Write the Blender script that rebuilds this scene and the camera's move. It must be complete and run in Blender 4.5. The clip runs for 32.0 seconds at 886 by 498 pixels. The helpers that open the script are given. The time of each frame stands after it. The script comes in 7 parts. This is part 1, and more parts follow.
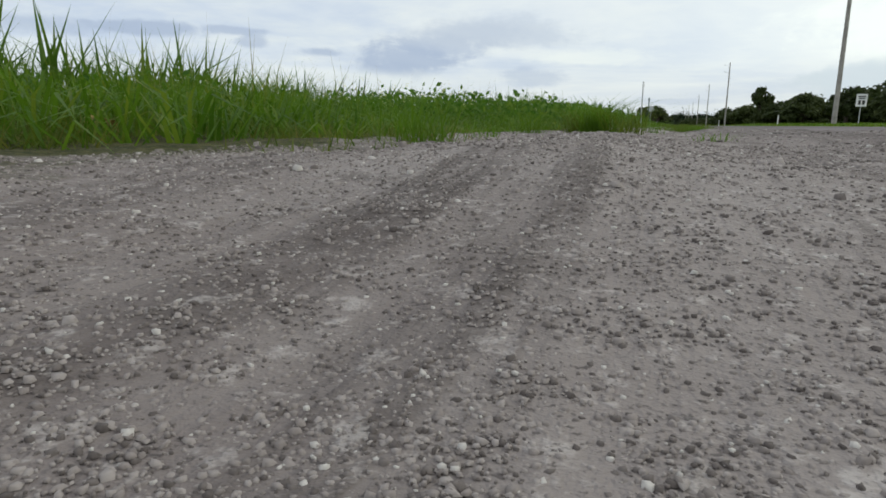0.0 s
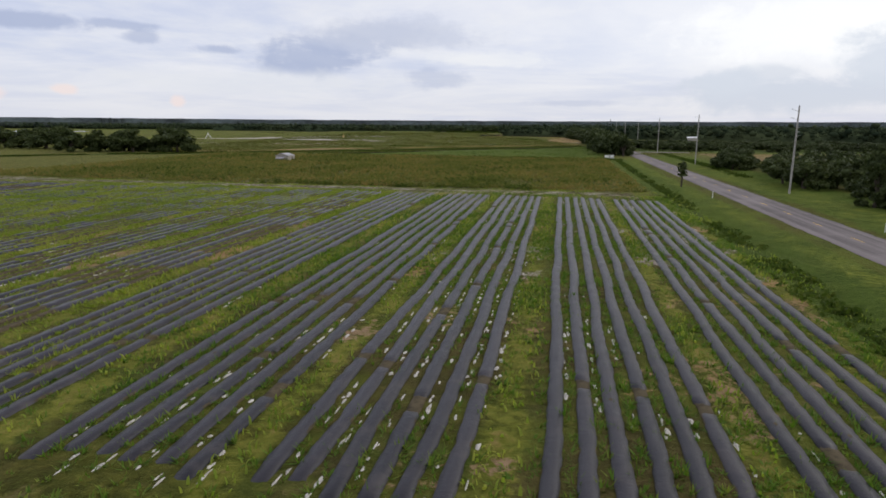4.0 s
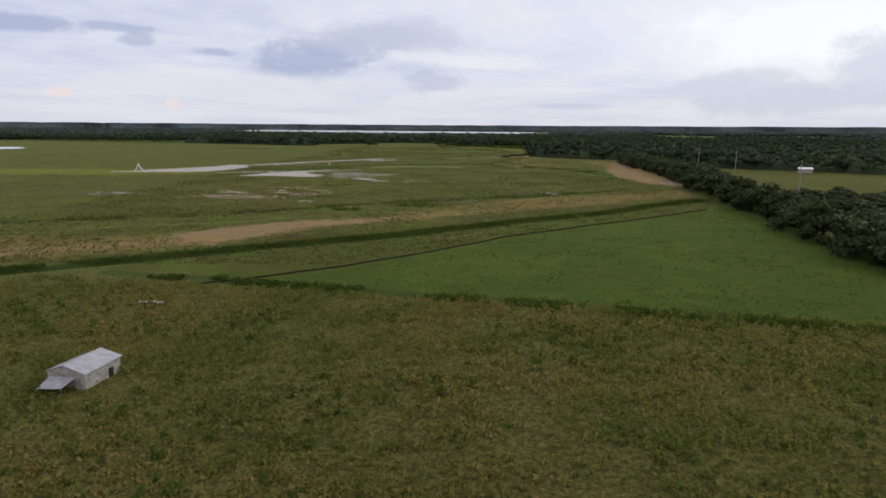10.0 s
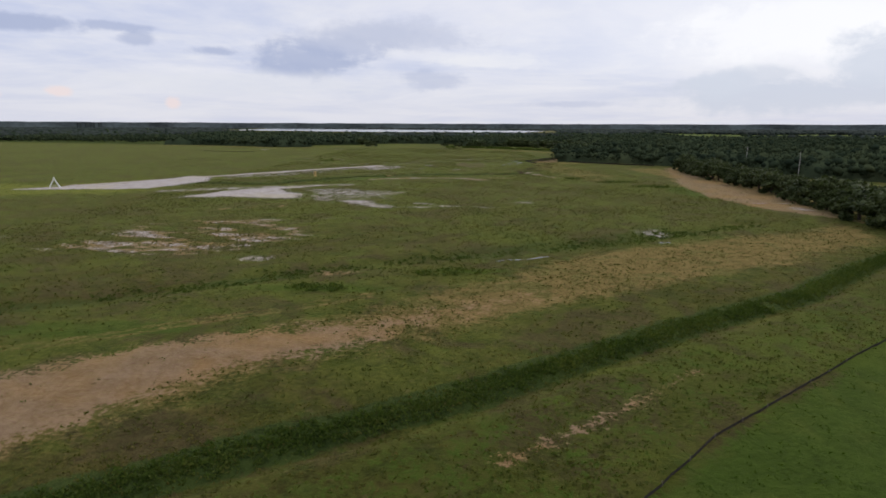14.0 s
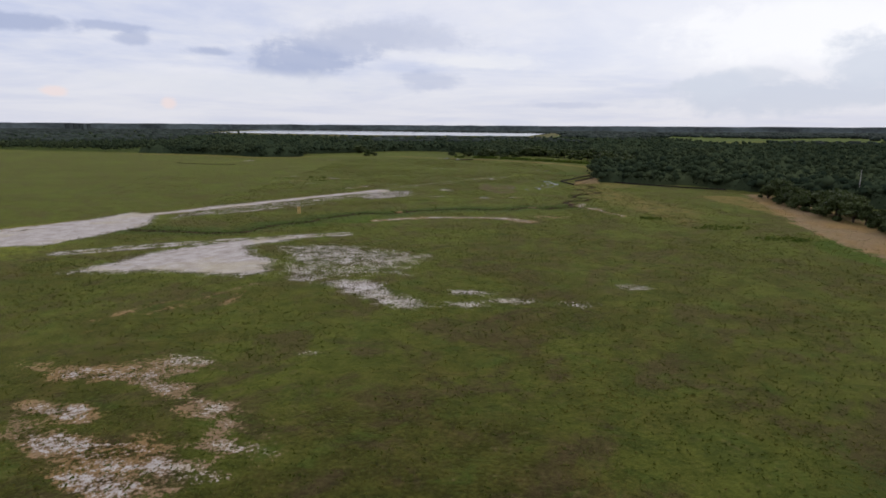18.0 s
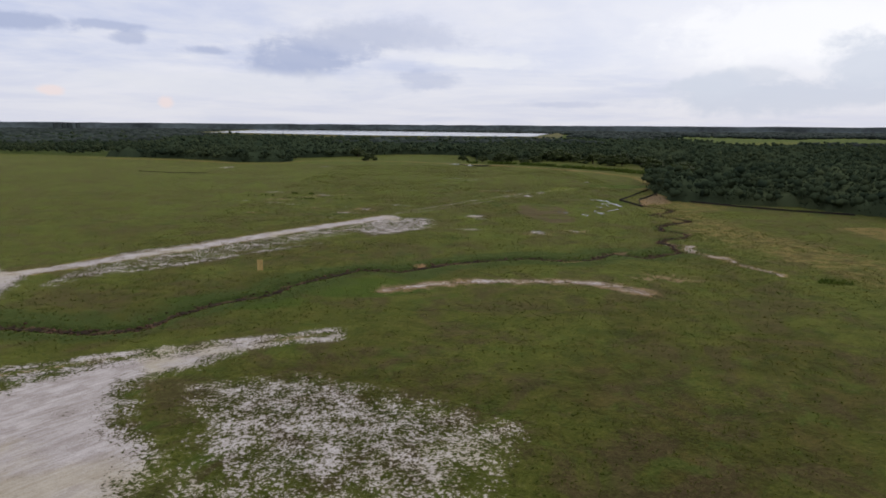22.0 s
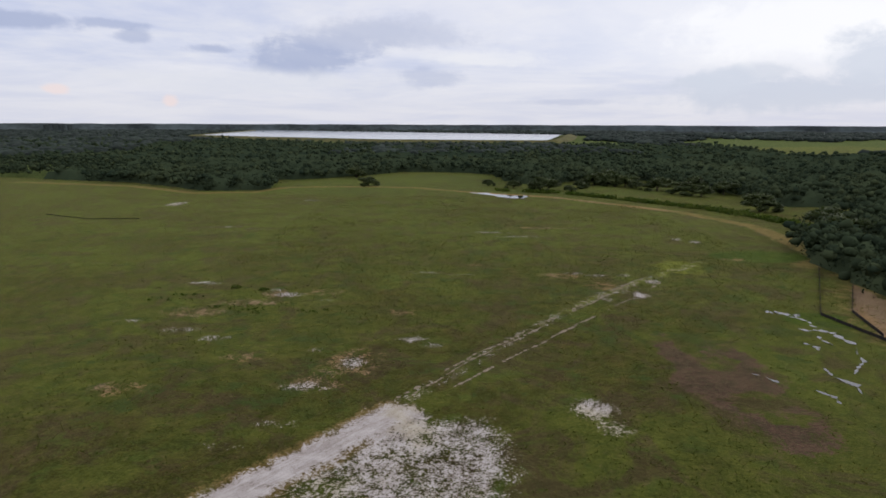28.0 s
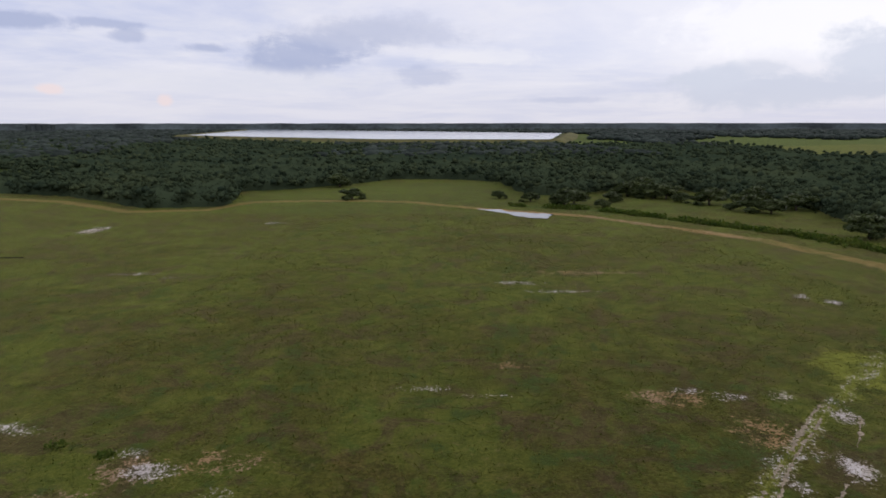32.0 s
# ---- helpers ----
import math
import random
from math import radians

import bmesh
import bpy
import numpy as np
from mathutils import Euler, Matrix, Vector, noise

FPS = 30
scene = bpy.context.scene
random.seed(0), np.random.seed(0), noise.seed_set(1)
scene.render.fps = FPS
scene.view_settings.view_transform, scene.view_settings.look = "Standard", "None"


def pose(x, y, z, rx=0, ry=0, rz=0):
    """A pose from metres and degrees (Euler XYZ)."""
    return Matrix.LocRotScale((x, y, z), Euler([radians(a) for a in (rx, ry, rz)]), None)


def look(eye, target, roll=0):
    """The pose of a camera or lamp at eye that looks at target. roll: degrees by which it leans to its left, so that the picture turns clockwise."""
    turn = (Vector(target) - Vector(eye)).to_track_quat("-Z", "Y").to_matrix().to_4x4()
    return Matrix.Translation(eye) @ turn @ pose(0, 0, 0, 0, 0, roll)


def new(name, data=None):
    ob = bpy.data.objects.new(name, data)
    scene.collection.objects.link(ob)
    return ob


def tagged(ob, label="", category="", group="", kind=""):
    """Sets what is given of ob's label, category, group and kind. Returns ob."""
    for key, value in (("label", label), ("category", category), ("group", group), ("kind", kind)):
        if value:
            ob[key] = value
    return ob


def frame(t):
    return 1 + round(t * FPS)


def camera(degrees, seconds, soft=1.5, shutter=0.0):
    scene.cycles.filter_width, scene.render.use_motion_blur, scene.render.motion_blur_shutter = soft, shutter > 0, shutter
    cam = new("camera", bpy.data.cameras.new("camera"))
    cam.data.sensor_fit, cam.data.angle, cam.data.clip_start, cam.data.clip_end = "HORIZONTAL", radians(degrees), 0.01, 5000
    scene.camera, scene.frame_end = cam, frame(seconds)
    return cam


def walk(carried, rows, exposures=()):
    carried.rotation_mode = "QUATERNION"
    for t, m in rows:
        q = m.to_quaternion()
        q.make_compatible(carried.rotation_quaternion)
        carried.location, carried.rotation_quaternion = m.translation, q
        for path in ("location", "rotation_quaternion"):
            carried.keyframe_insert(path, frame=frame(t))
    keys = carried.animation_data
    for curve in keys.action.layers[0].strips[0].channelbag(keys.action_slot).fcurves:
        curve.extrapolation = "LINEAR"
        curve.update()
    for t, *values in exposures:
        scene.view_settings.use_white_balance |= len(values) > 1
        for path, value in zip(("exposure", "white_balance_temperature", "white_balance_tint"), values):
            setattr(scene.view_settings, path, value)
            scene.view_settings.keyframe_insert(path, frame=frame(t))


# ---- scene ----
cam = camera(72.0, 32.0, soft=1.7)
# seconds, x, y, z, yaw, pitch, lean
PATH = [
    (0.0, 0.06, 0.30, 0.05, 8.95, -11.55, 0.30),
    (0.2, 0.08, 0.31, 0.30, 8.96, -11.50, 0.30),
    (0.4, 0.10, 0.24, 0.61, 8.78, -11.50, 0.30),
    (0.6, 0.06, 0.18, 1.05, 8.85, -11.50, 0.30),
    (1.0, 0.01, 0.00, 1.94, 9.18, -11.50, 0.30),
    (1.5, -1.93, 3.36, 2.82, 9.15, -11.50, 0.33),
    (2.0, -3.41, 10.40, 3.62, 9.84, -11.14, 0.35),
    (2.5, -6.78, 20.32, 5.37, 9.85, -11.23, 0.35),
    (3.0, -10.00, 30.10, 7.13, 9.69, -11.21, 0.35),
    (3.5, -12.95, 40.81, 9.02, 9.68, -11.42, 0.35),
    (3.7, -14.07, 45.25, 9.78, 9.50, -11.43, 0.35),
    (3.8, -14.63, 47.47, 10.17, 7.80, -11.44, 0.35),
    (3.9, -15.20, 49.69, 10.55, 3.90, -11.45, 0.35),
    (4.0, -15.76, 51.91, 10.93, 0.38, -11.46, 0.35),
    (4.2, -16.28, 56.47, 11.11, -0.45, -11.46, 0.35),
    (4.5, -17.07, 63.31, 11.39, -0.61, -11.59, 0.35),
    (6.5, -22.43, 110.23, 21.32, -1.25, -11.31, 0.29),
    (7.0, -23.74, 122.19, 22.88, -0.85, -11.35, 0.24),
    (7.5, -25.03, 133.85, 23.63, -0.50, -11.29, 0.20),
    (8.0, -26.36, 145.33, 23.84, -0.25, -11.21, 0.17),
    (8.5, -27.72, 156.59, 23.88, -0.08, -11.17, 0.17),
    (9.0, -29.17, 167.64, 23.90, -0.01, -11.18, 0.26),
    (9.5, -30.63, 178.40, 24.04, -0.02, -11.17, 0.35),
    (10.0, -31.78, 188.93, 24.28, 0.00, -11.21, 0.36),
    (10.5, -32.70, 199.53, 24.53, 0.05, -11.23, 0.36),
    (11.0, -33.61, 210.34, 24.67, 0.12, -11.23, 0.38),
    (11.5, -34.67, 221.36, 24.76, 0.25, -11.25, 0.38),
    (12.0, -35.78, 232.70, 24.84, 0.28, -11.26, 0.35),
    (12.5, -37.03, 244.08, 25.09, 0.21, -11.31, 0.31),
    (13.0, -38.25, 255.46, 25.32, 0.22, -11.38, 0.28),
    (13.5, -39.59, 266.82, 25.36, 0.13, -11.39, 0.26),
    (14.0, -40.95, 278.05, 25.21, 0.03, -11.35, 0.22),
    (14.5, -42.23, 289.14, 25.18, -0.04, -11.32, 0.22),
    (16.5, -48.85, 330.36, 31.51, -0.63, -11.31, 0.32),
    (17.0, -50.49, 341.31, 31.85, -0.51, -11.28, 0.33),
    (17.5, -52.07, 352.24, 32.05, -0.37, -11.26, 0.33),
    (18.0, -53.57, 363.10, 32.18, -0.32, -11.28, 0.33),
    (18.5, -55.10, 373.97, 32.27, -0.26, -11.31, 0.33),
    (19.0, -56.61, 384.91, 32.37, -0.25, -11.34, 0.35),
    (19.5, -58.09, 395.97, 32.43, -0.27, -11.33, 0.36),
    (20.0, -59.55, 407.11, 32.46, -0.31, -11.30, 0.38),
    (20.5, -60.94, 418.23, 32.51, -0.33, -11.31, 0.39),
    (21.0, -62.35, 429.40, 32.62, -0.39, -11.33, 0.38),
    (21.5, -63.87, 440.61, 32.75, -0.47, -11.30, 0.37),
    (22.0, -65.22, 452.04, 33.39, -0.55, -11.33, 0.38),
    (22.5, -66.31, 463.84, 35.29, -1.16, -11.24, 0.36),
    (23.0, -67.56, 475.40, 38.18, -1.52, -11.23, 0.30),
    (23.5, -69.30, 487.07, 41.33, -1.76, -11.25, 0.25),
    (24.0, -71.33, 499.05, 43.95, -1.82, -11.23, 0.25),
    (24.5, -73.23, 510.79, 45.33, -1.39, -11.32, 0.22),
    (25.0, -74.77, 522.14, 45.79, -0.89, -11.35, 0.17),
    (25.5, -75.87, 533.16, 45.84, -0.70, -11.34, 0.20),
    (27.5, -76.67, 575.06, 47.26, -0.27, -11.55, 0.23),
    (28.0, -76.85, 586.17, 47.25, -0.16, -11.54, 0.21),
    (28.5, -77.02, 597.21, 47.17, -0.20, -11.55, 0.19),
    (29.0, -77.24, 608.32, 47.21, -0.23, -11.61, 0.17),
    (29.5, -77.51, 619.47, 47.21, -0.34, -11.61, 0.15),
    (30.0, -77.78, 630.49, 47.18, -0.38, -11.59, 0.13),
    (30.5, -78.07, 641.54, 47.28, -0.44, -11.61, 0.13),
    (31.0, -78.45, 652.71, 47.48, -0.54, -11.64, 0.10),
    (31.5, -78.88, 663.95, 47.66, -0.55, -11.64, 0.05),
    (32.0, -79.37, 675.16, 47.78, -0.50, -11.68, -0.05),
]
walk(cam, [(t, pose(x, y, z, 90 + p, 0, w) @ pose(0, 0, 0, 0, 0, r)) for t, x, y, z, w, p, r in PATH],
     exposures=[(0.0, 0.08, 6500, 0), (3.0, 0.08, 6500, 2), (4.0, 0.05, 6450, 10), (7.0, 0.0, 6380, 12), (30.0, 0.0, 6380, 12), (32.0, 0.0, 6350, 15)])

# ---- light: a bright overcast evening sky and a weak, wide sun ----
sun = new("sun", bpy.data.lights.new("sun", "SUN"))
sun.data.energy, sun.data.angle, sun.data.color = 0.7, radians(14), (1.0, 0.95, 0.88)
SUN_AZ, SUN_EL = 62.0, 38.0
sun.matrix_world = look((0, 0, 0), (-math.sin(radians(SUN_AZ)) * math.cos(radians(SUN_EL)), -math.cos(radians(SUN_AZ)) * math.cos(radians(SUN_EL)), -math.sin(radians(SUN_EL))))


class Nodes:
    """A small writer of node trees."""

    def __init__(self, tree):
        self.tree = tree
        tree.nodes.clear()

    def add(self, kind, **settings):
        node = self.tree.nodes.new(kind)
        for key, value in settings.items():
            if key == "op":
                node.operation = value
            elif key == "dims":
                node.noise_dimensions = value
            elif key == "blend":
                node.blend_type = value
        return node

    def put(self, socket, value):
        if value is None:
            return
        if isinstance(value, bpy.types.NodeSocket):
            self.tree.links.new(value, socket)
        elif hasattr(socket.default_value, "__len__"):
            v = tuple(value) if hasattr(value, "__len__") else (value,) * len(socket.default_value)
            socket.default_value = v + (1.0,) if len(v) == 3 and len(socket.default_value) == 4 else v
        else:
            socket.default_value = value

    def math(self, op, a, b=None, c=None, clamp=False):
        n = self.add("ShaderNodeMath", op=op)
        n.use_clamp = clamp
        for s, v in zip(n.inputs, (a, b, c)):
            self.put(s, v)
        return n.outputs[0]

    def mix(self, f, a, b, blend="MIX"):
        n = self.add("ShaderNodeMixRGB", blend=blend)
        for s, v in zip(n.inputs, (f, a, b)):
            self.put(s, v)
        return n.outputs[0]

    def noise(self, vector, scale, detail=4.0, rough=0.55, warp=0.0):
        n = self.add("ShaderNodeTexNoise")
        self.put(n.inputs["Vector"], vector)
        self.put(n.inputs["Scale"], scale)
        self.put(n.inputs["Detail"], detail)
        self.put(n.inputs["Roughness"], rough)
        self.put(n.inputs["Distortion"], warp)
        return n.outputs["Fac"]

    def step(self, x, lo, hi):
        n = self.add("ShaderNodeMapRange")
        n.interpolation_type = "SMOOTHSTEP"
        for s, v in zip(n.inputs, (x, lo, hi, 0.0, 1.0)):
            self.put(s, v)
        return n.outputs[0]

    def place(self, which="Object"):
        return self.add("ShaderNodeTexCoord").outputs[which]

    def spot(self):
        return self.add("ShaderNodeNewGeometry").outputs["Position"]

    def stretch(self, vector, scale, turn=0.0):
        a, b = self.add("ShaderNodeMapping"), self.add("ShaderNodeMapping")
        self.put(a.inputs["Vector"], vector)
        a.inputs["Rotation"].default_value = (0, 0, turn)
        self.put(b.inputs["Vector"], a.outputs[0])
        b.inputs["Scale"].default_value = scale
        return b.outputs[0]

    def attribute(self, name):
        n = self.add("ShaderNodeAttribute")
        n.attribute_name = name
        return n.outputs["Fac"]

    def bump(self, height, strength, distance):
        n = self.add("ShaderNodeBump")
        self.put(n.inputs["Height"], height)
        n.inputs["Strength"].default_value, n.inputs["Distance"].default_value = strength, distance
        return n.outputs[0]

    def surface(self, colour, rough=0.8, metal=0.0, normal=None, spec=0.3, **more):
        b = self.add("ShaderNodeBsdfPrincipled")
        self.put(b.inputs["Base Color"], colour)
        self.put(b.inputs["Roughness"], rough)
        self.put(b.inputs["Metallic"], metal)
        self.put(b.inputs["Specular IOR Level"], spec)
        if normal:
            self.put(b.inputs["Normal"], normal)
        for key, value in more.items():
            self.put(b.inputs[key.replace("_", " ")], value)
        out = self.add("ShaderNodeOutputMaterial")
        self.put(out.inputs[0], b.outputs[0])
        return b


def build_sky():
    world = bpy.data.worlds.new("sky")
    scene.world = world
    world.use_nodes = True
    n = Nodes(world.node_tree)
    clear = n.add("ShaderNodeTexSky")
    clear.sky_type, clear.sun_disc = "NISHITA", False
    clear.sun_elevation, clear.sun_rotation = radians(SUN_EL), radians(SUN_AZ)
    way = n.place("Generated")
    sep = n.add("ShaderNodeSeparateXYZ")
    n.put(sep.inputs[0], way)
    x, y, z = sep.outputs
    az = n.math("MULTIPLY", n.math("ARCTAN2", x, y), 57.2958)
    el = n.math("MULTIPLY", n.math("ARCSINE", z), 57.2958)
    flat = n.add("ShaderNodeCombineXYZ")
    high = n.math("ADD", n.math("MAXIMUM", z, 0.0), 0.09)
    n.put(flat.inputs[0], n.math("DIVIDE", x, high))
    n.put(flat.inputs[1], n.math("DIVIDE", y, high))
    big = n.noise(flat.outputs[0], 0.42, 7, 0.6, 0.4)
    fine = n.noise(flat.outputs[0], 1.5, 6, 0.6, 0.3)
    sheet = n.mix(n.step(big, 0.32, 0.68), (0.62, 0.68, 0.87), (0.95, 0.95, 0.99))
    sheet = n.mix(n.math("MULTIPLY", n.step(fine, 0.42, 0.72), 0.5), sheet, (0.93, 0.93, 0.95))
    low = n.step(el, 7.0, 0.5)
    sheet = n.mix(n.math("MULTIPLY", low, 0.6), sheet, (0.79, 0.80, 0.87))
    bright = n.step(az, -5.0, 38.0)
    sheet = n.mix(n.math("MULTIPLY", bright, n.step(el, 2.5, 6.5)), sheet, (1.06, 1.06, 1.08))
    # single clouds: azimuth, elevation, half widths, colour, strength
    wob = n.math("MULTIPLY", n.math("SUBTRACT", n.noise(n.stretch(way, (1.0, 1.0, 3.0)), 9.0, 7, 0.62, 0.5), 0.5), 2.8)
    wob2 = n.math("MULTIPLY", n.math("SUBTRACT", n.noise(way, 42.0, 5, 0.6), 0.5), 1.3)
    wob = n.math("ADD", wob, wob2)
    DARK, WHITE, PINK = (0.47, 0.53, 0.72), (1.0, 1.0, 1.0), (0.98, 0.83, 0.80)
    for a, e, wa, we, colour, much in (
        (-12.2, 5.7, 5.2, 1.6, DARK, 0.9), (-9.0, 6.8, 5.5, 1.2, DARK, 0.7), (-6.0, 8.0, 5.0, 1.0, (0.56, 0.61, 0.77), 0.6), (-13.5, 4.9, 2.6, 0.9, DARK, 0.6), (27.0, 4.3, 3.2, 1.0, (0.72, 0.76, 0.85), 0.8), (22.5, 3.4, 2.6, 0.8, (0.72, 0.76, 0.85), 0.7), (-5.0, 8.0, 10.0, 1.6, (0.60, 0.64, 0.78), 0.6), (-1.0, 4.1, 3.6, 1.2, DARK, 0.5),
        (-34.0, 7.5, 5.0, 0.65, DARK, 0.9), (-27.6, 7.7, 3.0, 0.45, DARK, 0.75), (-25.6, 6.9, 1.5, 0.6, DARK, 0.7),
        (-19.8, 6.2, 2.2, 0.45, DARK, 0.8), (-41.0, 7.3, 6.0, 0.9, DARK, 0.6),
        (30.0, 7.5, 11.0, 3.0, (1.10, 1.10, 1.10), 0.8), (31.0, 2.5, 13.0, 1.6, (0.66, 0.71, 0.82), 0.9), (24.0, 3.6, 3.0, 1.3, (0.70, 0.75, 0.85), 0.85), (34.5, 5.0, 3.4, 2.2, (0.70, 0.75, 0.85), 0.85), (11.0, 2.0, 4.5, 0.35, DARK, 0.35),
        (-31.4, 2.6, 1.1, 0.5, PINK, 0.8), (-23.4, 1.9, 0.65, 0.55, PINK, 0.8), (-36.2, 2.2, 1.1, 0.6, PINK, 0.6),
        (-17.0, 3.6, 16.0, 1.2, (0.82, 0.84, 0.90), 0.5), (4.0, 5.8, 7.0, 0.8, WHITE, 0.5),
    ):
        da = n.math("DIVIDE", n.math("SUBTRACT", az, a), wa)
        de = n.math("DIVIDE", n.math("SUBTRACT", el, e), we)
        r = n.math("SQRT", n.math("ADD", n.math("MULTIPLY", da, da), n.math("MULTIPLY", de, de)))
        r = n.math("ADD", r, n.math("MULTIPLY", wob, 0.62))
        sheet = n.mix(n.math("MULTIPLY", n.step(r, 1.12, 0.42), much), sheet, colour)
    faint = n.mix(1.0, clear.outputs[0], (0.10, 0.10, 0.10), "MULTIPLY")
    total = n.mix(0.93, faint, sheet)
    back = n.add("ShaderNodeBackground")
    n.put(back.inputs[0], total)
    back.inputs[1].default_value = 0.92
    n.put(n.add("ShaderNodeOutputWorld").inputs[0], back.outputs[0])


build_sky()

# ---- plan: the road's own axes, s along it and n to its right ----
RU = Vector((0.1805, 0.9836))
RN = Vector((0.9836, -0.1805))
ROAD_TURN = -math.atan2(RU.x, RU.y)


def on_road(s, n, z=0.0):
    return Vector((RU.x * s + RN.x * n, RU.y * s + RN.y * n, z))




def smooth(x, lo, hi):
    t = np.clip((x - lo) / (hi - lo), 0, 1)
    return t * t * (3 - 2 * t)


def hash_noise(x, y, size, seed=0):
    """Smooth value noise on the plan, 0 to 1."""
    u, v = x / size, y / size
    i, j = np.floor(u).astype(np.int64), np.floor(v).astype(np.int64)
    a, b = u - i, v - j
    a, b = a * a * (3 - 2 * a), b * b * (3 - 2 * b)

    def h(p, q):
        k = (p * 374761393 + q * 668265263 + seed * 974634777) & 0xFFFFFFFF
        k = ((k ^ (k >> 13)) * 1274126177) & 0xFFFFFFFF
        return ((k ^ (k >> 16)) & 0xFFFF) / 65535.0

    return (h(i, j) * (1 - a) + h(i + 1, j) * a) * (1 - b) + (h(i, j + 1) * (1 - a) + h(i + 1, j + 1) * a) * b


def fractal(x, y, size, seed=0, octaves=4):
    total, amp, norm = 0.0, 1.0, 0.0
    for k in range(octaves):
        total = total + amp * hash_noise(x, y, size / 2**k, seed + k * 17)
        norm += amp
        amp *= 0.55
    return total / norm


def line_gap(x, y, points):
    """Distance to a polyline."""
    best = np.full(x.shape, 1e9)
    for (ax, ay), (bx, by) in zip(points, points[1:]):
        dx, dy = bx - ax, by - ay
        k = np.clip(((x - ax) * dx + (y - ay) * dy) / (dx * dx + dy * dy + 1e-9), 0, 1)
        best = np.minimum(best, np.hypot(x - ax - k * dx, y - ay - k * dy))
    return best


def area_gap(x, y, points):
    """Signed distance to a closed outline, negative inside."""
    ring = list(points) + [points[0]]
    d, inside = line_gap(x, y, ring), np.zeros(x.shape, bool)
    for (ax, ay), (bx, by) in zip(ring, ring[1:]):
        cross = (ay > y) != (by > y)
        with np.errstate(divide="ignore", invalid="ignore"):
            at = (bx - ax) * (y - ay) / (by - ay + 1e-12) + ax
        inside ^= cross & (x < at)
    return np.where(inside, -d, d)


# lines and areas of the plan, in metres
SILT_LINE = [(-66, 280), (-50.6, 293.6), (-37.5, 305.5), (-18.5, 324.4), (7.1, 344.3), (32.6, 363.3), (50, 377)]
DITCH_B = [(-200, 240), (-110, 286), (-77.7, 305.5), (-56.4, 320.1), (-37.3, 331), (-9.3, 351), (17, 368), (40, 388), (62, 404)]
DRY_LOW = [(-105, 296), (-81.5, 311), (-64.8, 332.1), (-46, 347.9), (-14.4, 374.1), (62.4, 410.9)]
DRY_TOP = [(66.4, 439.1), (-9.4, 400.2), (-47.4, 365.7), (-73, 344.1), (-93.2, 327.1), (-140, 322)]
RED_DIRT = [(-82, 312), (-71.2, 330), (-65.6, 338), (-53.5, 344.4), (-47.3, 351), (-53, 356), (-75, 347), (-95, 328)]
SWALE = [(-150, 345), (-98.4, 363.1), (-81.4, 373.3), (-59.5, 387.7), (-40.5, 395.8), (-18.4, 404.8), (9.1, 419.7), (40, 440)]
RUT = [(-120, 335), (-86.9, 346.9), (-75.8, 353.5), (-62.1, 361.3), (-52.4, 368.3)]
PAN_ONE = [(-215, 520), (-182.1, 556.1), (-169.9, 592), (-158, 585.6), (-149.7, 560), (-161.6, 527.1)]
PAN_TWO = [(-138, 494), (-132.1, 504), (-128.8, 513.4), (-123.6, 523), (-113.9, 534.5), (-103.5, 540), (-90.9, 546), (-98.8, 533.5), (-106.5, 527.6), (-102, 515.6), (-95.2, 510.5), (-92.7, 497.4), (-97.3, 493.6), (-115.5, 497.6)]
PATCH_A = [(-98.5, 527.8), (-80.3, 529.1), (-68.3, 524.1), (-54, 516.5), (-59.3, 500.5), (-66.6, 500.4), (-79.8, 503), (-88, 505.9)]
PATCH_B = [(-79.2, 488.2), (-74.2, 491.6), (-65.7, 488.4), (-62.2, 479), (-55.5, 471.4), (-59.3, 468), (-64.6, 472.8), (-70.7, 478.9)]
STREAKS = [(-122, 436), (-108, 446), (-94, 449), (-84, 446), (-74, 434), (-75, 417), (-82, 406), (-92, 398), (-112, 396), (-125, 402), (-120, 420)]
LONG_TRACK = [(-200, 540), (-165, 583), (-143, 609.5), (-130.6, 622.5), (-117.3, 641), (-100.5, 661), (-85, 680.5)]
TWIN_TRACK = [(-87.3, 679.7), (-80, 689.7), (-61.9, 714.9), (-33.1, 751), (-10.5, 772.6), (14.3, 795.2)]
ARC = [(-75.5, 575.5), (-66, 580), (-57, 581.8), (-47, 582.2), (-37, 582), (-29, 580), (-21.8, 573.2)]
LOW_TRACK = [(-150, 516), (-114.3, 535.3), (-101.6, 540), (-83.1, 547.3)]
CREEK_WEST = [(-150, 552), (-121.3, 547.7), (-114.4, 550.3), (-112.9, 556.6), (-107.4, 565.3), (-99, 572), (-97.5, 578.5), (-91, 586.4), (-83.6, 594.3), (-74.1, 592), (-62, 600), (-50.9, 605), (-41.9, 607.4), (-32.1, 604.7), (-25, 606.5), (-17.7, 615.3), (-9.6, 608.8), (1.2, 616.5)]
CREEK_EAST = [(25.5, 717.6), (33.4, 705.3), (28.9, 696.5), (17.6, 689.3), (25.8, 679.8), (27.9, 673.9), (13.4, 663.7), (10.1, 653.4), (16.4, 647.1), (12.7, 640.2), (5, 636.1), (0.4, 630.2), (3.5, 626.5), (1.2, 616.5)]
FAN = [(2.5, 628.3), (8.1, 624.6), (4.5, 616), (7.0, 611.4), (10.5, 607.8), (11.5, 599), (15, 590)]
MUD = [(-30, 724), (-11.8, 716), (-11.8, 697.9), (-17, 670), (-24, 664), (-33, 688)]
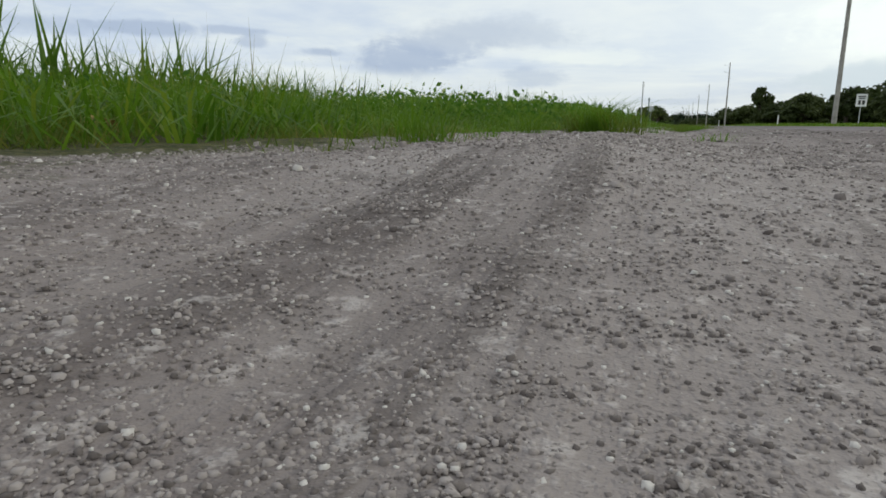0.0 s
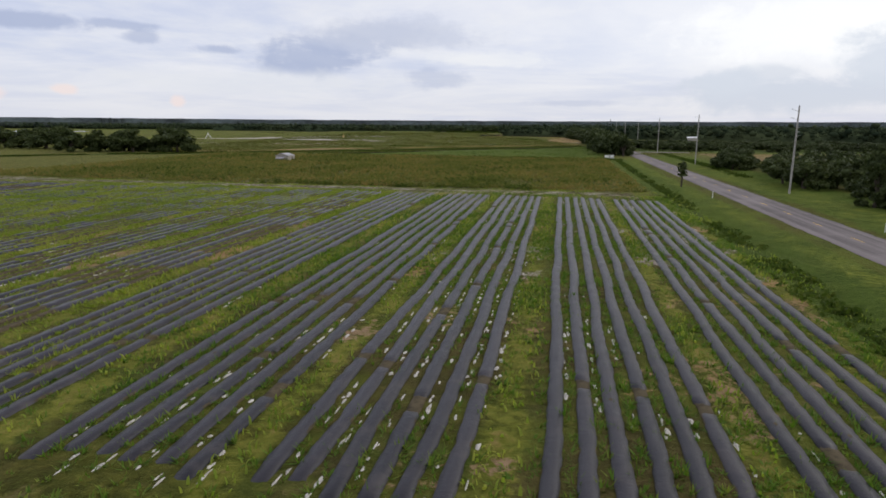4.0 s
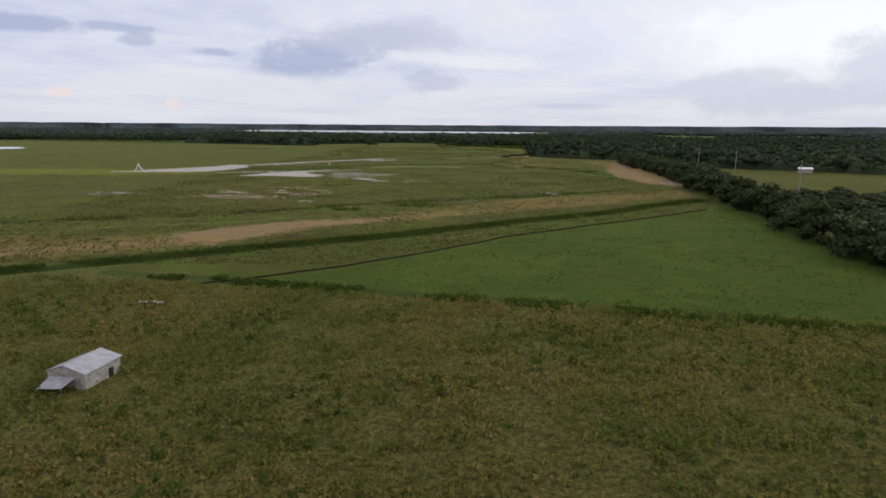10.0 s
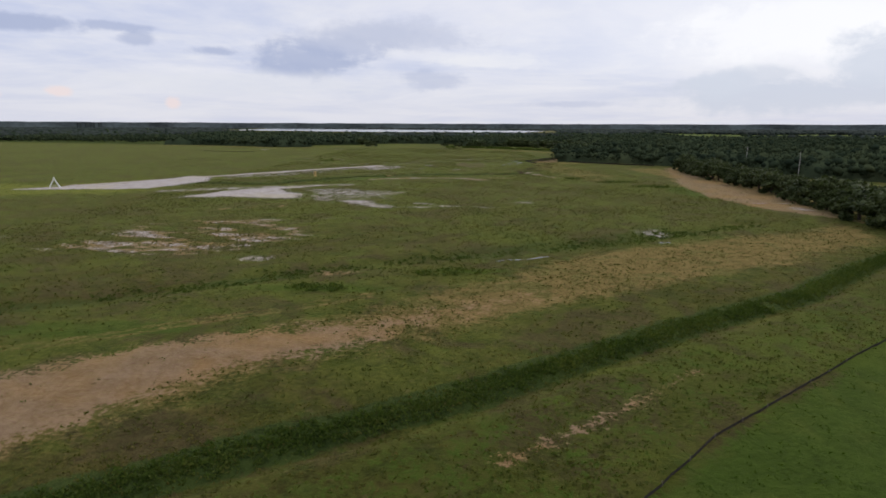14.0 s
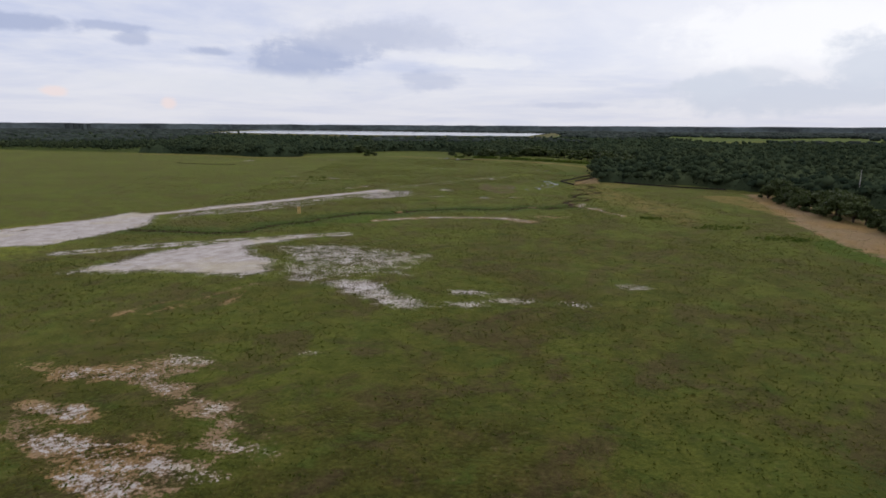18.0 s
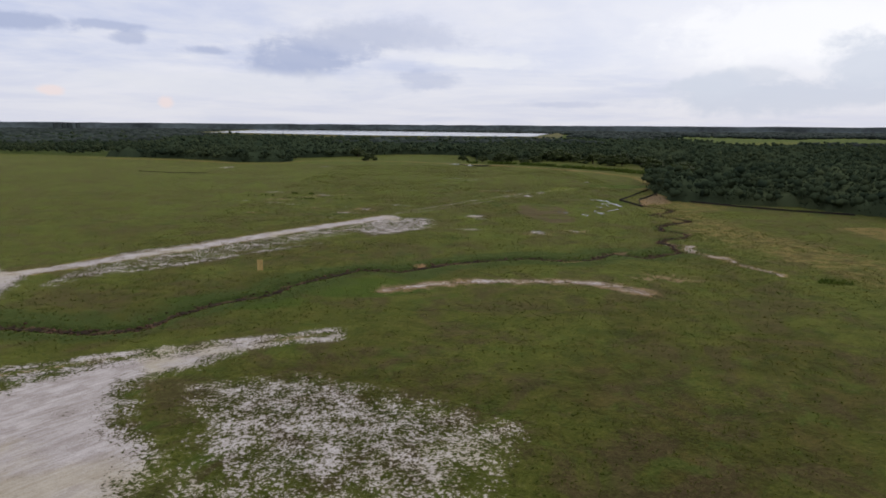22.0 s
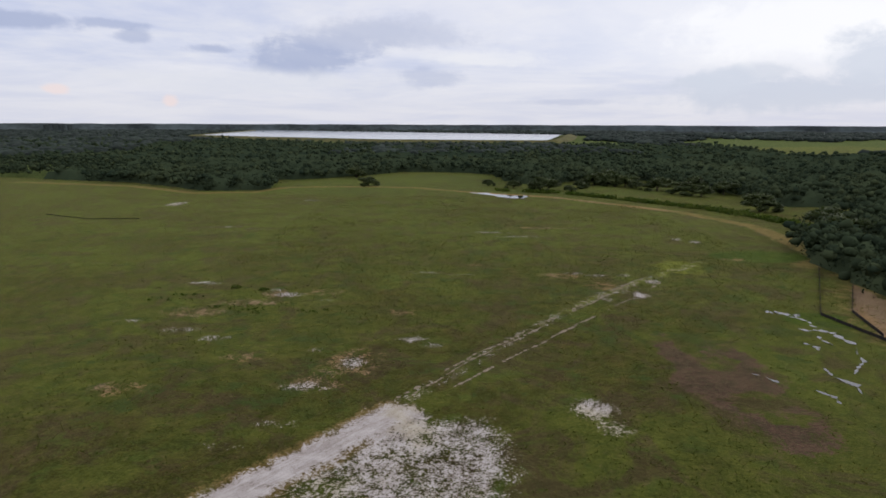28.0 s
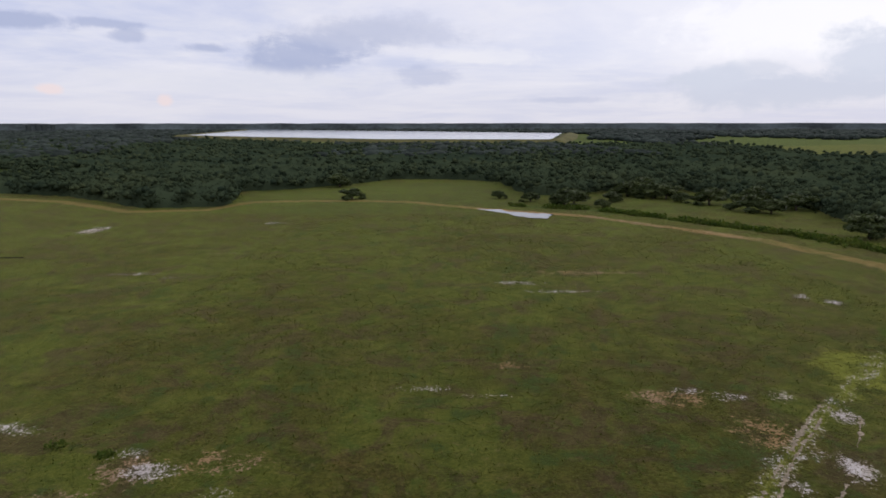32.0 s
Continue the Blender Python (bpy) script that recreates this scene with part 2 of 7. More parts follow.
TAN_WAY = [(-420, 1085), (-313.5, 1055.6), (-250.2, 1010), (-208.6, 1016), (-193.5, 1050), (-134.9, 1058), (-98.5, 1049), (-52, 1016.5), (-0.6, 990), (55.9, 922), (73, 872), (62, 800), (48, 790)]
RED_PAD = [(47.7, 764.5), (45.2, 740.3), (40.3, 725.6), (24.4, 718.7), (29.5, 737.3)]
PINK_EAST = [(99, 669), (110, 668), (100, 579), (92, 532), (74, 440), (61, 472), (58, 503), (66, 556)]
POND = [(-58, 1018), (-44, 1014), (-40.2, 1006), (-17.6, 997), (-24, 981), (-34, 984), (-40, 995)]
HEDGE = [(-35, 1030), (5.7, 1014), (42.4, 976), (75, 933), (92, 896), (96, 870)]
WOODS = (
    [(44, 737), (54, 800), (70, 832), (96, 812), (108, 838), (112, 880), (240, 960), (520, 900), (760, 600), (560, 380), (330, 430), (180, 560), (128, 604), (112, 676), (90, 715), (70, 722)],
    [(-219, 1110), (-185, 1126), (-141, 1168), (-116, 1206), (-67, 1202), (-30, 1180), (-20, 1088), (14, 1078), (38, 1112), (62, 1080), (98, 1120), (110, 1052), (132, 1012), (118, 964), (128, 942), (420, 940), (1500, 900), (1700, 1700), (780, 1480), (470, 1540), (520, 1950), (180, 1960), (0, 1960), (-300, 1950), (-900, 2600), (-1700, 2200), (-1200, 1300), (-797, 1240), (-378, 1100), (-324, 1082), (-246, 1022), (-201, 1030), (-216, 1091)],
)
BED_PITCH = 1.16
# the first bed of each group of six, across the road's axis
GROUPS = [-16.55, -24.75, -33.65, -42.0, -51.1] + [-59.8 - 8.7 * k for k in range(9)]


def bed_row(n):
    """How far a place lies past the first bed of its group; over 6.4 in the aisles."""
    out = np.full(np.shape(n), 9.0)
    for first in GROUPS:
        d = n - first
        out = np.where((d > -0.6) & (d < 8.6), np.minimum(out, d), out)
    return out + 0.58

DITCH_S = [2, 7, 9, 14, 18, 25, 33, 46, 57, 65, 85, 100, 120, 262]
DITCH_N = [-4.3, -4.9, -4.6, -4.5, -3.9, -3.6, -4.1, -5.3, -6.9, -7.4, -7.3, -6.5, -6.5, -6.0]
# ---- materials ----


def material(name, build):
    m = bpy.data.materials.new(name)
    m.use_nodes = True
    build(Nodes(m.node_tree))
    return m


def plain(name, colour, rough=0.7, metal=0.0, grain=0.12, size=6.0, spec=0.3, bump=0.0):
    def build(n):
        at = n.place()
        coarse = n.noise(at, size, 5, 0.6)
        fine = n.noise(at, size * 9, 3, 0.6)
        k = n.math("ADD", n.math("MULTIPLY", coarse, 0.65), n.math("MULTIPLY", fine, 0.35))
        dark = tuple(c * (1 - grain * 2.2) for c in colour)
        light = tuple(min(1, c * (1 + grain * 1.6)) for c in colour)
        n.surface(n.mix(n.step(k, 0.3, 0.7), dark, light), n.math("ADD", rough - 0.08, n.math("MULTIPLY", fine, 0.16)), metal,
                  n.bump(fine, bump, 0.01) if bump else None, spec)
    return material(name, build)


def foliage(name, colours, rough=0.6, shine=0.25, size=0.0, thin=0.4):
    """Leaves and blades: tone drawn for each island and, at larger size, for each place; light passes through thin leaves."""
    def build(n):
        geo = n.add("ShaderNodeNewGeometry")
        pick = geo.outputs["Random Per Island"]
        wide = n.noise(geo.outputs["Position"], size or 0.09, 4, 0.6)
        k = n.math("ADD", n.math("MULTIPLY", pick, 0.6), n.math("MULTIPLY", n.step(wide, 0.3, 0.7), 0.4))
        c = n.mix(n.step(k, 0.1, 0.5), colours[0], colours[1])
        c = n.mix(n.step(k, 0.5, 0.95), c, colours[2])
        b = n.surface(c, rough, 0.0, None, shine)
        if thin:
            t = n.add("ShaderNodeBsdfTranslucent")
            n.put(t.inputs[0], n.mix(1.0, c, (1.5, 1.6, 0.9), "MULTIPLY"))
            m = n.add("ShaderNodeMixShader")
            n.put(m.inputs[0], thin)
            n.put(m.inputs[1], b.outputs[0])
            n.put(m.inputs[2], t.outputs[0])
            out = [q for q in n.tree.nodes if q.type == "OUTPUT_MATERIAL"][0]
            n.put(out.inputs[0], m.outputs[0])
    return material(name, build)


def ground_nodes(n):
    at = n.spot()
    huge = n.noise(at, 0.011, 5, 0.6, 0.3)
    wide = n.noise(at, 0.045, 6, 0.62, 0.4)
    mid = n.noise(at, 0.28, 6, 0.62, 0.2)
    near = n.noise(at, 1.7, 5, 0.66)
    fine = n.noise(at, 9.0, 4, 0.7)

    speck = n.noise(at, 3.6, 4, 0.7)
    m_mid, m_near, m_speck = (n.math("SUBTRACT", n.step(v, 0.28, 0.72), 0.5) for v in (mid, near, speck))

    def mask(name, lo=0.38, hi=0.62, wobble=0.35, small=0.35, grit=0.2, extra=None):
        m = n.attribute(name)
        k = n.math("ADD", n.math("MULTIPLY", m_mid, wobble), n.math("MULTIPLY", m_near, small))
        k = n.math("ADD", k, n.math("MULTIPLY", m_speck, grit))
        if extra:
            k = n.math("ADD", k, extra)
        k = n.math("MULTIPLY", k, n.math("MULTIPLY", n.step(m, 0.0, 0.2), n.step(m, 1.12, 0.75)))
        return n.step(n.math("ADD", m, k), lo, hi)

    blend = n.math("ADD", n.math("MULTIPLY", mid, 0.35), n.math("ADD", n.math("MULTIPLY", near, 0.4), n.math("MULTIPLY", speck, 0.25)))
    blend = n.step(blend, 0.38, 0.62)
    patch = n.noise(at, 0.12, 5, 0.65, 0.6)
    grass = n.mix(blend, (0.021, 0.023, 0.004), (0.078, 0.074, 0.013))
    grass = n.mix(n.math("MULTIPLY", n.step(patch, 0.50, 0.63), 0.55), grass, n.mix(blend, (0.040, 0.029, 0.009), (0.105, 0.072, 0.022)))
    grass = n.mix(n.math("MULTIPLY", n.step(wide, 0.46, 0.62), 0.7), grass, n.mix(blend, (0.040, 0.052, 0.006), (0.108, 0.120, 0.018)))
    grass = n.mix(n.math("MULTIPLY", n.step(huge, 0.44, 0.58), 0.6), grass, n.mix(blend, (0.044, 0.058, 0.007), (0.104, 0.116, 0.017)))
    grass = n.mix(n.math("MULTIPLY", n.step(patch, 0.46, 0.34), 0.6), grass, n.mix(blend, (0.017, 0.027, 0.005), (0.050, 0.064, 0.011)))
    rust = n.noise(at, 0.075, 6, 0.7, 0.8)
    grass = n.mix(n.math("MULTIPLY", n.step(rust, 0.47, 0.61), 0.78), grass, n.mix(blend, (0.036, 0.024, 0.011), (0.076, 0.050, 0.023)))
    bright = n.noise(at, 0.16, 6, 0.7, 0.5)
    grass = n.mix(n.math("MULTIPLY", n.step(bright, 0.54, 0.66), 0.7), grass, n.mix(blend, (0.034, 0.056, 0.008), (0.078, 0.100, 0.016)))
    grass = n.mix(n.math("MULTIPLY", n.step(speck, 0.56, 0.68), 0.75), grass, (0.013, 0.019, 0.004))
    dots = n.noise(at, 1.1, 3, 0.75)
    grass = n.mix(n.math("MULTIPLY", n.step(dots, 0.62, 0.70), 0.5), grass, (0.020, 0.030, 0.008))
    fleck = n.noise(at, 0.62, 6, 0.78, 0.4)
    grass = n.mix(n.math("MULTIPLY", n.step(fleck, 0.57, 0.68), 0.65), grass, (0.130, 0.102, 0.038))
    grass = n.mix(n.math("MULTIPLY", n.step(fleck, 0.40, 0.31), 0.6), grass, (0.018, 0.030, 0.005))
    grass = n.mix(1.0, grass, (0.98, 0.97, 1.15), "MULTIPLY")
    lush = n.mix(blend, (0.022, 0.040, 0.005), (0.045, 0.074, 0.010))
    lush = n.mix(n.math("MULTIPLY", n.step(wide, 0.47, 0.62), 0.6), lush, n.mix(blend, (0.036, 0.056, 0.006), (0.072, 0.096, 0.012)))
    lush = n.mix(n.math("MULTIPLY", n.step(patch, 0.5, 0.66), 0.5), lush, (0.066, 0.080, 0.014))
    c = n.mix(mask("lush"), grass, lush)
    yellow = n.mix(blend, (0.074, 0.084, 0.011), (0.155, 0.158, 0.026))
    c = n.mix(mask("yellow", 0.3, 0.85), c, yellow)
    weed = n.mix(n.step(n.math("ADD", n.math("MULTIPLY", near, 0.6), n.math("MULTIPLY", speck, 0.4)), 0.42, 0.60), (0.034, 0.035, 0.011), (0.120, 0.104, 0.032))
    weed = n.mix(n.math("MULTIPLY", n.step(wide, 0.5, 0.66), 0.45), weed, n.mix(blend, (0.036, 0.030, 0.009), (0.125, 0.094, 0.030)))
    c = n.mix(mask("weed"), c, weed)
    c = n.mix(mask("thick"), c, n.mix(blend, (0.014, 0.026, 0.007), (0.040, 0.058, 0.014)))
    dry = n.mix(blend, (0.100, 0.069, 0.021), (0.205, 0.138, 0.055))
    dry = n.mix(n.math("MULTIPLY", n.step(patch, 0.5, 0.38), 0.6), dry, n.mix(blend, (0.045, 0.052, 0.012), (0.10, 0.095, 0.025)))
    c = n.mix(mask("dry", 0.3, 0.75), c, dry)
    bare = n.mix(n.step(wide, 0.4, 0.6), n.mix(blend, (0.180, 0.098, 0.042), (0.275, 0.168, 0.085)), n.mix(blend, (0.165, 0.100, 0.060), (0.250, 0.166, 0.110)))
    c = n.mix(mask("bare", 0.40, 0.60, 0.45, 0.45, 0.3), c, bare)
    mud = n.mix(blend, (0.030, 0.022, 0.016), (0.105, 0.058, 0.042))
    c = n.mix(mask("mud", 0.40, 0.60), c, mud)
    streak = n.noise(n.stretch(at, (1.0, 0.10, 1.0), radians(39)), 2.0, 5, 0.65)
    sep = n.add("ShaderNodeSeparateXYZ")
    n.put(sep.inputs[0], at)
    south = n.step(sep.outputs[1], 230.0, 190.0)
    ruts = n.noise(n.stretch(at, (0.45, 3.4, 1.0), -ROAD_TURN), 0.9, 6, 0.7)
    ruts = n.math("MULTIPLY", n.math("SUBTRACT", n.step(ruts, 0.3, 0.7), 0.5), n.math("MULTIPLY", south, 0.45))
    sand = n.mix(n.step(n.math("ADD", n.math("MULTIPLY", fine, 0.35), n.math("ADD", n.math("MULTIPLY", mid, 0.3), n.math("MULTIPLY", streak, 0.35))), 0.4, 0.62), (0.31, 0.268, 0.242), (0.54, 0.495, 0.475))
    sand = n.mix(n.math("MULTIPLY", n.step(wide, 0.5, 0.66), 0.45), sand, (0.42, 0.36, 0.22))
    sand = n.mix(n.math("MULTIPLY", south, 0.75), sand, n.mix(n.step(fine, 0.35, 0.65), (0.17, 0.140, 0.115), (0.36, 0.315, 0.285)))
    fringe = n.math("MULTIPLY", mask("sand", 0.28, 0.62, 0.35, 0.4, 0.4), 0.5)
    c = n.mix(fringe, c, n.mix(blend, (0.15, 0.118, 0.078), (0.27, 0.225, 0.175)))
    c = n.mix(mask("sand", 0.44, 0.60, 0.38, 0.5, 0.5, ruts), c, sand)
    height = n.math("ADD", n.math("MULTIPLY", near, 0.7), n.math("MULTIPLY", fine, 0.3))
    n.surface(c, 0.92, 0.0, n.bump(height, 0.8, 0.3), 0.03, Sheen_Weight=n.math("MULTIPLY", 0.24, n.step(n.attribute("sand"), 0.6, 0.2)), Sheen_Roughness=0.3, Sheen_Tint=(0.54, 0.62, 0.16))


GROUND = material("ground_cover", ground_nodes)


def shoulder_nodes(n):
    at = n.spot()
    wide = n.noise(at, 0.9, 5, 0.6, 0.3)
    along = n.noise(n.stretch(at, (7.0, 0.22, 1), -ROAD_TURN), 1.0, 6, 0.62, 0.15)
    rut = n.noise(n.stretch(at, (16.0, 0.5, 1), -ROAD_TURN), 1.0, 5, 0.65, 0.2)
    mid = n.noise(at, 9.0, 5, 0.65)
    grit = n.noise(at, 70.0, 4, 0.7)
    speck = n.noise(at, 260.0, 3, 0.6)
    c = n.mix(n.step(wide, 0.32, 0.68), (0.185, 0.156, 0.148), (0.325, 0.292, 0.280))
    dirt = n.attribute("dirt")
    c = n.mix(n.math("MULTIPLY", n.step(n.math("ADD", dirt, n.math("MULTIPLY", n.math("SUBTRACT", along, 0.5), 2.6)), 0.3, 0.9), 0.85), c, n.mix(n.step(mid, 0.35, 0.65), (0.088, 0.073, 0.070), (0.160, 0.134, 0.130)))
    smear = n.noise(at, 1.6, 6, 0.7, 0.9)
    c = n.mix(n.math("MULTIPLY", n.math("MULTIPLY", n.step(rut, 0.53, 0.63), n.step(smear, 0.40, 0.58)), 0.8), c, (0.080, 0.066, 0.062))
    c = n.mix(n.math("MULTIPLY", n.math("MULTIPLY", n.step(mid, 0.57, 0.66), n.step(smear, 0.45, 0.6)), 0.7), c, (0.085, 0.070, 0.066))
    c = n.mix(n.math("MULTIPLY", n.step(grit, 0.54, 0.68), 0.45), c, (0.52, 0.48, 0.46))
    c = n.mix(n.math("MULTIPLY", n.step(speck, 0.59, 0.69), 0.75), c, (0.07, 0.060, 0.060))
    h = n.math("ADD", n.math("MULTIPLY", mid, 0.6), n.math("ADD", n.math("MULTIPLY", grit, 0.3), n.math("MULTIPLY", speck, 0.1)))
    thatch = n.mix(n.step(grit, 0.35, 0.65), (0.030, 0.034, 0.012), (0.085, 0.080, 0.034))
    turf = n.math("ADD", n.attribute("turf"), n.math("MULTIPLY", n.math("SUBTRACT", mid, 0.5), 0.9))
    c = n.mix(n.step(turf, 0.35, 0.65), c, thatch)
    n.surface(c, 0.93, 0.0, n.bump(n.math("ADD", h, n.math("MULTIPLY", rut, 0.8)), 0.8, 0.02), 0.15)


SHOULDER = material("shell_sand", shoulder_nodes)


def asphalt_nodes(n):
    at = n.spot()
    lane = n.stretch(at, (1.0, 0.03, 1.0), -ROAD_TURN)
    wear = n.noise(lane, 0.9, 4, 0.55)
    wide = n.noise(at, 0.12, 5, 0.6)
    grit = n.noise(at, 60.0, 4, 0.7)
    c = n.mix(n.step(wear, 0.35, 0.65), (0.088, 0.073, 0.075), (0.160, 0.136, 0.138))
    c = n.mix(n.math("MULTIPLY", n.step(wide, 0.45, 0.7), 0.5), c, (0.24, 0.205, 0.205))
    c = n.mix(n.math("MULTIPLY", n.step(grit, 0.55, 0.7), 0.35), c, (0.30, 0.28, 0.27))
    n.surface(c, 0.82, 0.0, n.bump(grit, 0.4, 0.01), 0.25)


ASPHALT = material("worn_asphalt", asphalt_nodes)


def water_nodes(n):
    rip = n.noise(n.spot(), 2.2, 3, 0.5)
    n.surface((0.035, 0.034, 0.030), 0.05, 0.0, n.bump(rip, 0.03, 0.05), 0.9)


def lake_nodes(n):
    wide = n.noise(n.spot(), 0.004, 3, 0.5)
    n.surface(n.mix(wide, (0.40, 0.43, 0.47), (0.56, 0.59, 0.63)), 0.12, 0.0, None, 0.9)


WATER, LAKE = material("still_water", water_nodes), material("pale_lake_water", lake_nodes)


def film_nodes(n):
    at = n.spot()
    pick = n.add("ShaderNodeObjectInfo").outputs["Random"]
    dirt = n.noise(at, 0.7, 6, 0.66)
    wrinkle = n.noise(n.stretch(at, (3.0, 14.0, 3.0), -ROAD_TURN), 1.0, 5, 0.65)
    c = n.mix(pick, (0.014, 0.013, 0.018), (0.026, 0.023, 0.030))
    c = n.mix(n.math("MULTIPLY", n.step(dirt, 0.5, 0.72), 0.45), c, (0.085, 0.072, 0.070))
    n.surface(c, n.math("ADD", 0.24, n.math("MULTIPLY", dirt, 0.3)), 0.0, n.bump(wrinkle, 0.35, 0.05), 0.24)


FILM = material("black_plastic_film", film_nodes)
WHITE_SAND = plain("washed_white_sand", (0.46, 0.43, 0.40), 0.95, 0, 0.2, 3.0, 0.1)
RUT_SAND = plain("rut_sand", (0.25, 0.205, 0.145), 0.95, 0, 0.3, 1.5, 0.1)
SOIL = plain("sandy_soil", (0.085, 0.068, 0.042), 0.95, 0, 0.25, 3.0, 0.1)
WHITE_LINE = plain("white_road_paint", (0.18, 0.165, 0.165), 0.7, 0, 0.18, 4.0)
YELLOW_LINE = plain("yellow_road_paint", (0.62, 0.38, 0.06), 0.7, 0, 0.2, 4.0)
POLE_WOOD = plain("weathered_pole_wood", (0.20, 0.17, 0.145), 0.85, 0, 0.22, 3.0)
CONCRETE = plain("pole_concrete", (0.34, 0.32, 0.30), 0.85, 0, 0.14, 2.0)
POST_GREEN = plain("green_painted_steel", (0.05, 0.10, 0.075), 0.6, 0.2, 0.15, 5.0)
STEEL = plain("galvanised_steel", (0.46, 0.47, 0.48), 0.45, 0.7, 0.12, 5.0)
SIGN_BACK = plain("sign_aluminium", (0.50, 0.51, 0.53), 0.5, 0.4, 0.08, 4.0)
SIGN_WHITE = plain("sign_white", (0.74, 0.74, 0.74), 0.5, 0, 0.05, 4.0)
BLACK_BAR = plain("sign_black", (0.03, 0.03, 0.03), 0.6, 0, 0.1, 4.0)
ROOF_TIN = plain("weathered_tin_roof", (0.40, 0.385, 0.40), 0.55, 0.25, 0.12, 0.9)
ROOF_GREY = plain("grey_sheet_roof", (0.30, 0.285, 0.30), 0.6, 0.2, 0.16, 1.2)
SIDING = plain("peeling_white_siding", (0.36, 0.335, 0.295), 0.85, 0, 0.22, 1.6)
# near-black that paints the shade of insides: doorway, windows, behind boards
INSIDE_SHADE = plain("painted_inside_shade", (0.02, 0.019, 0.018), 0.95)
TANK_WHITE = plain("white_plastic_tank", (0.74, 0.74, 0.73), 0.5, 0, 0.06, 2.0)
RAW_WOOD = plain("raw_pine", (0.52, 0.37, 0.15), 0.8, 0, 0.18, 4.0)
FENCE_CLOTH = plain("black_silt_cloth", (0.022, 0.018, 0.016), 0.9, 0, 0.2, 2.0)
BARK = plain("oak_bark", (0.075, 0.060, 0.047), 0.95, 0, 0.3, 3.0)
OAK_LEAF = foliage("oak_leaves", ((0.028, 0.040, 0.014), (0.046, 0.062, 0.020), (0.070, 0.085, 0.028)), 0.6, 0.15, 0, 0.15)
PINE_LEAF = foliage("wood_leaves", ((0.022, 0.033, 0.021), (0.037, 0.051, 0.028), (0.056, 0.069, 0.034)), 0.9, 0.0, 0.012, 0.0)
SHRUB_LEAF = foliage("shrub_leaves", ((0.030, 0.052, 0.010), (0.056, 0.084, 0.016), (0.096, 0.110, 0.026)), 0.7, 0.08)
HERB_LEAF = foliage("herb_leaves", ((0.032, 0.082, 0.012), (0.070, 0.144, 0.021), (0.138, 0.200, 0.037)), 0.6, 0.12, 0.6)
TUFT_LEAF = foliage("tuft_leaves", ((0.046, 0.058, 0.014), (0.080, 0.090, 0.021), (0.125, 0.104, 0.034)), 0.8, 0.05, 0.07, 0.3)
WEED_LEAF = foliage("weed_leaves", ((0.075, 0.098, 0.024), (0.145, 0.145, 0.040), (0.250, 0.172, 0.075)), 0.75, 0.1, 0.05)
BLADE = foliage("grass_blades", ((0.046, 0.098, 0.010), (0.088, 0.158, 0.018), (0.165, 0.195, 0.036)), 0.6, 0.15, 0.5)
BLADE_DULL = foliage("field_grass_blades", ((0.110, 0.165, 0.021), (0.185, 0.235, 0.036), (0.300, 0.305, 0.066)), 0.65, 0.15, 0.08, 0.5)
FIELD_BLADE = foliage("overgrown_field_blades", ((0.060, 0.108, 0.014), (0.140, 0.186, 0.032), (0.300, 0.295, 0.085)), 0.65, 0.12, 0.42, 0.5)
MEADOW_LEAF = foliage("meadow_blades", ((0.036, 0.068, 0.009), (0.058, 0.094, 0.013), (0.088, 0.116, 0.020)), 0.7, 0.08, 0.1, 0.3)
CANE = foliage("cane_blades", ((0.040, 0.086, 0.013), (0.082, 0.146, 0.025), (0.175, 0.210, 0.055)), 0.55, 0.2, 0.5)
THATCH = foliage("short_grass", ((0.050, 0.082, 0.014), (0.095, 0.125, 0.024), (0.185, 0.165, 0.060)), 0.7, 0.1, 2.0)
STALK = foliage("pale_seed_stalks", ((0.20, 0.22, 0.06), (0.30, 0.29, 0.10), (0.40, 0.36, 0.16)), 0.8, 0.1, 0.1, 0.4)
SEED = foliage("seed_heads", ((0.13, 0.11, 0.05), (0.22, 0.19, 0.10), (0.30, 0.27, 0.17)), 0.8, 0.1, 0.5)
FLOWER = foliage("small_flowers", ((0.48, 0.46, 0.30), (0.60, 0.58, 0.42), (0.66, 0.60, 0.20)), 0.8, 0.1, 0.5)

# ---- mesh helpers ----


def mesh_of(name, verts, faces, mat, smooth_faces=False):
    m = bpy.data.meshes.new(name)
    m.from_pydata([tuple(v) for v in verts], [], [tuple(f) for f in faces])
    m.materials.append(mat)
    if smooth_faces:
        m.polygons.foreach_set("use_smooth", np.ones(len(m.polygons), bool))
    m.update()
    return m


def arrays_mesh(name, verts, loops, size, mat):
    """A mesh of triangles (size 3) or quads (size 4) from arrays."""
    m = bpy.data.meshes.new(name)
    verts, loops = np.asarray(verts, np.float32).reshape(-1, 3), np.asarray(loops, np.int32).ravel()
    m.vertices.add(len(verts))
    m.vertices.foreach_set("co", verts.ravel())
    m.loops.add(len(loops))
    m.loops.foreach_set("vertex_index", loops)
    count = len(loops) // size
    m.polygons.add(count)
    m.polygons.foreach_set("loop_start", np.arange(count, dtype=np.int32) * size)
    m.materials.append(mat)
    m.update(calc_edges=True)
    return m


def thing(name, label, category, group="", kind="", at=None):
    ob = new(name)
    if at is not None:
        ob.matrix_world = at
    return tagged(ob, label, category, group, kind)


def part(name, data, parent, label=""):
    ob = new(name, data)
    ob.parent = parent
    return tagged(ob, label) if label else ob


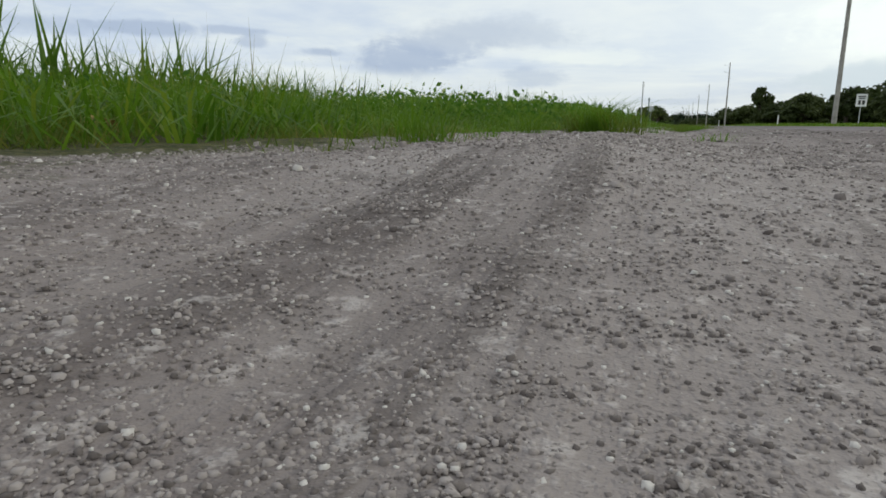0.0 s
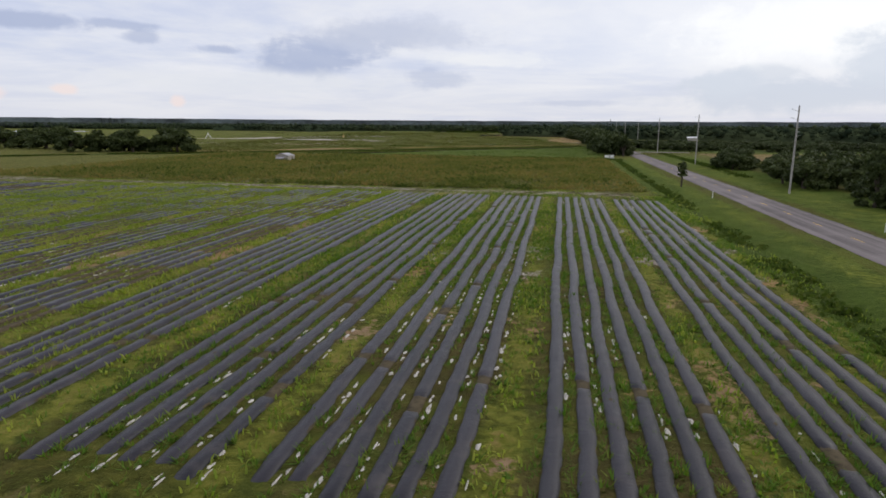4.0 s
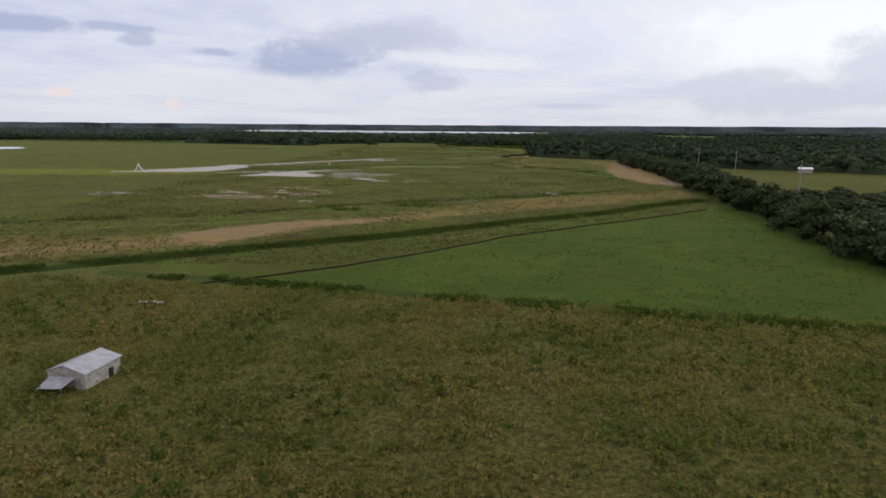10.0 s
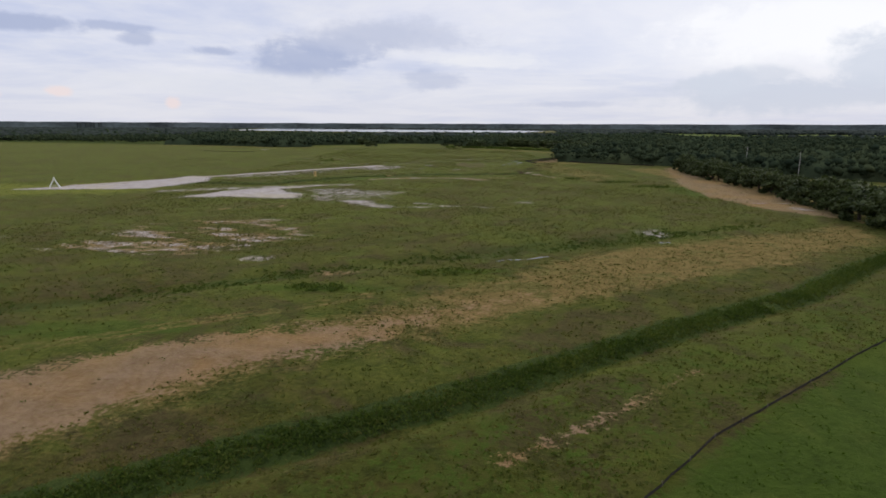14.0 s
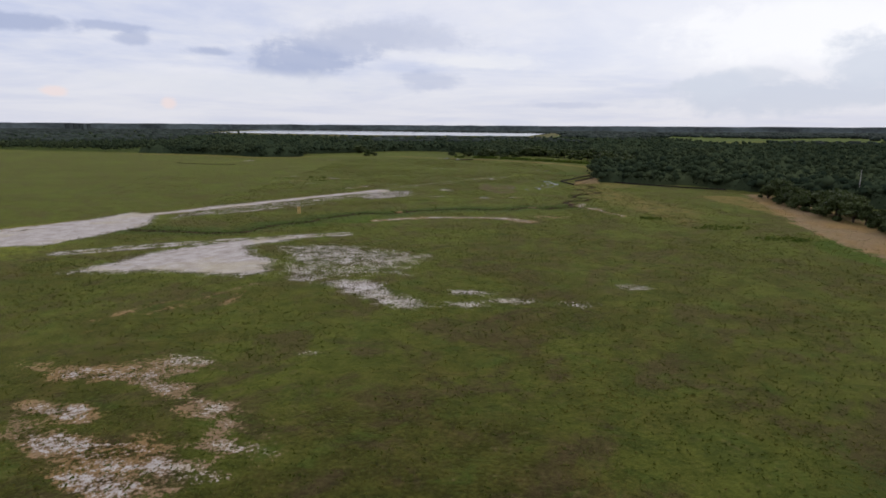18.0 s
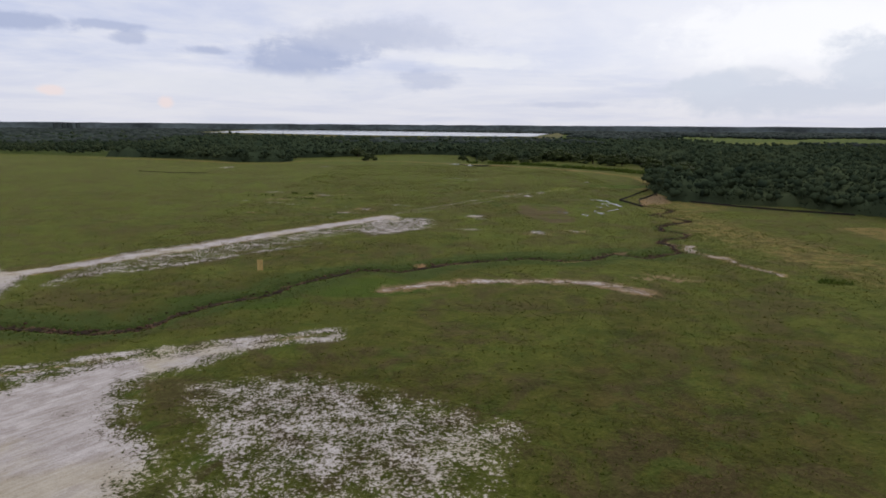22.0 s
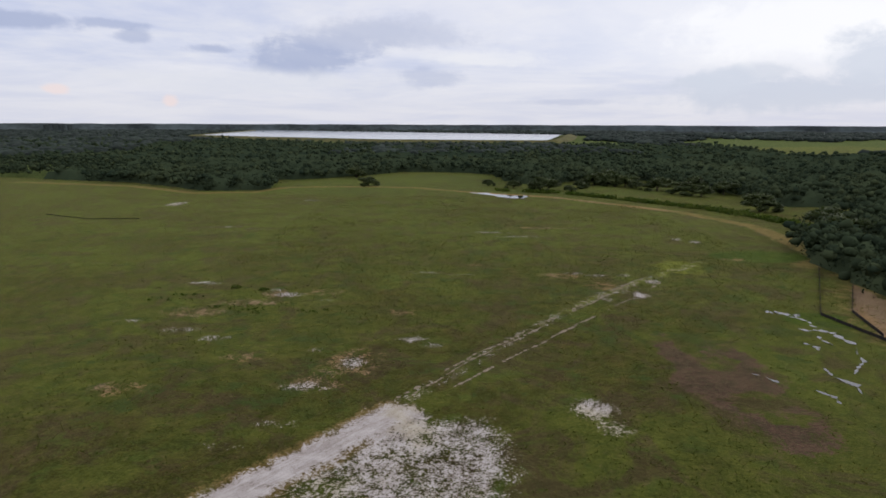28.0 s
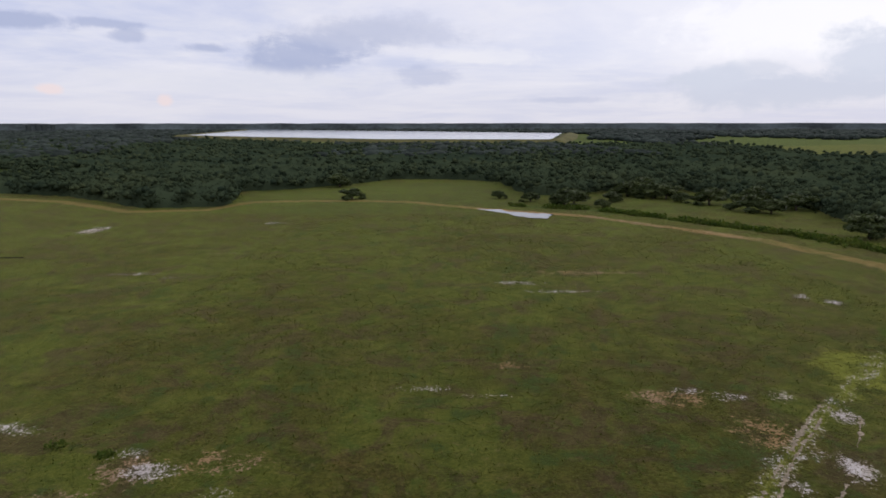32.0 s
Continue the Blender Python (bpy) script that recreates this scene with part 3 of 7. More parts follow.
def bm_mesh(name, bm, mat, smooth_faces=False):
    m = bpy.data.meshes.new(name)
    bm.to_mesh(m)
    bm.free()
    m.materials.append(mat)
    if smooth_faces:
        m.polygons.foreach_set("use_smooth", np.ones(len(m.polygons), bool))
    return m


def box_bm(bm, cx, cy, cz, sx, sy, sz, bevel=0.0, turn=None):
    r = bmesh.ops.create_cube(bm, size=1.0)
    vs = r["verts"]
    for v in vs:
        v.co = Vector((v.co.x * sx, v.co.y * sy, v.co.z * sz))
        if turn:
            v.co = turn @ v.co
        v.co += Vector((cx, cy, cz))
    if bevel:
        es = list({e for v in vs for e in v.link_edges})
        bmesh.ops.bevel(bm, geom=es, offset=bevel, segments=1, affect="EDGES")


def rod_bm(bm, a, b, ra, rb, sides=8):
    a, b = Vector(a), Vector(b)
    q = (b - a).to_track_quat("Z", "Y")
    rings = []
    for p, r in ((a, ra), (b, rb)):
        rings.append([bm.verts.new(p + q @ Vector((math.cos(k * math.tau / sides) * r, math.sin(k * math.tau / sides) * r, 0))) for k in range(sides)])
    for k in range(sides):
        bm.faces.new((rings[0][k], rings[0][(k + 1) % sides], rings[1][(k + 1) % sides], rings[1][k]))
    bm.faces.new(rings[0][::-1])
    bm.faces.new(rings[1])


def ground_height(x, y):
    """The lie of the land: gentle swells, the roadside swale, ditches and creeks."""
    x, y = np.asarray(x, float), np.asarray(y, float)
    n = x * RN.x + y * RN.y
    s = x * RU.x + y * RU.y
    far = smooth(np.hypot(x, y), 15, 60)
    z = (fractal(x, y, 46.0, 3, 3) - 0.5) * 0.8 * far + (fractal(x, y, 6.0, 9, 3) - 0.5) * 0.22 * far
    z = z * smooth(np.abs(n - 4.6), 3.6, 6.0)
    # the bed fields are graded flat
    z = z * (1 - 0.88 * smooth(s, 3, 10) * smooth(160 - s, 0, 8) * smooth(-n, 6, 9) * smooth(n, -150, -120))
    z = z - 0.32 * np.exp(-(((n - np.interp(s, DITCH_S, DITCH_N)) / 1.5) ** 2)) * smooth(s, -30, -10) * (s < 270)
    box = (x > -260) & (x < 120) & (y > 200) & (y < 760)
    if box.any():
        bx, by = x[box], y[box]
        z[box] -= 0.7 * np.exp(-((line_gap(bx, by, DITCH_B) / 1.6) ** 2))
        z[box] -= 0.6 * np.exp(-((line_gap(bx, by, CREEK_WEST) / 1.3) ** 2)) + 0.6 * np.exp(-((line_gap(bx, by, CREEK_EAST) / 1.3) ** 2))
        z[box] -= 0.4 * np.exp(-((line_gap(bx, by, SWALE) / 4.0) ** 2))
    return z


def build_ground():
    def axis(dense_lo, dense_hi, step, lo, hi, grow):
        out = list(np.arange(dense_lo, dense_hi, step))
        d, v = step, out[-1]
        while v < hi:
            d *= grow
            v += d
            out.append(min(v, hi))
        d, v, left = step, out[0], []
        while v > lo:
            d *= grow
            v -= d
            left.append(max(v, lo))
        return np.array(left[::-1] + out)

    wide_x = axis(-250, 140, 3.0, -4800, 4800, 1.1)
    fine_x = axis(-135, 60, 1.0, -250, 140, 1.04)
    xs = np.unique(np.round(np.concatenate([wide_x[(wide_x < -250) | (wide_x > 140)], fine_x]), 2))
    ys = np.concatenate([axis(0, 700, 1.0, -900, 700, 1.1)[:-1], np.arange(700, 790, 1.2), np.arange(790, 1070, 2.2), 1070 + np.cumsum(2.2 * 1.06 ** np.arange(1, 83))])
    gx, gy = np.meshgrid(xs, ys)
    x, y = gx.ravel(), gy.ravel()
    z = ground_height(x, y)
    n, s = x * RN.x + y * RN.y, x * RU.x + y * RU.y
    z -= 0.05 * ((n > 0.9) & (n < 7.7))
    # under the fine sheet at the start
    z -= 0.12 * smooth(-np.hypot((n + 2.5) / 9.0, (s - 7.0) / 14.0), -1.0, -0.92)
    nx, ny = len(xs), len(ys)
    idx = np.arange(nx * ny).reshape(ny, nx)
    quads = np.stack([idx[:-1, :-1], idx[:-1, 1:], idx[1:, 1:], idx[1:, :-1]], -1).reshape(-1)
    m = arrays_mesh("ground", np.stack([x, y, z], -1), quads, 4, GROUND)
    m.polygons.foreach_set("use_smooth", np.ones(len(m.polygons), bool))

    def edge(d, width):
        return np.clip(0.5 - d / width, 0, 1)

    wob = (fractal(x, y, 14.0, 41, 3) - 0.5) * 2
    wob4 = (fractal(x, y, 4.0, 47, 3) - 0.5) * 2
    zero = np.zeros_like(x)
    layers = {}
    # bright meadow between the weed field and the ditch, roadside verges, wet hollows
    meadow = area_gap(x, y, [(-66, 281), (30, 253), (52, 300), (62, 402), (50, 377), (32.6, 363), (7, 344), (-18.5, 324), (-50.6, 293.6)])
    verge = np.abs(n + 5.2) - 4.4
    verge_e = np.abs(n - 16.5) - 7.5
    lush = np.maximum.reduce([edge(meadow + wob * 2, 5), edge(verge, 2.5) * (s < 262), edge(verge_e + wob, 4) * (s < 300)])
    strip = area_gap(x, y, [(-112, 287), (-66, 281), (-50.6, 293.6), (-18.5, 324), (32.6, 363), (60, 400), (17, 367), (-37, 330), (-78, 304)])
    lush = np.maximum(np.minimum(lush, 1 - 0.6 * edge(strip, 3)), 0.42 * edge(strip, 4))
    scrape = line_gap(x, y, [(-36, 321), (-24, 330), (-14, 339)])
    north = smooth(y, 985, 1005) * (x > -215) * (x < 130) * (line_gap(x, y, TAN_WAY) > 5) * (y < 1180)
    lush = np.maximum(lush, 0.42 * north)
    for cx, cy, rx, ry in ((-60, 372, 10, 2.4), (-36, 384, 9, 2.0), (-85, 352, 14, 3), (6, 398, 8, 2), (30, 418, 12, 3), (62, 520, 12, 20), (-83, 578, 16, 8), (-104, 566, 14, 6), (18, 730, 10, 6), (-30, 611, 20, 3.5), (40, 805, 18, 10)):
        lush = np.maximum(lush, edge((np.hypot((x - cx) / rx, (y - cy) / ry) - 1) * min(rx, ry) + wob, 4))
    layers["lush"] = lush
    weed = area_gap(x, y, [tuple(on_road(157, -190))[:2], tuple(on_road(157, -10))[:2], tuple(on_road(258, -9))[:2], tuple(on_road(262, -36))[:2], tuple(on_road(270, -120))[:2], tuple(on_road(275, -260))[:2]])
    layers["weed"] = edge(weed, 6)
    bank = [(q[0] - 1.7, q[1] + 2.4) for q in DITCH_B]
    thick = edge(line_gap(x, y, bank) + wob4 * 0.5 - 2.6, 2.0)
    thick = np.maximum(thick, 0.52 * edge(line_gap(x, y, SWALE) + wob * 3.5 - 2.4, 5.0))
    thick = np.maximum(thick, 0.5 * edge(area_gap(x, y, [(-40, 390), (-10, 400), (14, 420), (20, 436), (-14, 420), (-44, 402)]) + wob * 4, 8))
    thick = np.maximum(thick, edge(np.abs(n - np.interp(s, DITCH_S, DITCH_N) + 0.5) - 0.9 + wob4 * 0.6, 2.0) * (s < 262) * (s > 3) * 0.6)
    thick = np.maximum(thick, edge(np.abs(s - 155.8) - 0.8 + wob, 2.0) * (n < -8) * (n > -75) * 0.4)
    thick = np.maximum(thick, edge(np.abs(s - 262 + (n + 30) * 0.06) - 1.6 + wob, 3.0) * (n < -4) * (n > -140))
    thick = np.maximum(thick, edge(line_gap(x, y, CREEK_WEST) - 9.0 + wob * 5, 8.0) * 0.66)
    thick = np.maximum(thick, edge(line_gap(x, y, CREEK_EAST) - 3.6 + wob * 3, 5.0) * 0.55)
    thick = np.maximum(thick, 0.50 * smooth(fractal(x, y, 5.0, 175, 3), 0.54, 0.66) * smooth(fractal(x, y, 60.0, 176, 2), 0.40, 0.55) * (y > 600) * (y < 1000) * (np.abs(x + 60) < 190))
    east = (s > 336) & (s < 432) & (n > 10) & (n < 150)
    thick = np.maximum(thick, east * smooth(fractal(x, y, 14.0, 161, 3), 0.28, 0.42))
    thick = np.maximum(thick, edge(line_gap(x, y, HEDGE) - 3, 5))
    for area in WOODS:
        thick = np.maximum(thick, edge(area_gap(x, y, area) + 2, 4))
    open_far = area_gap(x, y, [(430, 1570), (560, 1900), (900, 2050), (800, 1560)])
    thick = np.maximum(thick, 0.9 * smooth(y, 1330, 1450) * smooth(open_far, -10, 30))
    thick = np.maximum(thick, 0.42 * north * smooth(fractal(x, y, 30, 171, 3), 0.40, 0.58))
    layers["thick"] = thick
    dryband = area_gap(x, y, DRY_LOW + DRY_TOP)
    dry = edge(dryband + wob * 3.0, 11) * (0.62 + 0.38 * smooth(fractal(x, y, 20, 5, 3), 0.35, 0.6))
    dry = np.maximum(dry, edge(line_gap(x, y, TAN_WAY) - 4.0 + wob * 1.2, 6))
    dry = np.maximum(dry, edge(np.abs(line_gap(x, y, RUT) - 0.9) - 0.5, 1.4) * 0.8)
    dry = np.maximum(dry, edge(np.abs(x - 88 + (y - 540) * 0.05) - 12 + wob * 3, 9) * (y > 430) * (y < 660) * 0.7)
    dry = np.maximum(dry, edge(area_gap(x, y, [(20, 735), (52, 790), (70, 720), (40, 690), (55, 600), (30, 560), (15, 640)]) + wob * 3, 14) * 0.52)
    gap_n = np.abs(bed_row(n) - 7.65)
    dry = np.maximum(dry, 0.55 * edge(gap_n - 0.5, 1.4) * ((s > 62) & (s < 149) & (n < -8) & (n > -125)))
    dry = np.maximum(dry, 0.75 * edge(line_gap(x, y, LONG_TRACK) - 5.0 + wob4, 3.0))
    orange = line_gap(x, y, [(-140, 296), (-110, 308), (-88, 319), (-78, 328), (-72, 336), (-64, 344), (-51, 354), (-37, 362), (-10, 380), (27, 401), (58, 422)])
    dry = np.maximum(dry, 0.78 * edge(orange - 7.0 + wob * 2.5, 7))
    layers["dry"] = dry
    bare = edge(area_gap(x, y, RED_DIRT) + wob * 2.0, 8) * 0.95
    bare = np.maximum(bare, 0.56 * edge(orange - 4.5 + wob * 2.5, 6) * smooth(-x, 5, 45) * smooth(x, -150, -110))
    bare = np.maximum(bare, edge(area_gap(x, y, PINK_EAST) + wob * 2, 8))
    bare = np.maximum(bare, edge(area_gap(x, y, RED_PAD), 3))
    bare = np.maximum(bare, 0.95 * edge(area_gap(x, y, [(80, 259), (87, 309), (175, 306), (175, 256)]) + wob, 4))
    for cx, cy, rx, ry, k in ((-33, 645, 7, 5, .5), (-20, 650, 6, 5, .5), (-14, 586, 9, 5, .52), (-69, 597, 2.2, 2.6, .8), (-59.5, 600, 2.4, 1.6, .75), (-31, 604, 3, 1.6, .75), (16, 646, 2.4, 3, .85), (2, 631, 2.2, 3, .8), (-15, 615, 2, 1.5, .7),
                             (-123, 753, 7, 4, .52), (-128, 745, 10, 4, .50), (-140, 736, 9, 5, .50), (-95, 703, 6, 8, .52), (-101, 693, 6, 4, .50), (-88, 737, 4, 2.4, .5), (-110, 755, 8, 3, .5), (-64, 790, 4, 2, .5), (-118, 705, 4, 3, .5), (-136, 690, 5, 3, .5), (-28, 762, 6, 7, .52), (-38, 775, 8, 4, .5), (-30, 868, 20, 3, .5), (-50, 880, 4, 1.6, .5), (-20, 935, 7, 2.4, .5), (-160, 900, 8, 2, .5), (28, 800, 6, 3, .52), (-60, 383, 5, 2.5, .6)):
        bare = np.maximum(bare, 0.92 * k * edge((np.hypot((x - cx) / rx, (y - cy) / ry) - 1) * min(rx, ry) + wob * 1.2, max(3.0, min(rx, ry))))
    bare = np.maximum(bare, 0.66 * edge(line_gap(x, y, FAN) - 2.0 + wob4, 4))
    bare = np.maximum(bare, 0.78 * edge(line_gap(x, y, TAN_WAY) - 3.4 + wob * 2.0, 5) * smooth(y, 905, 940) * smooth(x, -75, -50))
    bare = np.maximum(bare, 0.5 * edge(scrape - 1.2 + wob * 0.8, 2.4))
    low = edge(line_gap(x, y, LOW_TRACK) - 3.0 + wob * 2, 5)
    bare = np.maximum(bare, low * 0.42)
    for line in ([(-104.3, 465.9), (-92.6, 486)], [(-94.9, 466), (-91.9, 480.4)], [(-112, 462), (-101, 478)]):
        bare = np.maximum(bare, 0.56 * edge(line_gap(x, y, line) - 0.9 + wob4 * 0.8, 2.4))
    drift = fractal((x * 0.94 - y * 0.34) * 0.34, x * 0.34 + y * 0.94, 5.0, 401, 4)
    patchy = edge(area_gap(x, y, STREAKS) + wob * 4, 10)
    bare = np.maximum(bare, 0.62 * patchy * smooth(drift, 0.42, 0.60))
    bare = np.maximum(bare, 0.72 * edge(line_gap(x, y, ARC) - 2.8 + wob, 4.5))
    gaps = np.abs(bed_row(n) - 7.7) < 0.9
    patch = smooth(fractal(x, y, 7.0, 71, 3), 0.56, 0.7)
    bare = np.maximum(bare, 0.62 * patch * ((s > 62) & (s < 150) & (n < -9) & (n > -120)) * np.where(gaps, 1.0, 0.5))
    bare = np.maximum(bare, 0.62 * smooth(fractal(x, y, 4.0, 75, 2), 0.72, 0.8) * ((s > 18) & (s < 54) & (n < -12) & (n > -60)))
    shoulder_w = edge(np.abs(n - 0.6) - 0.9 + wob4 * 0.5, 1.2) * (s < 24)
    bare = np.maximum(bare, shoulder_w * 0.85)
    layers["bare"] = bare
    mud = edge(area_gap(x, y, MUD) + wob * 4, 9) * (0.34 + 0.5 * smooth(fractal(x, y, 7, 61, 3), 0.38, 0.6))
    mud = np.maximum(mud, edge(line_gap(x, y, CREEK_WEST) - 0.8 + wob4 * 0.9, 1.6) * 0.9)
    mud = np.maximum(mud, edge(line_gap(x, y, CREEK_EAST) - 0.9 + wob4 * 0.5, 1.6))
    mud = np.maximum(mud, 0.55 * edge(line_gap(x, y, [(-14.9, 212.5), (-5, 219.9), (7.5, 228.3), (28, 243)]) - 0.3 + wob4 * 0.5, 1.4))
    mud = np.maximum(mud, 0.5 * edge(area_gap(x, y, [(80, 259), (87, 309), (175, 306), (175, 256)]) + wob, 4))
    layers["mud"] = np.where(np.abs(x) < 200, mud, zero)
    sand = edge(area_gap(x, y, PAN_TWO) + wob * 1.6 + wob4, 7) * 0.86
    sand = np.maximum(sand, edge(area_gap(x, y, PAN_ONE) + wob * 1.2, 6))
    way = line_gap(x, y, LONG_TRACK)
    sand = np.maximum(sand, edge(way - 3.3 + wob4 * 0.8, 3.0) * (0.80 + 0.12 * wob))
    right_side = (x + 112) * 0.72 - (y - 651) * 0.69 > 0
    sand = np.maximum(sand, (0.43 * edge(way - 18.0 + wob * 4, 10)) * (0.95 + 0.3 * wob4 + 0.15 * wob) * right_side * (x > -150) * (x < -80))
    sand = np.maximum(sand, 0.455 * edge(area_gap(x, y, PATCH_A) + wob * 3, 7))
    sand = np.maximum(sand, 0.57 * edge(area_gap(x, y, PATCH_B) + wob * 2, 5))
    sand = np.maximum(sand, 0.40 * edge(area_gap(x, y, [(-92, 508), (-60, 502), (-58, 492), (-70, 494), (-88, 490)]) + wob * 3, 7))
    sand = np.maximum(sand, 0.50 * patchy * smooth(drift, 0.50, 0.68))
    tip = smooth(-np.hypot((x + 84) / 6, (y - 677) / 9), -1.1, -0.6)
    sand = np.maximum(sand, 0.75 * tip)
    sand = np.maximum(sand, 0.52 * edge(line_gap(x, y, [(-137, 590), (-125, 603), (-112, 615), (-99, 626)]) - 2.2 + wob * 2.2, 4) * (0.92 + 0.25 * wob4))
    spread = area_gap(x, y, [(-89, 683), (-79, 679), (-69, 679), (-66, 665), (-68, 650), (-85, 640), (-96, 652)])
    sand = np.maximum(sand, 0.54 * edge(spread + wob * 2, 6) * (0.95 + 0.2 * wob4))
    twin = np.abs(line_gap(x, y, TWIN_TRACK) - 1.0)
    sand = np.maximum(sand, 0.34 * edge(twin - 0.9 + wob4 * 0.5, 2.0))
    sand = np.maximum(sand, 0.66 * edge(line_gap(x, y, ARC) - 1.3 + wob4 * 0.9, 3.5))
    sand = np.maximum(sand, 0.64 * edge(np.abs(line_gap(x, y, LOW_TRACK) - 1.8) - 1.4 + wob4, 3.0))
    sand = np.maximum(sand, 0.62 * edge(line_gap(x, y, FAN) - 1.0 + wob4 * 0.6, 2.5))
    for cx, cy, rx, ry, k in ((-47.7, 480.5, 4.4, 1.9, .58), (-40.8, 474.7, 3.6, 1.4, .55), (-48.9, 472, 4, 2, .44), (-13.5, 484.5, 4, 2.6, .44), (-27.6, 472.4, 2.8, 1.2, .44), (-83.6, 491.5, 3, 2.4, .48), (-77.8, 395, 3.4, 2.4, .60), (-72, 446.6, 2.2, 1, .5), (-84, 408, 3.4, 1.2, .54),
                             (-51, 682, 4, 3.4, .58), (-48.6, 675, 2.6, 3, .5), (-54, 651.5, 4.5, 2, .5), (-33, 646, 3, 4, .56), (-20, 649.5, 2.4, 3, .5), (-120.5, 753, 3.6, 2.2, .70), (-126, 758, 3, 1.4, .54), (-109, 747.5, 3, 1.6, .5), (-137.5, 722.6, 4, 1.8, .5), (-127.7, 717, 3, 1.4, .5), (-153.7, 729, 5, 1.6, .46), (-147, 765, 5, 2, .46),
                             (-102.7, 710, 3, 1.4, .46), (-95, 703, 3, 4, .5), (-83, 717, 2.4, 1.4, .5), (-78, 713, 2.4, 1.4, .46), (-101.7, 691.4, 4, 2, .48), (-80, 779.7, 6, 0.9, .46), (-70.8, 776.7, 4, 0.9, .46), (-34, 778.5, 4, 1.5, .55), (-27, 775.5, 4, 2.4, .55), (-19, 776, 3, 3.4, .5), (-12, 767.5, 2.8, 3, .58), (-20.8, 752.8, 2.6, 4, .56), (-31.6, 751.2, 1.6, 5, .5), (-24, 756, 1.6, 3, .46),
                             (-54, 855, 5, 1.2, .5), (-44, 845.5, 7, 1.1, .52), (22, 839, 2.4, 2.4, .56), (28, 833.6, 2.4, 2.4, .56), (-236.5, 951, 4, 11, .66), (-158, 970, 5, 3, .5), (-179, 868, 8, 1.3, .46), (-163, 862.5, 6, 1.2, .46), (-104, 676.7, 4, 1.6, .5), (-109, 669.7, 4, 1.4, .46),
                             (10, 425, 4, 5, .44), (72, 470, 3, 6, .56), (67, 485, 5, 2, .6), (76, 485, 3, 1.5, .6), (-154, 412, 14, 6, .44)):
        sand = np.maximum(sand, k * edge((np.hypot((x - cx) / rx, (y - cy) / ry) - 1) * min(rx, ry) + wob * 1.5, max(3.0, min(rx, ry))))
    lane = np.abs(s - np.interp(n, [-140, -66, -43, -26, -14, -8], [63.5, 61.7, 60.6, 58.6, 56.4, 55.6])) - 1.1 + wob4 * 0.6
    sand = np.maximum(sand, 0.62 * edge(lane - 0.2, 2.6) * (n < -8) * (n > -140) * (0.86 + 0.14 * wob))
    lane = np.abs(s - 151.5) - 2.9 + wob4 * 0.9
    sand = np.maximum(sand, 0.415 * edge(lane - 0.6, 3.4) * (n < -13) * (n > -140) * (0.94 + 0.14 * wob))
    sand = np.maximum(sand, 0.55 * edge(np.abs(s - np.interp(n, [-60, -35], [158.2, 155.8]) - wob4 * 0.8) - 0.7 + wob4 * 0.5, 1.6) * (n < -31) * (n > -95) * smooth(wob, -0.25, 0.15) * 1.2)
    furrow = smooth(fractal(s * 0.5, n, 1.6, 77, 2), 0.60, 0.70) * smooth(fractal(x, y, 26, 79, 2), 0.42, 0.58)
    sand = np.maximum(sand, 0.52 * furrow * ((s > 64) & (s < 148) & (n < -9) & (n > -110)))
    sand = np.maximum(sand, 0.62 * edge(np.abs(n - 0.55) - 0.5, 1.0) * (s < 18) * (s > -8))
    layers["sand"] = sand
    yellow = 0.6 * edge(np.abs(s - 22) - 34, 8) * (n < -9) * (n > -170)
    yellow = np.maximum(yellow, 0.55 * ((s > 62) & (s < 150) & (n < -55) & (n > -200)))
    yellow = np.maximum(yellow, 0.74 * edge(line_gap(x, y, TWIN_TRACK[1:]) - 2.2 + wob, 4) * smooth(y, 690, 760))
    yellow = np.maximum(yellow, 0.8 * edge(np.hypot((x - 4) / 9, (y - 788) / 14) - 1 + wob * 0.3, 0.8))
    yellow = np.maximum(yellow, 0.75 * edge(np.hypot((x + 260) / 120, (y - 520) / 24) - 1 + wob * 0.2, 0.6))
    aisle = edge(np.abs(bed_row(n) - 7.65) - 0.7, 1.4) * ((s > 62) & (s < 149) & (n < -8) & (n > -125))
    yellow = np.maximum(yellow, 0.95 * aisle)
    yellow = np.maximum(yellow, 0.36 * edge(np.abs(s - 153.5) - 5.5, 5) * (n < -4) * (n > -140))
    yellow = np.maximum(yellow, 0.55 * edge(np.abs(s - 58) - 5, 4) * (n < -6) * (n > -140))
    yellow = np.maximum(yellow, 0.5 * edge(np.abs(n + 11.5) - 2, 3) * (s > 20) * (s < 258))
    yellow = np.maximum(yellow, 0.3 * edge(area_gap(x, y, [(399, 1871), (613, 1985), (900, 2083), (524, 1560), (384, 1560)]), 30))
    yellow = np.maximum(yellow, 1.0 * edge(line_gap(x, y, [(-420, 470), (-300, 500), (-215, 530), (-172, 576)]) - 3.5 + wob * 0.5, 5))
    yellow = np.maximum(yellow, 0.55 * edge(way - 4.5 + wob4, 4))
    yellow = np.maximum(yellow, 0.45 * np.maximum(edge(np.abs(n + 2.2) - 2.0, 2.0), edge(np.abs(n - 14) - 5, 3)) * (s > 26) * (s < 262))
    layers["yellow"] = yellow
    for name, values in layers.items():
        a = m.attributes.new(name, "FLOAT", "POINT")
        a.data.foreach_set("value", np.ascontiguousarray(values, dtype=np.float32))
    return tagged(new("ground", m), "flat grass and weed land with white sand patches", "ground", kind="structure")


build_ground()


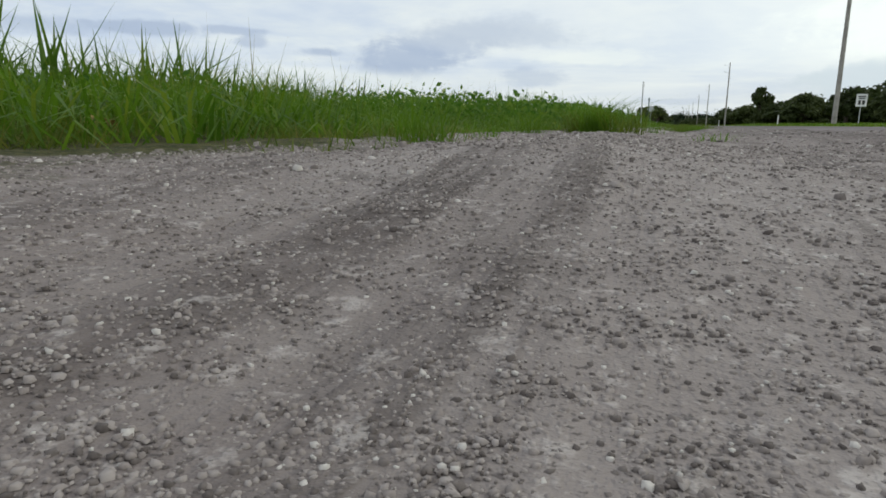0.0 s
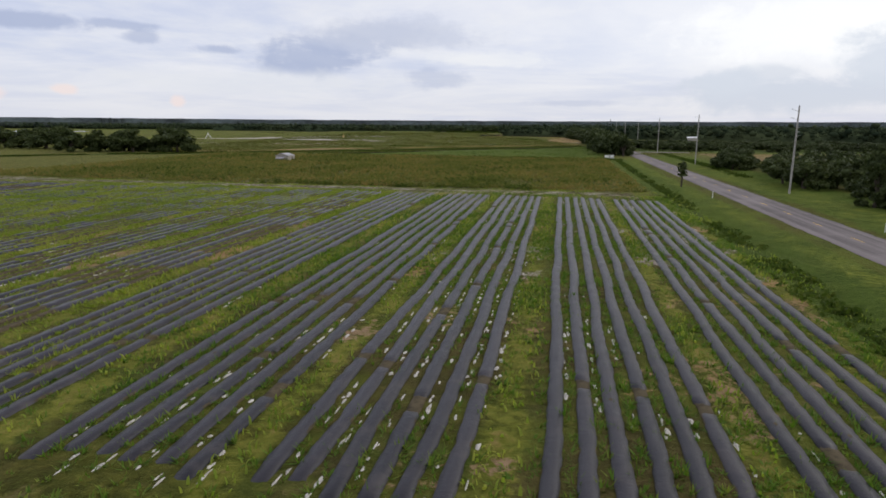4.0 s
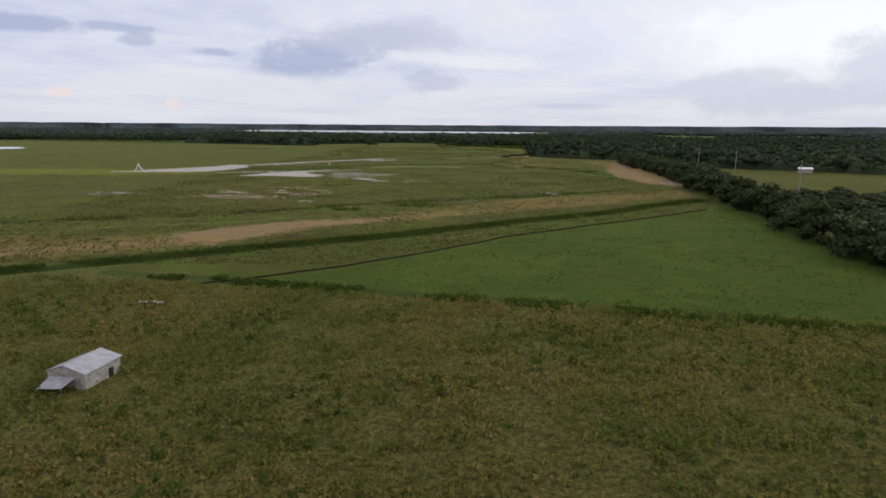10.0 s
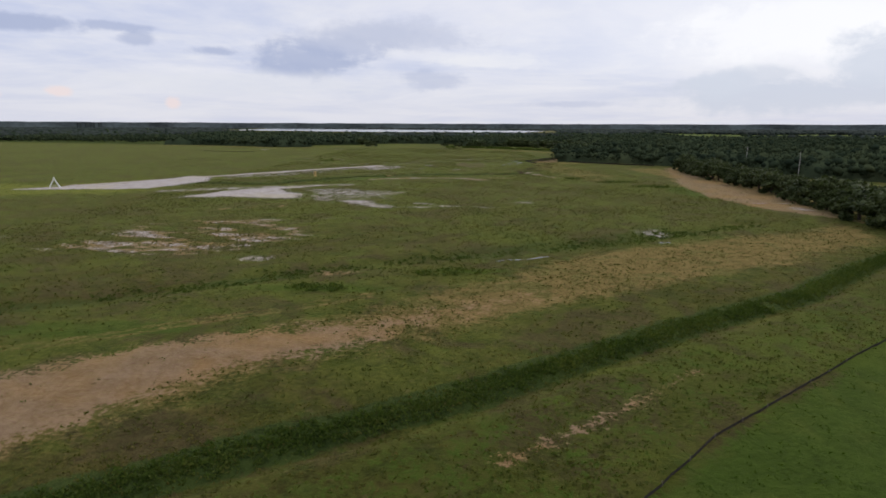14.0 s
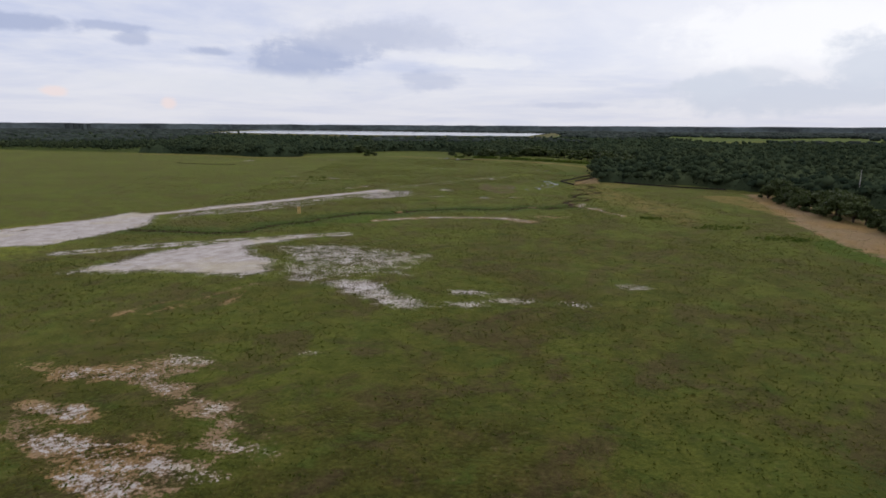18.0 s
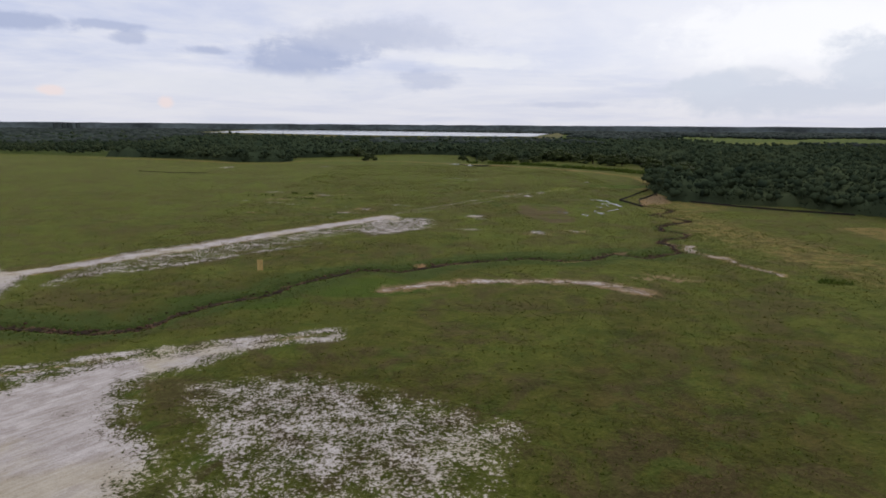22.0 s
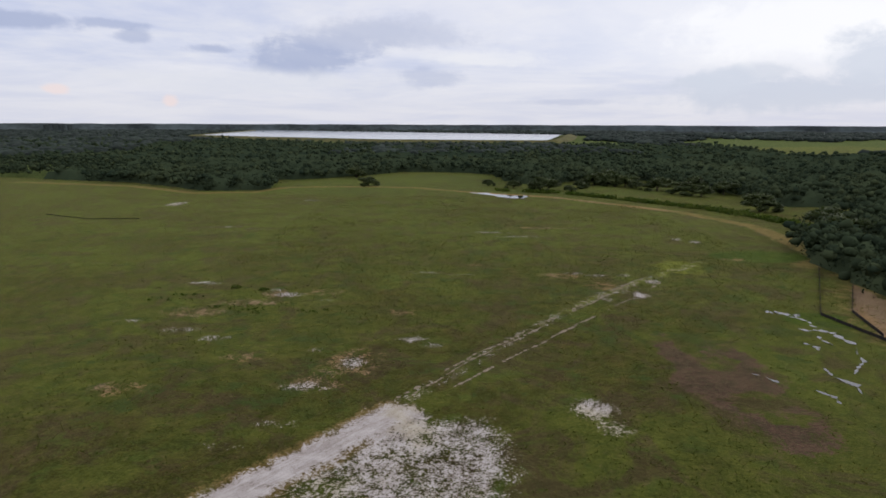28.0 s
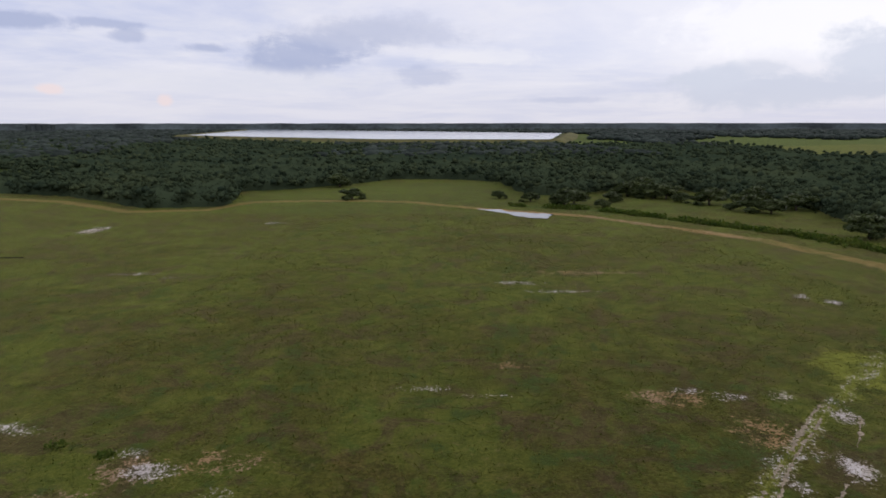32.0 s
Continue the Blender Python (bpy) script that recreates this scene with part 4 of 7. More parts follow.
def strip_mesh(name, s0, s1, n0, n1, z, mat, ds=2.0, across=6, crown=0.0, ragged=0.0):
    ss, nn = np.arange(s0, s1 + ds * 0.5, ds), np.linspace(n0, n1, across + 1)
    gs, gn = np.meshgrid(ss, nn, indexing="ij")
    if ragged:
        gn[:, 0] += (hash_noise(gs[:, 0], gs[:, 0] * 0, 1.3, 5) - 0.5) * ragged
        gn[:, -1] += (hash_noise(gs[:, 0], gs[:, 0] * 0, 1.3, 8) - 0.5) * ragged
    mid = (n0 + n1) / 2
    zz = z + crown * (1 - ((gn - mid) / (n1 - mid)) ** 2)
    pts = np.stack([RU.x * gs + RN.x * gn, RU.y * gs + RN.y * gn, zz], -1).reshape(-1, 3)
    idx = np.arange(len(ss) * len(nn)).reshape(len(ss), len(nn))
    quads = np.stack([idx[:-1, :-1], idx[:-1, 1:], idx[1:, 1:], idx[1:, :-1]], -1).reshape(-1)
    return arrays_mesh(name, pts, quads, 4, mat)


ROAD_L, ROAD_R = 1.25, 7.35
road = tagged(new("road", strip_mesh("road", -60, 640, ROAD_L, ROAD_R, 0.0, ASPHALT, 1.0, 8, 0.05, 0.25)), "worn grey two-lane asphalt road between grass verges", "road", kind="structure")
for off in (0.78, 5.32):
    part("edge_line", strip_mesh("edge_line", -60, 420, ROAD_L + off - 0.04, ROAD_L + off + 0.04, 0.026, WHITE_LINE, 4.0, 1), road, "faded white edge line")
dash_mesh = strip_mesh("centre_dash", -1.2, 1.2, 4.31, 4.43, 0.056, YELLOW_LINE, 1.5, 1)
for k in range(-3, 42):
    d = part("centre_dash", dash_mesh, road, "faded yellow dash")
    d.location = on_road(17.6 + 9.65 * k, 0)
tagged(new("driveway", strip_mesh("driveway", 328, 333, 7.9, 30, 0.02, SHOULDER, 1.0, 8, 0.0, 0.6)), "pale sandy driveway off the road", "driveway", kind="structure")


# ---- planted beds under black plastic ----


def bed_meshes(length, seed, torn, narrow=0.8):
    """A low raised bed and the film over it, along y from 0. Where the film is torn it shrinks to a strip and sinks."""
    r = np.random.default_rng(seed)
    ys = np.arange(0, length + 0.01, 0.55)
    m = len(ys)
    wav = (hash_noise(ys, ys * 0, 6.0, seed) - 0.5) * 0.22
    prof = np.array([(-0.42, -0.08), (-0.35, 0.10), (0.0, 0.13), (0.35, 0.10), (0.42, -0.08)])
    ends = smooth(ys, 0, 0.8) * smooth(length - ys, 0, 0.8)

    def tube(lift, grow, low):
        v = np.zeros((m, 5, 3))
        v[:, :, 0] = prof[None, :, 0] * grow[:, None] + wav[:, None] + r.normal(0, 0.018, (m, 5))
        v[:, :, 1] = ys[:, None]
        v[:, :, 2] = (prof[None, :, 1] + lift) * ends[:, None] - 0.1 * (1 - ends[:, None]) + r.normal(0, 0.012, (m, 5)) - low[:, None]
        return v

    idx = np.arange(m * 5).reshape(m, 5)
    q = np.stack([idx[:-1, :-1], idx[:-1, 1:], idx[1:, 1:], idx[1:, :-1]], -1).reshape(-1)
    one = np.ones(m)
    soil = arrays_mesh("soil", tube(-0.03, one * 0.94 * narrow, 0 * one).reshape(-1, 3), q, 4, SOIL)
    state = hash_noise(ys, ys * 0, 3.2, seed + 90) * 0.7 + hash_noise(ys, ys * 0, 0.9, seed + 7) * 0.3
    gone = smooth(torn - state, -0.03, 0.03)
    film = arrays_mesh("plastic_film", tube(0.012, narrow * (1.02 - 0.85 * gone + r.normal(0, 0.06, m)), 0.16 * gone).reshape(-1, 3), q, 4, FILM)
    return soil, film


def build_beds():
    turn = Matrix.Rotation(ROAD_TURN, 4, "Z")
    kinds = [bed_meshes(82.4, 11 + k, t) for k, t in enumerate((0.03, 0.08, 0.12, 0.22, 0.05, 0.10))]
    weedy = [bed_meshes(82.4, 51 + k, t) for k, t in enumerate((0.44, 0.54, 0.38))]
    lost = [bed_meshes(40.0, 31 + k, t, 0.44) for k, t in enumerate((0.14, 0.38, 0.46, 0.32))]
    r = random.Random(4)
    for g, first in enumerate(GROUPS):
        for b in range(6):
            n = first + b * BED_PITCH
            at = Matrix.Translation(on_road(float(np.interp(n, [-60, -40, -24, -10], [64.2, 63.8, 63.2, 61.0])) + r.uniform(-0.5, 0.5), n)) @ turn
            bed = thing("plant_bed", "long raised planting bed under torn black plastic film", "planting bed", "beds of the plastic-covered field", at=at)
            soil, film = r.choice(kinds) if g < 5 else r.choice(weedy)
            part("soil", soil, bed)
            part("plastic_film", film, bed, "torn black plastic film")
    for g, first in enumerate(GROUPS[:5]):
        for b in range(6):
            n = first + 0.12 + b * BED_PITCH
            at = Matrix.Translation(on_road(11.4 + r.uniform(-0.6, 0.6), n, -0.05)) @ turn
            bed = thing("plant_bed", "overgrown raised planting bed with scraps of plastic film", "planting bed", "beds of the overgrown field", at=at)
            soil, film = lost[0] if (g, b) in ((0, 5), (0, 3)) else r.choice(lost)
            part("soil", soil, bed)
            part("plastic_film", film, bed, "torn black plastic film")


build_beds()

# ---- water, lake and far land ----


def sheet(name, outline, z, mat, label, category, rough=0.0):
    ring = []
    pts = list(outline) + [outline[0]]
    r = random.Random(len(name) * 7 + int(abs(outline[0][0])))
    for (ax, ay), (bx, by) in zip(pts, pts[1:]):
        steps = max(1, int(math.hypot(bx - ax, by - ay) / max(rough * 2.5, 1e-3))) if rough else 1
        for k in range(steps):
            f = k / steps
            ring.append((ax + (bx - ax) * f + r.uniform(-rough, rough), ay + (by - ay) * f + r.uniform(-rough, rough), z))
    bm = bmesh.new()
    f = bm.faces.new([bm.verts.new(p) for p in ring])
    bmesh.ops.triangulate(bm, faces=[f])
    m = bm_mesh(name, bm, mat)
    if m.polygons[0].normal.z < 0:
        m.flip_normals()
    return tagged(new(name, m), label, category, kind="structure")


def level(points):
    x, y = np.array([p[0] for p in points], float), np.array([p[1] for p in points], float)
    return float(ground_height(x, y).max())


sheet("pond", POND, level(POND) + 0.03, WATER, "shallow rain pond reflecting the sky in the grass", "pond", 1.2)
def trickle(line, width, seed):
    """Outline of a thin, ragged strip of water along a line."""
    r = random.Random(seed)
    one, two = [], []
    for i, (x, y) in enumerate(line):
        a, b = line[max(0, i - 1)], line[min(len(line) - 1, i + 1)]
        l = math.hypot(b[0] - a[0], b[1] - a[1])
        ox, oy = (b[1] - a[1]) / l, -(b[0] - a[0]) / l
        w = width * 2.2 * r.random() ** 1.7 * (0.3 if i in (0, len(line) - 1) else 1)
        one.append((x + ox * w, y + oy * w))
        two.append((x - ox * w * r.uniform(0.4, 1.2), y - oy * w))
    return one, two


for k, (line, width) in enumerate((
    ([(6.5, 737.6), (8.2, 736.4), (9.5, 736.6), (11.0, 735.0), (12.6, 734.4), (14.0, 733.2)], 0.9), ([(10.2, 733.8), (12.4, 731.4), (13.4, 728.6), (12.2, 726.0), (13.0, 723.0)], 0.45),
    ([(7.6, 723.6), (9.4, 722.2), (11.6, 722.8), (14.2, 720.6), (13.6, 717.0), (14.4, 713.0)], 0.75), ([(9.8, 719.4), (8.6, 716.6), (9.2, 713.4)], 0.7), ([(3.6, 714.6), (5.2, 712.6), (4.4, 710.0)], 0.6),
    ([(13.4, 711.4), (11.2, 708.0), (9.8, 703.6), (6.4, 700.4), (3.4, 697.0)], 0.4), ([(-0.6, 700.0), (-1.4, 696.2), (0.4, 692.0), (-1.0, 688.4)], 0.55), ([(-16.6, 697.4), (-14.8, 696.0), (-13.4, 693.0)], 0.4), ([(-8.4, 690.0), (-6.8, 687.0), (-7.4, 684.2)], 0.4),
    ([(-34, 650.2), (-32.6, 648.6), (-31.6, 648.0)], 0.45), ([(-31, 392), (-28, 393.4), (-25, 393.6), (-20, 396.6)], 0.22), ([(6.2, 411.4), (8, 412.2), (10, 412.4)], 0.25),
    ([(64, 408), (66, 410.4), (68, 412)], 0.6), ([(68.6, 421), (72, 424), (75.6, 426.4)], 1.2))):
    fine = [(a[0] + (b[0] - a[0]) * q / 4, a[1] + (b[1] - a[1]) * q / 4) for a, b in zip(line, line[1:]) for q in range(4)] + [line[-1]]
    one, two = trickle(fine, width * 0.8, 40 + k)
    top = level(one + two) + 0.012
    half = len(one)
    m = mesh_of("puddle", [(x, y, top) for x, y in one + two], [(i, i + 1, half + i + 1, half + i) for i in range(half - 1)], WATER)
    if m.polygons[0].normal.z < 0:
        m.flip_normals()
    tagged(new("puddle", m), "thin ragged puddle on the wet ground", "puddle", kind="structure")
sheet("west_lake", [(-640, 870), (-500, 885), (-470, 830), (-540, 740)], 0.6, LAKE, "pale flooded clay pond among the grass", "pond", 8)
sheet("lake", [(-940, 2790), (-1250, 4700), (-320, 3900), (430, 3200), (205, 2240), (-230, 2290)], 7.0, LAKE, "large pale settling lake behind a low dike", "lake", 6)
sheet("far_lake", [(1880, 3850), (2350, 3700), (2500, 3850), (1960, 3960)], 10.0, LAKE, "pale strip of water near the horizon", "lake", 6)
DIKE_GRASS = plain("dike_grass", (0.105, 0.098, 0.035), 0.95, 0, 0.2, 0.02, 0.1)
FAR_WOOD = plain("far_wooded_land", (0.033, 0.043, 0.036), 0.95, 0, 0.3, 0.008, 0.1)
# horizon colour with distance haze mixed into its pale blue-grey base
FAR_HAZE_TINT = plain("far_land_painted_haze", (0.058, 0.071, 0.074), 0.95, 0, 0.3, 0.004, 0.1)


def swept(name, line, profile, mat, label, category, jitter=0.0, seed=1):
    r = random.Random(seed)
    verts, faces = [], []
    for i, (x, y) in enumerate(line):
        a, b = line[max(0, i - 1)], line[min(len(line) - 1, i + 1)]
        dx, dy = b[0] - a[0], b[1] - a[1]
        l = math.hypot(dx, dy)
        ox, oy = dy / l, -dx / l
        h = 1 + r.uniform(-jitter, jitter)
        verts += [(x + ox * p, y + oy * p, q * (h if q > 1 else 1)) for p, q in profile]
    k = len(profile)
    for i in range(len(line) - 1):
        faces += [(i * k + j, i * k + j + 1, (i + 1) * k + j + 1, (i + 1) * k + j) for j in range(k - 1)]
    return tagged(new(name, mesh_of(name, verts, faces, mat)), label, category, kind="structure")


BANK_EARTH = foliage("bank_earth", ((0.030, 0.022, 0.015), (0.060, 0.038, 0.025), (0.130, 0.075, 0.050)), 0.95, 0.05, 0.2, 0.0)
MUD_BANK = plain("dark_creek_mud", (0.034, 0.024, 0.016), 0.95, 0, 0.4, 1.2, 0.05)


def build_creek(points, width, seed):
    """The creek's dark bed, lying in its channel."""
    fine = []
    for (ax, ay), (bx, by) in zip(points, points[1:]):
        steps = max(2, int(math.hypot(bx - ax, by - ay) / 0.9))
        fine += [(ax + (bx - ax) * k / steps, ay + (by - ay) * k / steps) for k in range(steps)]
    p = np.array(fine + [points[-1]])
    for _ in range(3):
        p[1:-1] = (p[:-2] + p[1:-1] * 2 + p[2:]) / 4
    p += (np.stack([fractal(p[:, 0], p[:, 1], 5.0, seed, 2), fractal(p[:, 0], p[:, 1], 5.0, seed + 1, 2)], -1) - 0.5) * 1.6
    one, two = trickle([tuple(q) for q in p], width, seed)
    half = len(one)
    z = ground_height(np.array([q[0] for q in one + two]), np.array([q[1] for q in one + two]))
    z = np.minimum(z[:half], z[half:]) + 0.22
    m = mesh_of("creek", [(x, y, h) for (x, y), h in zip(one + two, np.concatenate([z, z]))], [(i, i + 1, half + i + 1, half + i) for i in range(half - 1)], MUD_BANK)
    if m.polygons[0].normal.z < 0:
        m.flip_normals()
    # slumped clods along its edges
    rr = np.random.default_rng(seed + 60)
    k = len(p) * 5
    at = p[rr.integers(0, len(p), k)] + rr.normal(0, 0.75, (k, 2))
    size = rr.uniform(0.10, 0.42, k)
    zz = ground_height(at[:, 0], at[:, 1])
    v, f = lumps(np.stack([at[:, 0], at[:, 1], zz + 0.10], -1), size, seed + 61, 0.5)
    tagged(new("bank_clods", arrays_mesh("bank_clods", v, f, 3, BANK_EARTH)), "slumped reddish brown earth clods along the creek", "earth", kind="stuff")
    tagged(new("creek", m), "narrow dark muddy creek winding through the grass", "creek", kind="structure")


def build_rut(points, width, seed):
    """A worn wheel line: a ragged ribbon of bare sand, broken by grass."""
    fine = []
    for (ax, ay), (bx, by) in zip(points, points[1:]):
        steps = max(2, int(math.hypot(bx - ax, by - ay) / 0.5))
        fine += [(ax + (bx - ax) * k / steps, ay + (by - ay) * k / steps) for k in range(steps)]
    p = np.array(fine)
    p += (np.stack([fractal(p[:, 0], p[:, 1], 6.0, seed, 3), fractal(p[:, 0], p[:, 1], 6.0, seed + 1, 3)], -1) - 0.5) * 1.2
    one, two = trickle([tuple(q) for q in p], width, seed)
    half = len(one)
    z = ground_height(np.array([q[0] for q in one + two]), np.array([q[1] for q in one + two])) + 0.05
    bald = fractal(p[:, 0], p[:, 1], 5.0, seed + 5, 3) > 0.40
    m = mesh_of("wheel_rut", [(x, y, h) for (x, y), h in zip(one + two, z)], [(i, i + 1, half + i + 1, half + i) for i in range(half - 1) if bald[i]], RUT_SAND)
    if m.polygons[0].normal.z < 0:
        m.flip_normals()
    tagged(new("wheel_rut", m), "broken pale sandy wheel rut in the grass", "wheel rut", kind="structure")


build_rut([(-84.8, 686), (-78.8, 694), (-73.8, 702.2), (-61.2, 716.4), (-45.8, 735), (-31, 753), (-13, 772.5)], 0.28, 71)
build_rut([(-83.2, 686), (-77.2, 694), (-72.2, 702.2), (-59.6, 716.4), (-44.2, 735), (-29.4, 753), (-11.4, 772.5)], 0.20, 83)
build_rut([(-76, 689), (-65.7, 701.2), (-55.7, 712.7), (-42.9, 727.6), (-30, 742), (-19, 755), (-9, 768)], 0.26, 91)
swept("dike", [(-1300, 4700), (-960, 2780), (-620, 2480), (-250, 2200), (215, 2170), (330, 2600), (480, 3250)], [(-40, 0), (-14, 8.5), (0, 8.5), (26, 0)], DIKE_GRASS, "low grassy dike round the lake", "dike")
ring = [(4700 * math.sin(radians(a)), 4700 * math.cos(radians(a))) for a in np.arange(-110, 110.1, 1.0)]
# the land ring's haze is in its base colour
swept("backdrop", ring, [(-60, 46), (-30, 44), (0, 20), (40, 0)], FAR_HAZE_TINT, "dark wooded land on the far horizon", "backdrop", 0.03, 5)


# ---- trees ----


def lumps(centres, radii, seed, flat=0.8):
    """Irregular leafy masses: a rough ball of 20 faces for each centre."""
    r = np.random.default_rng(seed)
    g = (1 + 5**0.5) / 2
    base = np.array([(-1, g, 0), (1, g, 0), (-1, -g, 0), (1, -g, 0), (0, -1, g), (0, 1, g), (0, -1, -g), (0, 1, -g), (g, 0, -1), (g, 0, 1), (-g, 0, -1), (-g, 0, 1)], float)
    base /= np.linalg.norm(base, axis=1)[:, None]
    tri = np.array([(0, 11, 5), (0, 5, 1), (0, 1, 7), (0, 7, 10), (0, 10, 11), (1, 5, 9), (5, 11, 4), (11, 10, 2), (10, 7, 6), (7, 1, 8), (3, 9, 4), (3, 4, 2), (3, 2, 6), (3, 6, 8), (3, 8, 9), (4, 9, 5), (2, 4, 11), (6, 2, 10), (8, 6, 7), (9, 8, 1)])
    n = len(centres)
    v = base[None] * radii[:, None, None] * r.uniform(0.65, 1.25, (n, 12, 1))
    a = r.uniform(0, math.tau, n)
    c, s = np.cos(a)[:, None], np.sin(a)[:, None]
    v = np.stack([v[..., 0] * c - v[..., 1] * s, v[..., 0] * s + v[..., 1] * c, v[..., 2] * flat], -1) + centres[:, None]
    f = tri[None] + (np.arange(n) * 12)[:, None, None]
    return v.reshape(-1, 3), f.reshape(-1)


build_creek(CREEK_WEST, 0.5, 5)
build_creek(CREEK_EAST, 0.65, 9)


def leaves(centres, size, seed, tilt=1.0):
    """One four-sided leaf spray at each centre, turned at random."""
    r = np.random.default_rng(seed)
    n = len(centres)
    a = r.normal(size=(n, 3))
    a[:, 2] *= tilt
    a /= np.linalg.norm(a, axis=1)[:, None]
    b = np.cross(a, r.normal(size=(n, 3)))
    b /= np.linalg.norm(b, axis=1)[:, None]
    c = np.cross(a, b)
    s = size * r.uniform(0.6, 1.4, (n, 1))
    v = np.stack([centres - b * s, centres + c * s * 0.55 + a * s * 0.15, centres + b * s, centres - c * s * 0.55 + a * s * 0.15], 1)
    return v.reshape(-1, 3), np.arange(n * 4)


def tree_meshes(seed, height, spread, sprays=2300, low=0.10):
    r = random.Random(seed)
    rn = np.random.default_rng(seed)
    bm = bmesh.new()
    fork = height * 0.3
    rod_bm(bm, (0, 0, -0.2), (r.uniform(-.2, .2), r.uniform(-.2, .2), fork), height * 0.045, height * 0.03, 9)
    balls = []
    for k in range(8):
        a = k * math.tau / 8 + r.uniform(-0.4, 0.4)
        d, z = spread * r.uniform(0.3, 0.72), height * r.uniform(0.38, 0.78)
        tip = Vector((math.cos(a) * d, math.sin(a) * d, z))
        mid = Vector((tip.x * 0.45, tip.y * 0.45, fork + (z - fork) * 0.6))
        rod_bm(bm, (0, 0, fork * 0.9), mid, height * 0.02, height * 0.013, 6)
        rod_bm(bm, mid, tip, height * 0.013, height * 0.005, 5)
        balls.append((tip.x, tip.y, tip.z, spread * r.uniform(0.28, 0.46)))
    balls.append((r.uniform(-.1, .1) * spread, r.uniform(-.1, .1) * spread, height * 0.82, spread * 0.42))
    for _ in range(5):
        a, d = r.uniform(0, math.tau), spread * r.uniform(0.5, 0.95)
        balls.append((math.cos(a) * d, math.sin(a) * d, height * r.uniform(low, 0.5), spread * r.uniform(0.2, 0.34)))
    balls = np.array(balls)
    pick = rn.integers(0, len(balls), sprays)
    way = rn.normal(size=(sprays, 3))
    way /= np.linalg.norm(way, axis=1)[:, None]
    depth = rn.uniform(0.45, 1.05, (sprays, 1))
    c = balls[pick, :3] + way * depth * balls[pick, 3:4] * np.array((1, 1, 0.75))
    c[:, 2] = np.maximum(c[:, 2], height * low * 0.6)
    v, f = leaves(c, height * 0.046, seed)
    v2, f2 = lumps(balls[:, :3], balls[:, 3] * 0.72, seed + 1)
    crown = arrays_mesh("crown", np.concatenate([v, v2]), np.concatenate([np.stack([f.reshape(-1, 4)[:, :3], f.reshape(-1, 4)[:, [0, 2, 3]]], 1).reshape(-1), f2 + len(v)]), 3, OAK_LEAF)
    return bm_mesh("trunk", bm, BARK), crown


TREE_KINDS = [tree_meshes(k, h, s) for k, (h, s) in enumerate(((10, 5.2), (10, 4.2), (10, 6.0), (10, 3.6)))]


def plant_tree(x, y, height, turn, kind, label="dark green live oak with a broad dense crown", group="", wide=1.25):
    at = Matrix.Translation((x, y, float(ground_height(np.array([x]), np.array([y]))[0]) - 0.07 * height)) @ Matrix.Rotation(turn, 4, "Z") @ Matrix.Diagonal((wide * height / 10, wide * height / 10, height / 10, 1))
    ob = thing("tree", label, "tree", group, at=at)
    part("trunk", TREE_KINDS[kind][0], ob)
    part("crown", TREE_KINDS[kind][1], ob)
    return ob


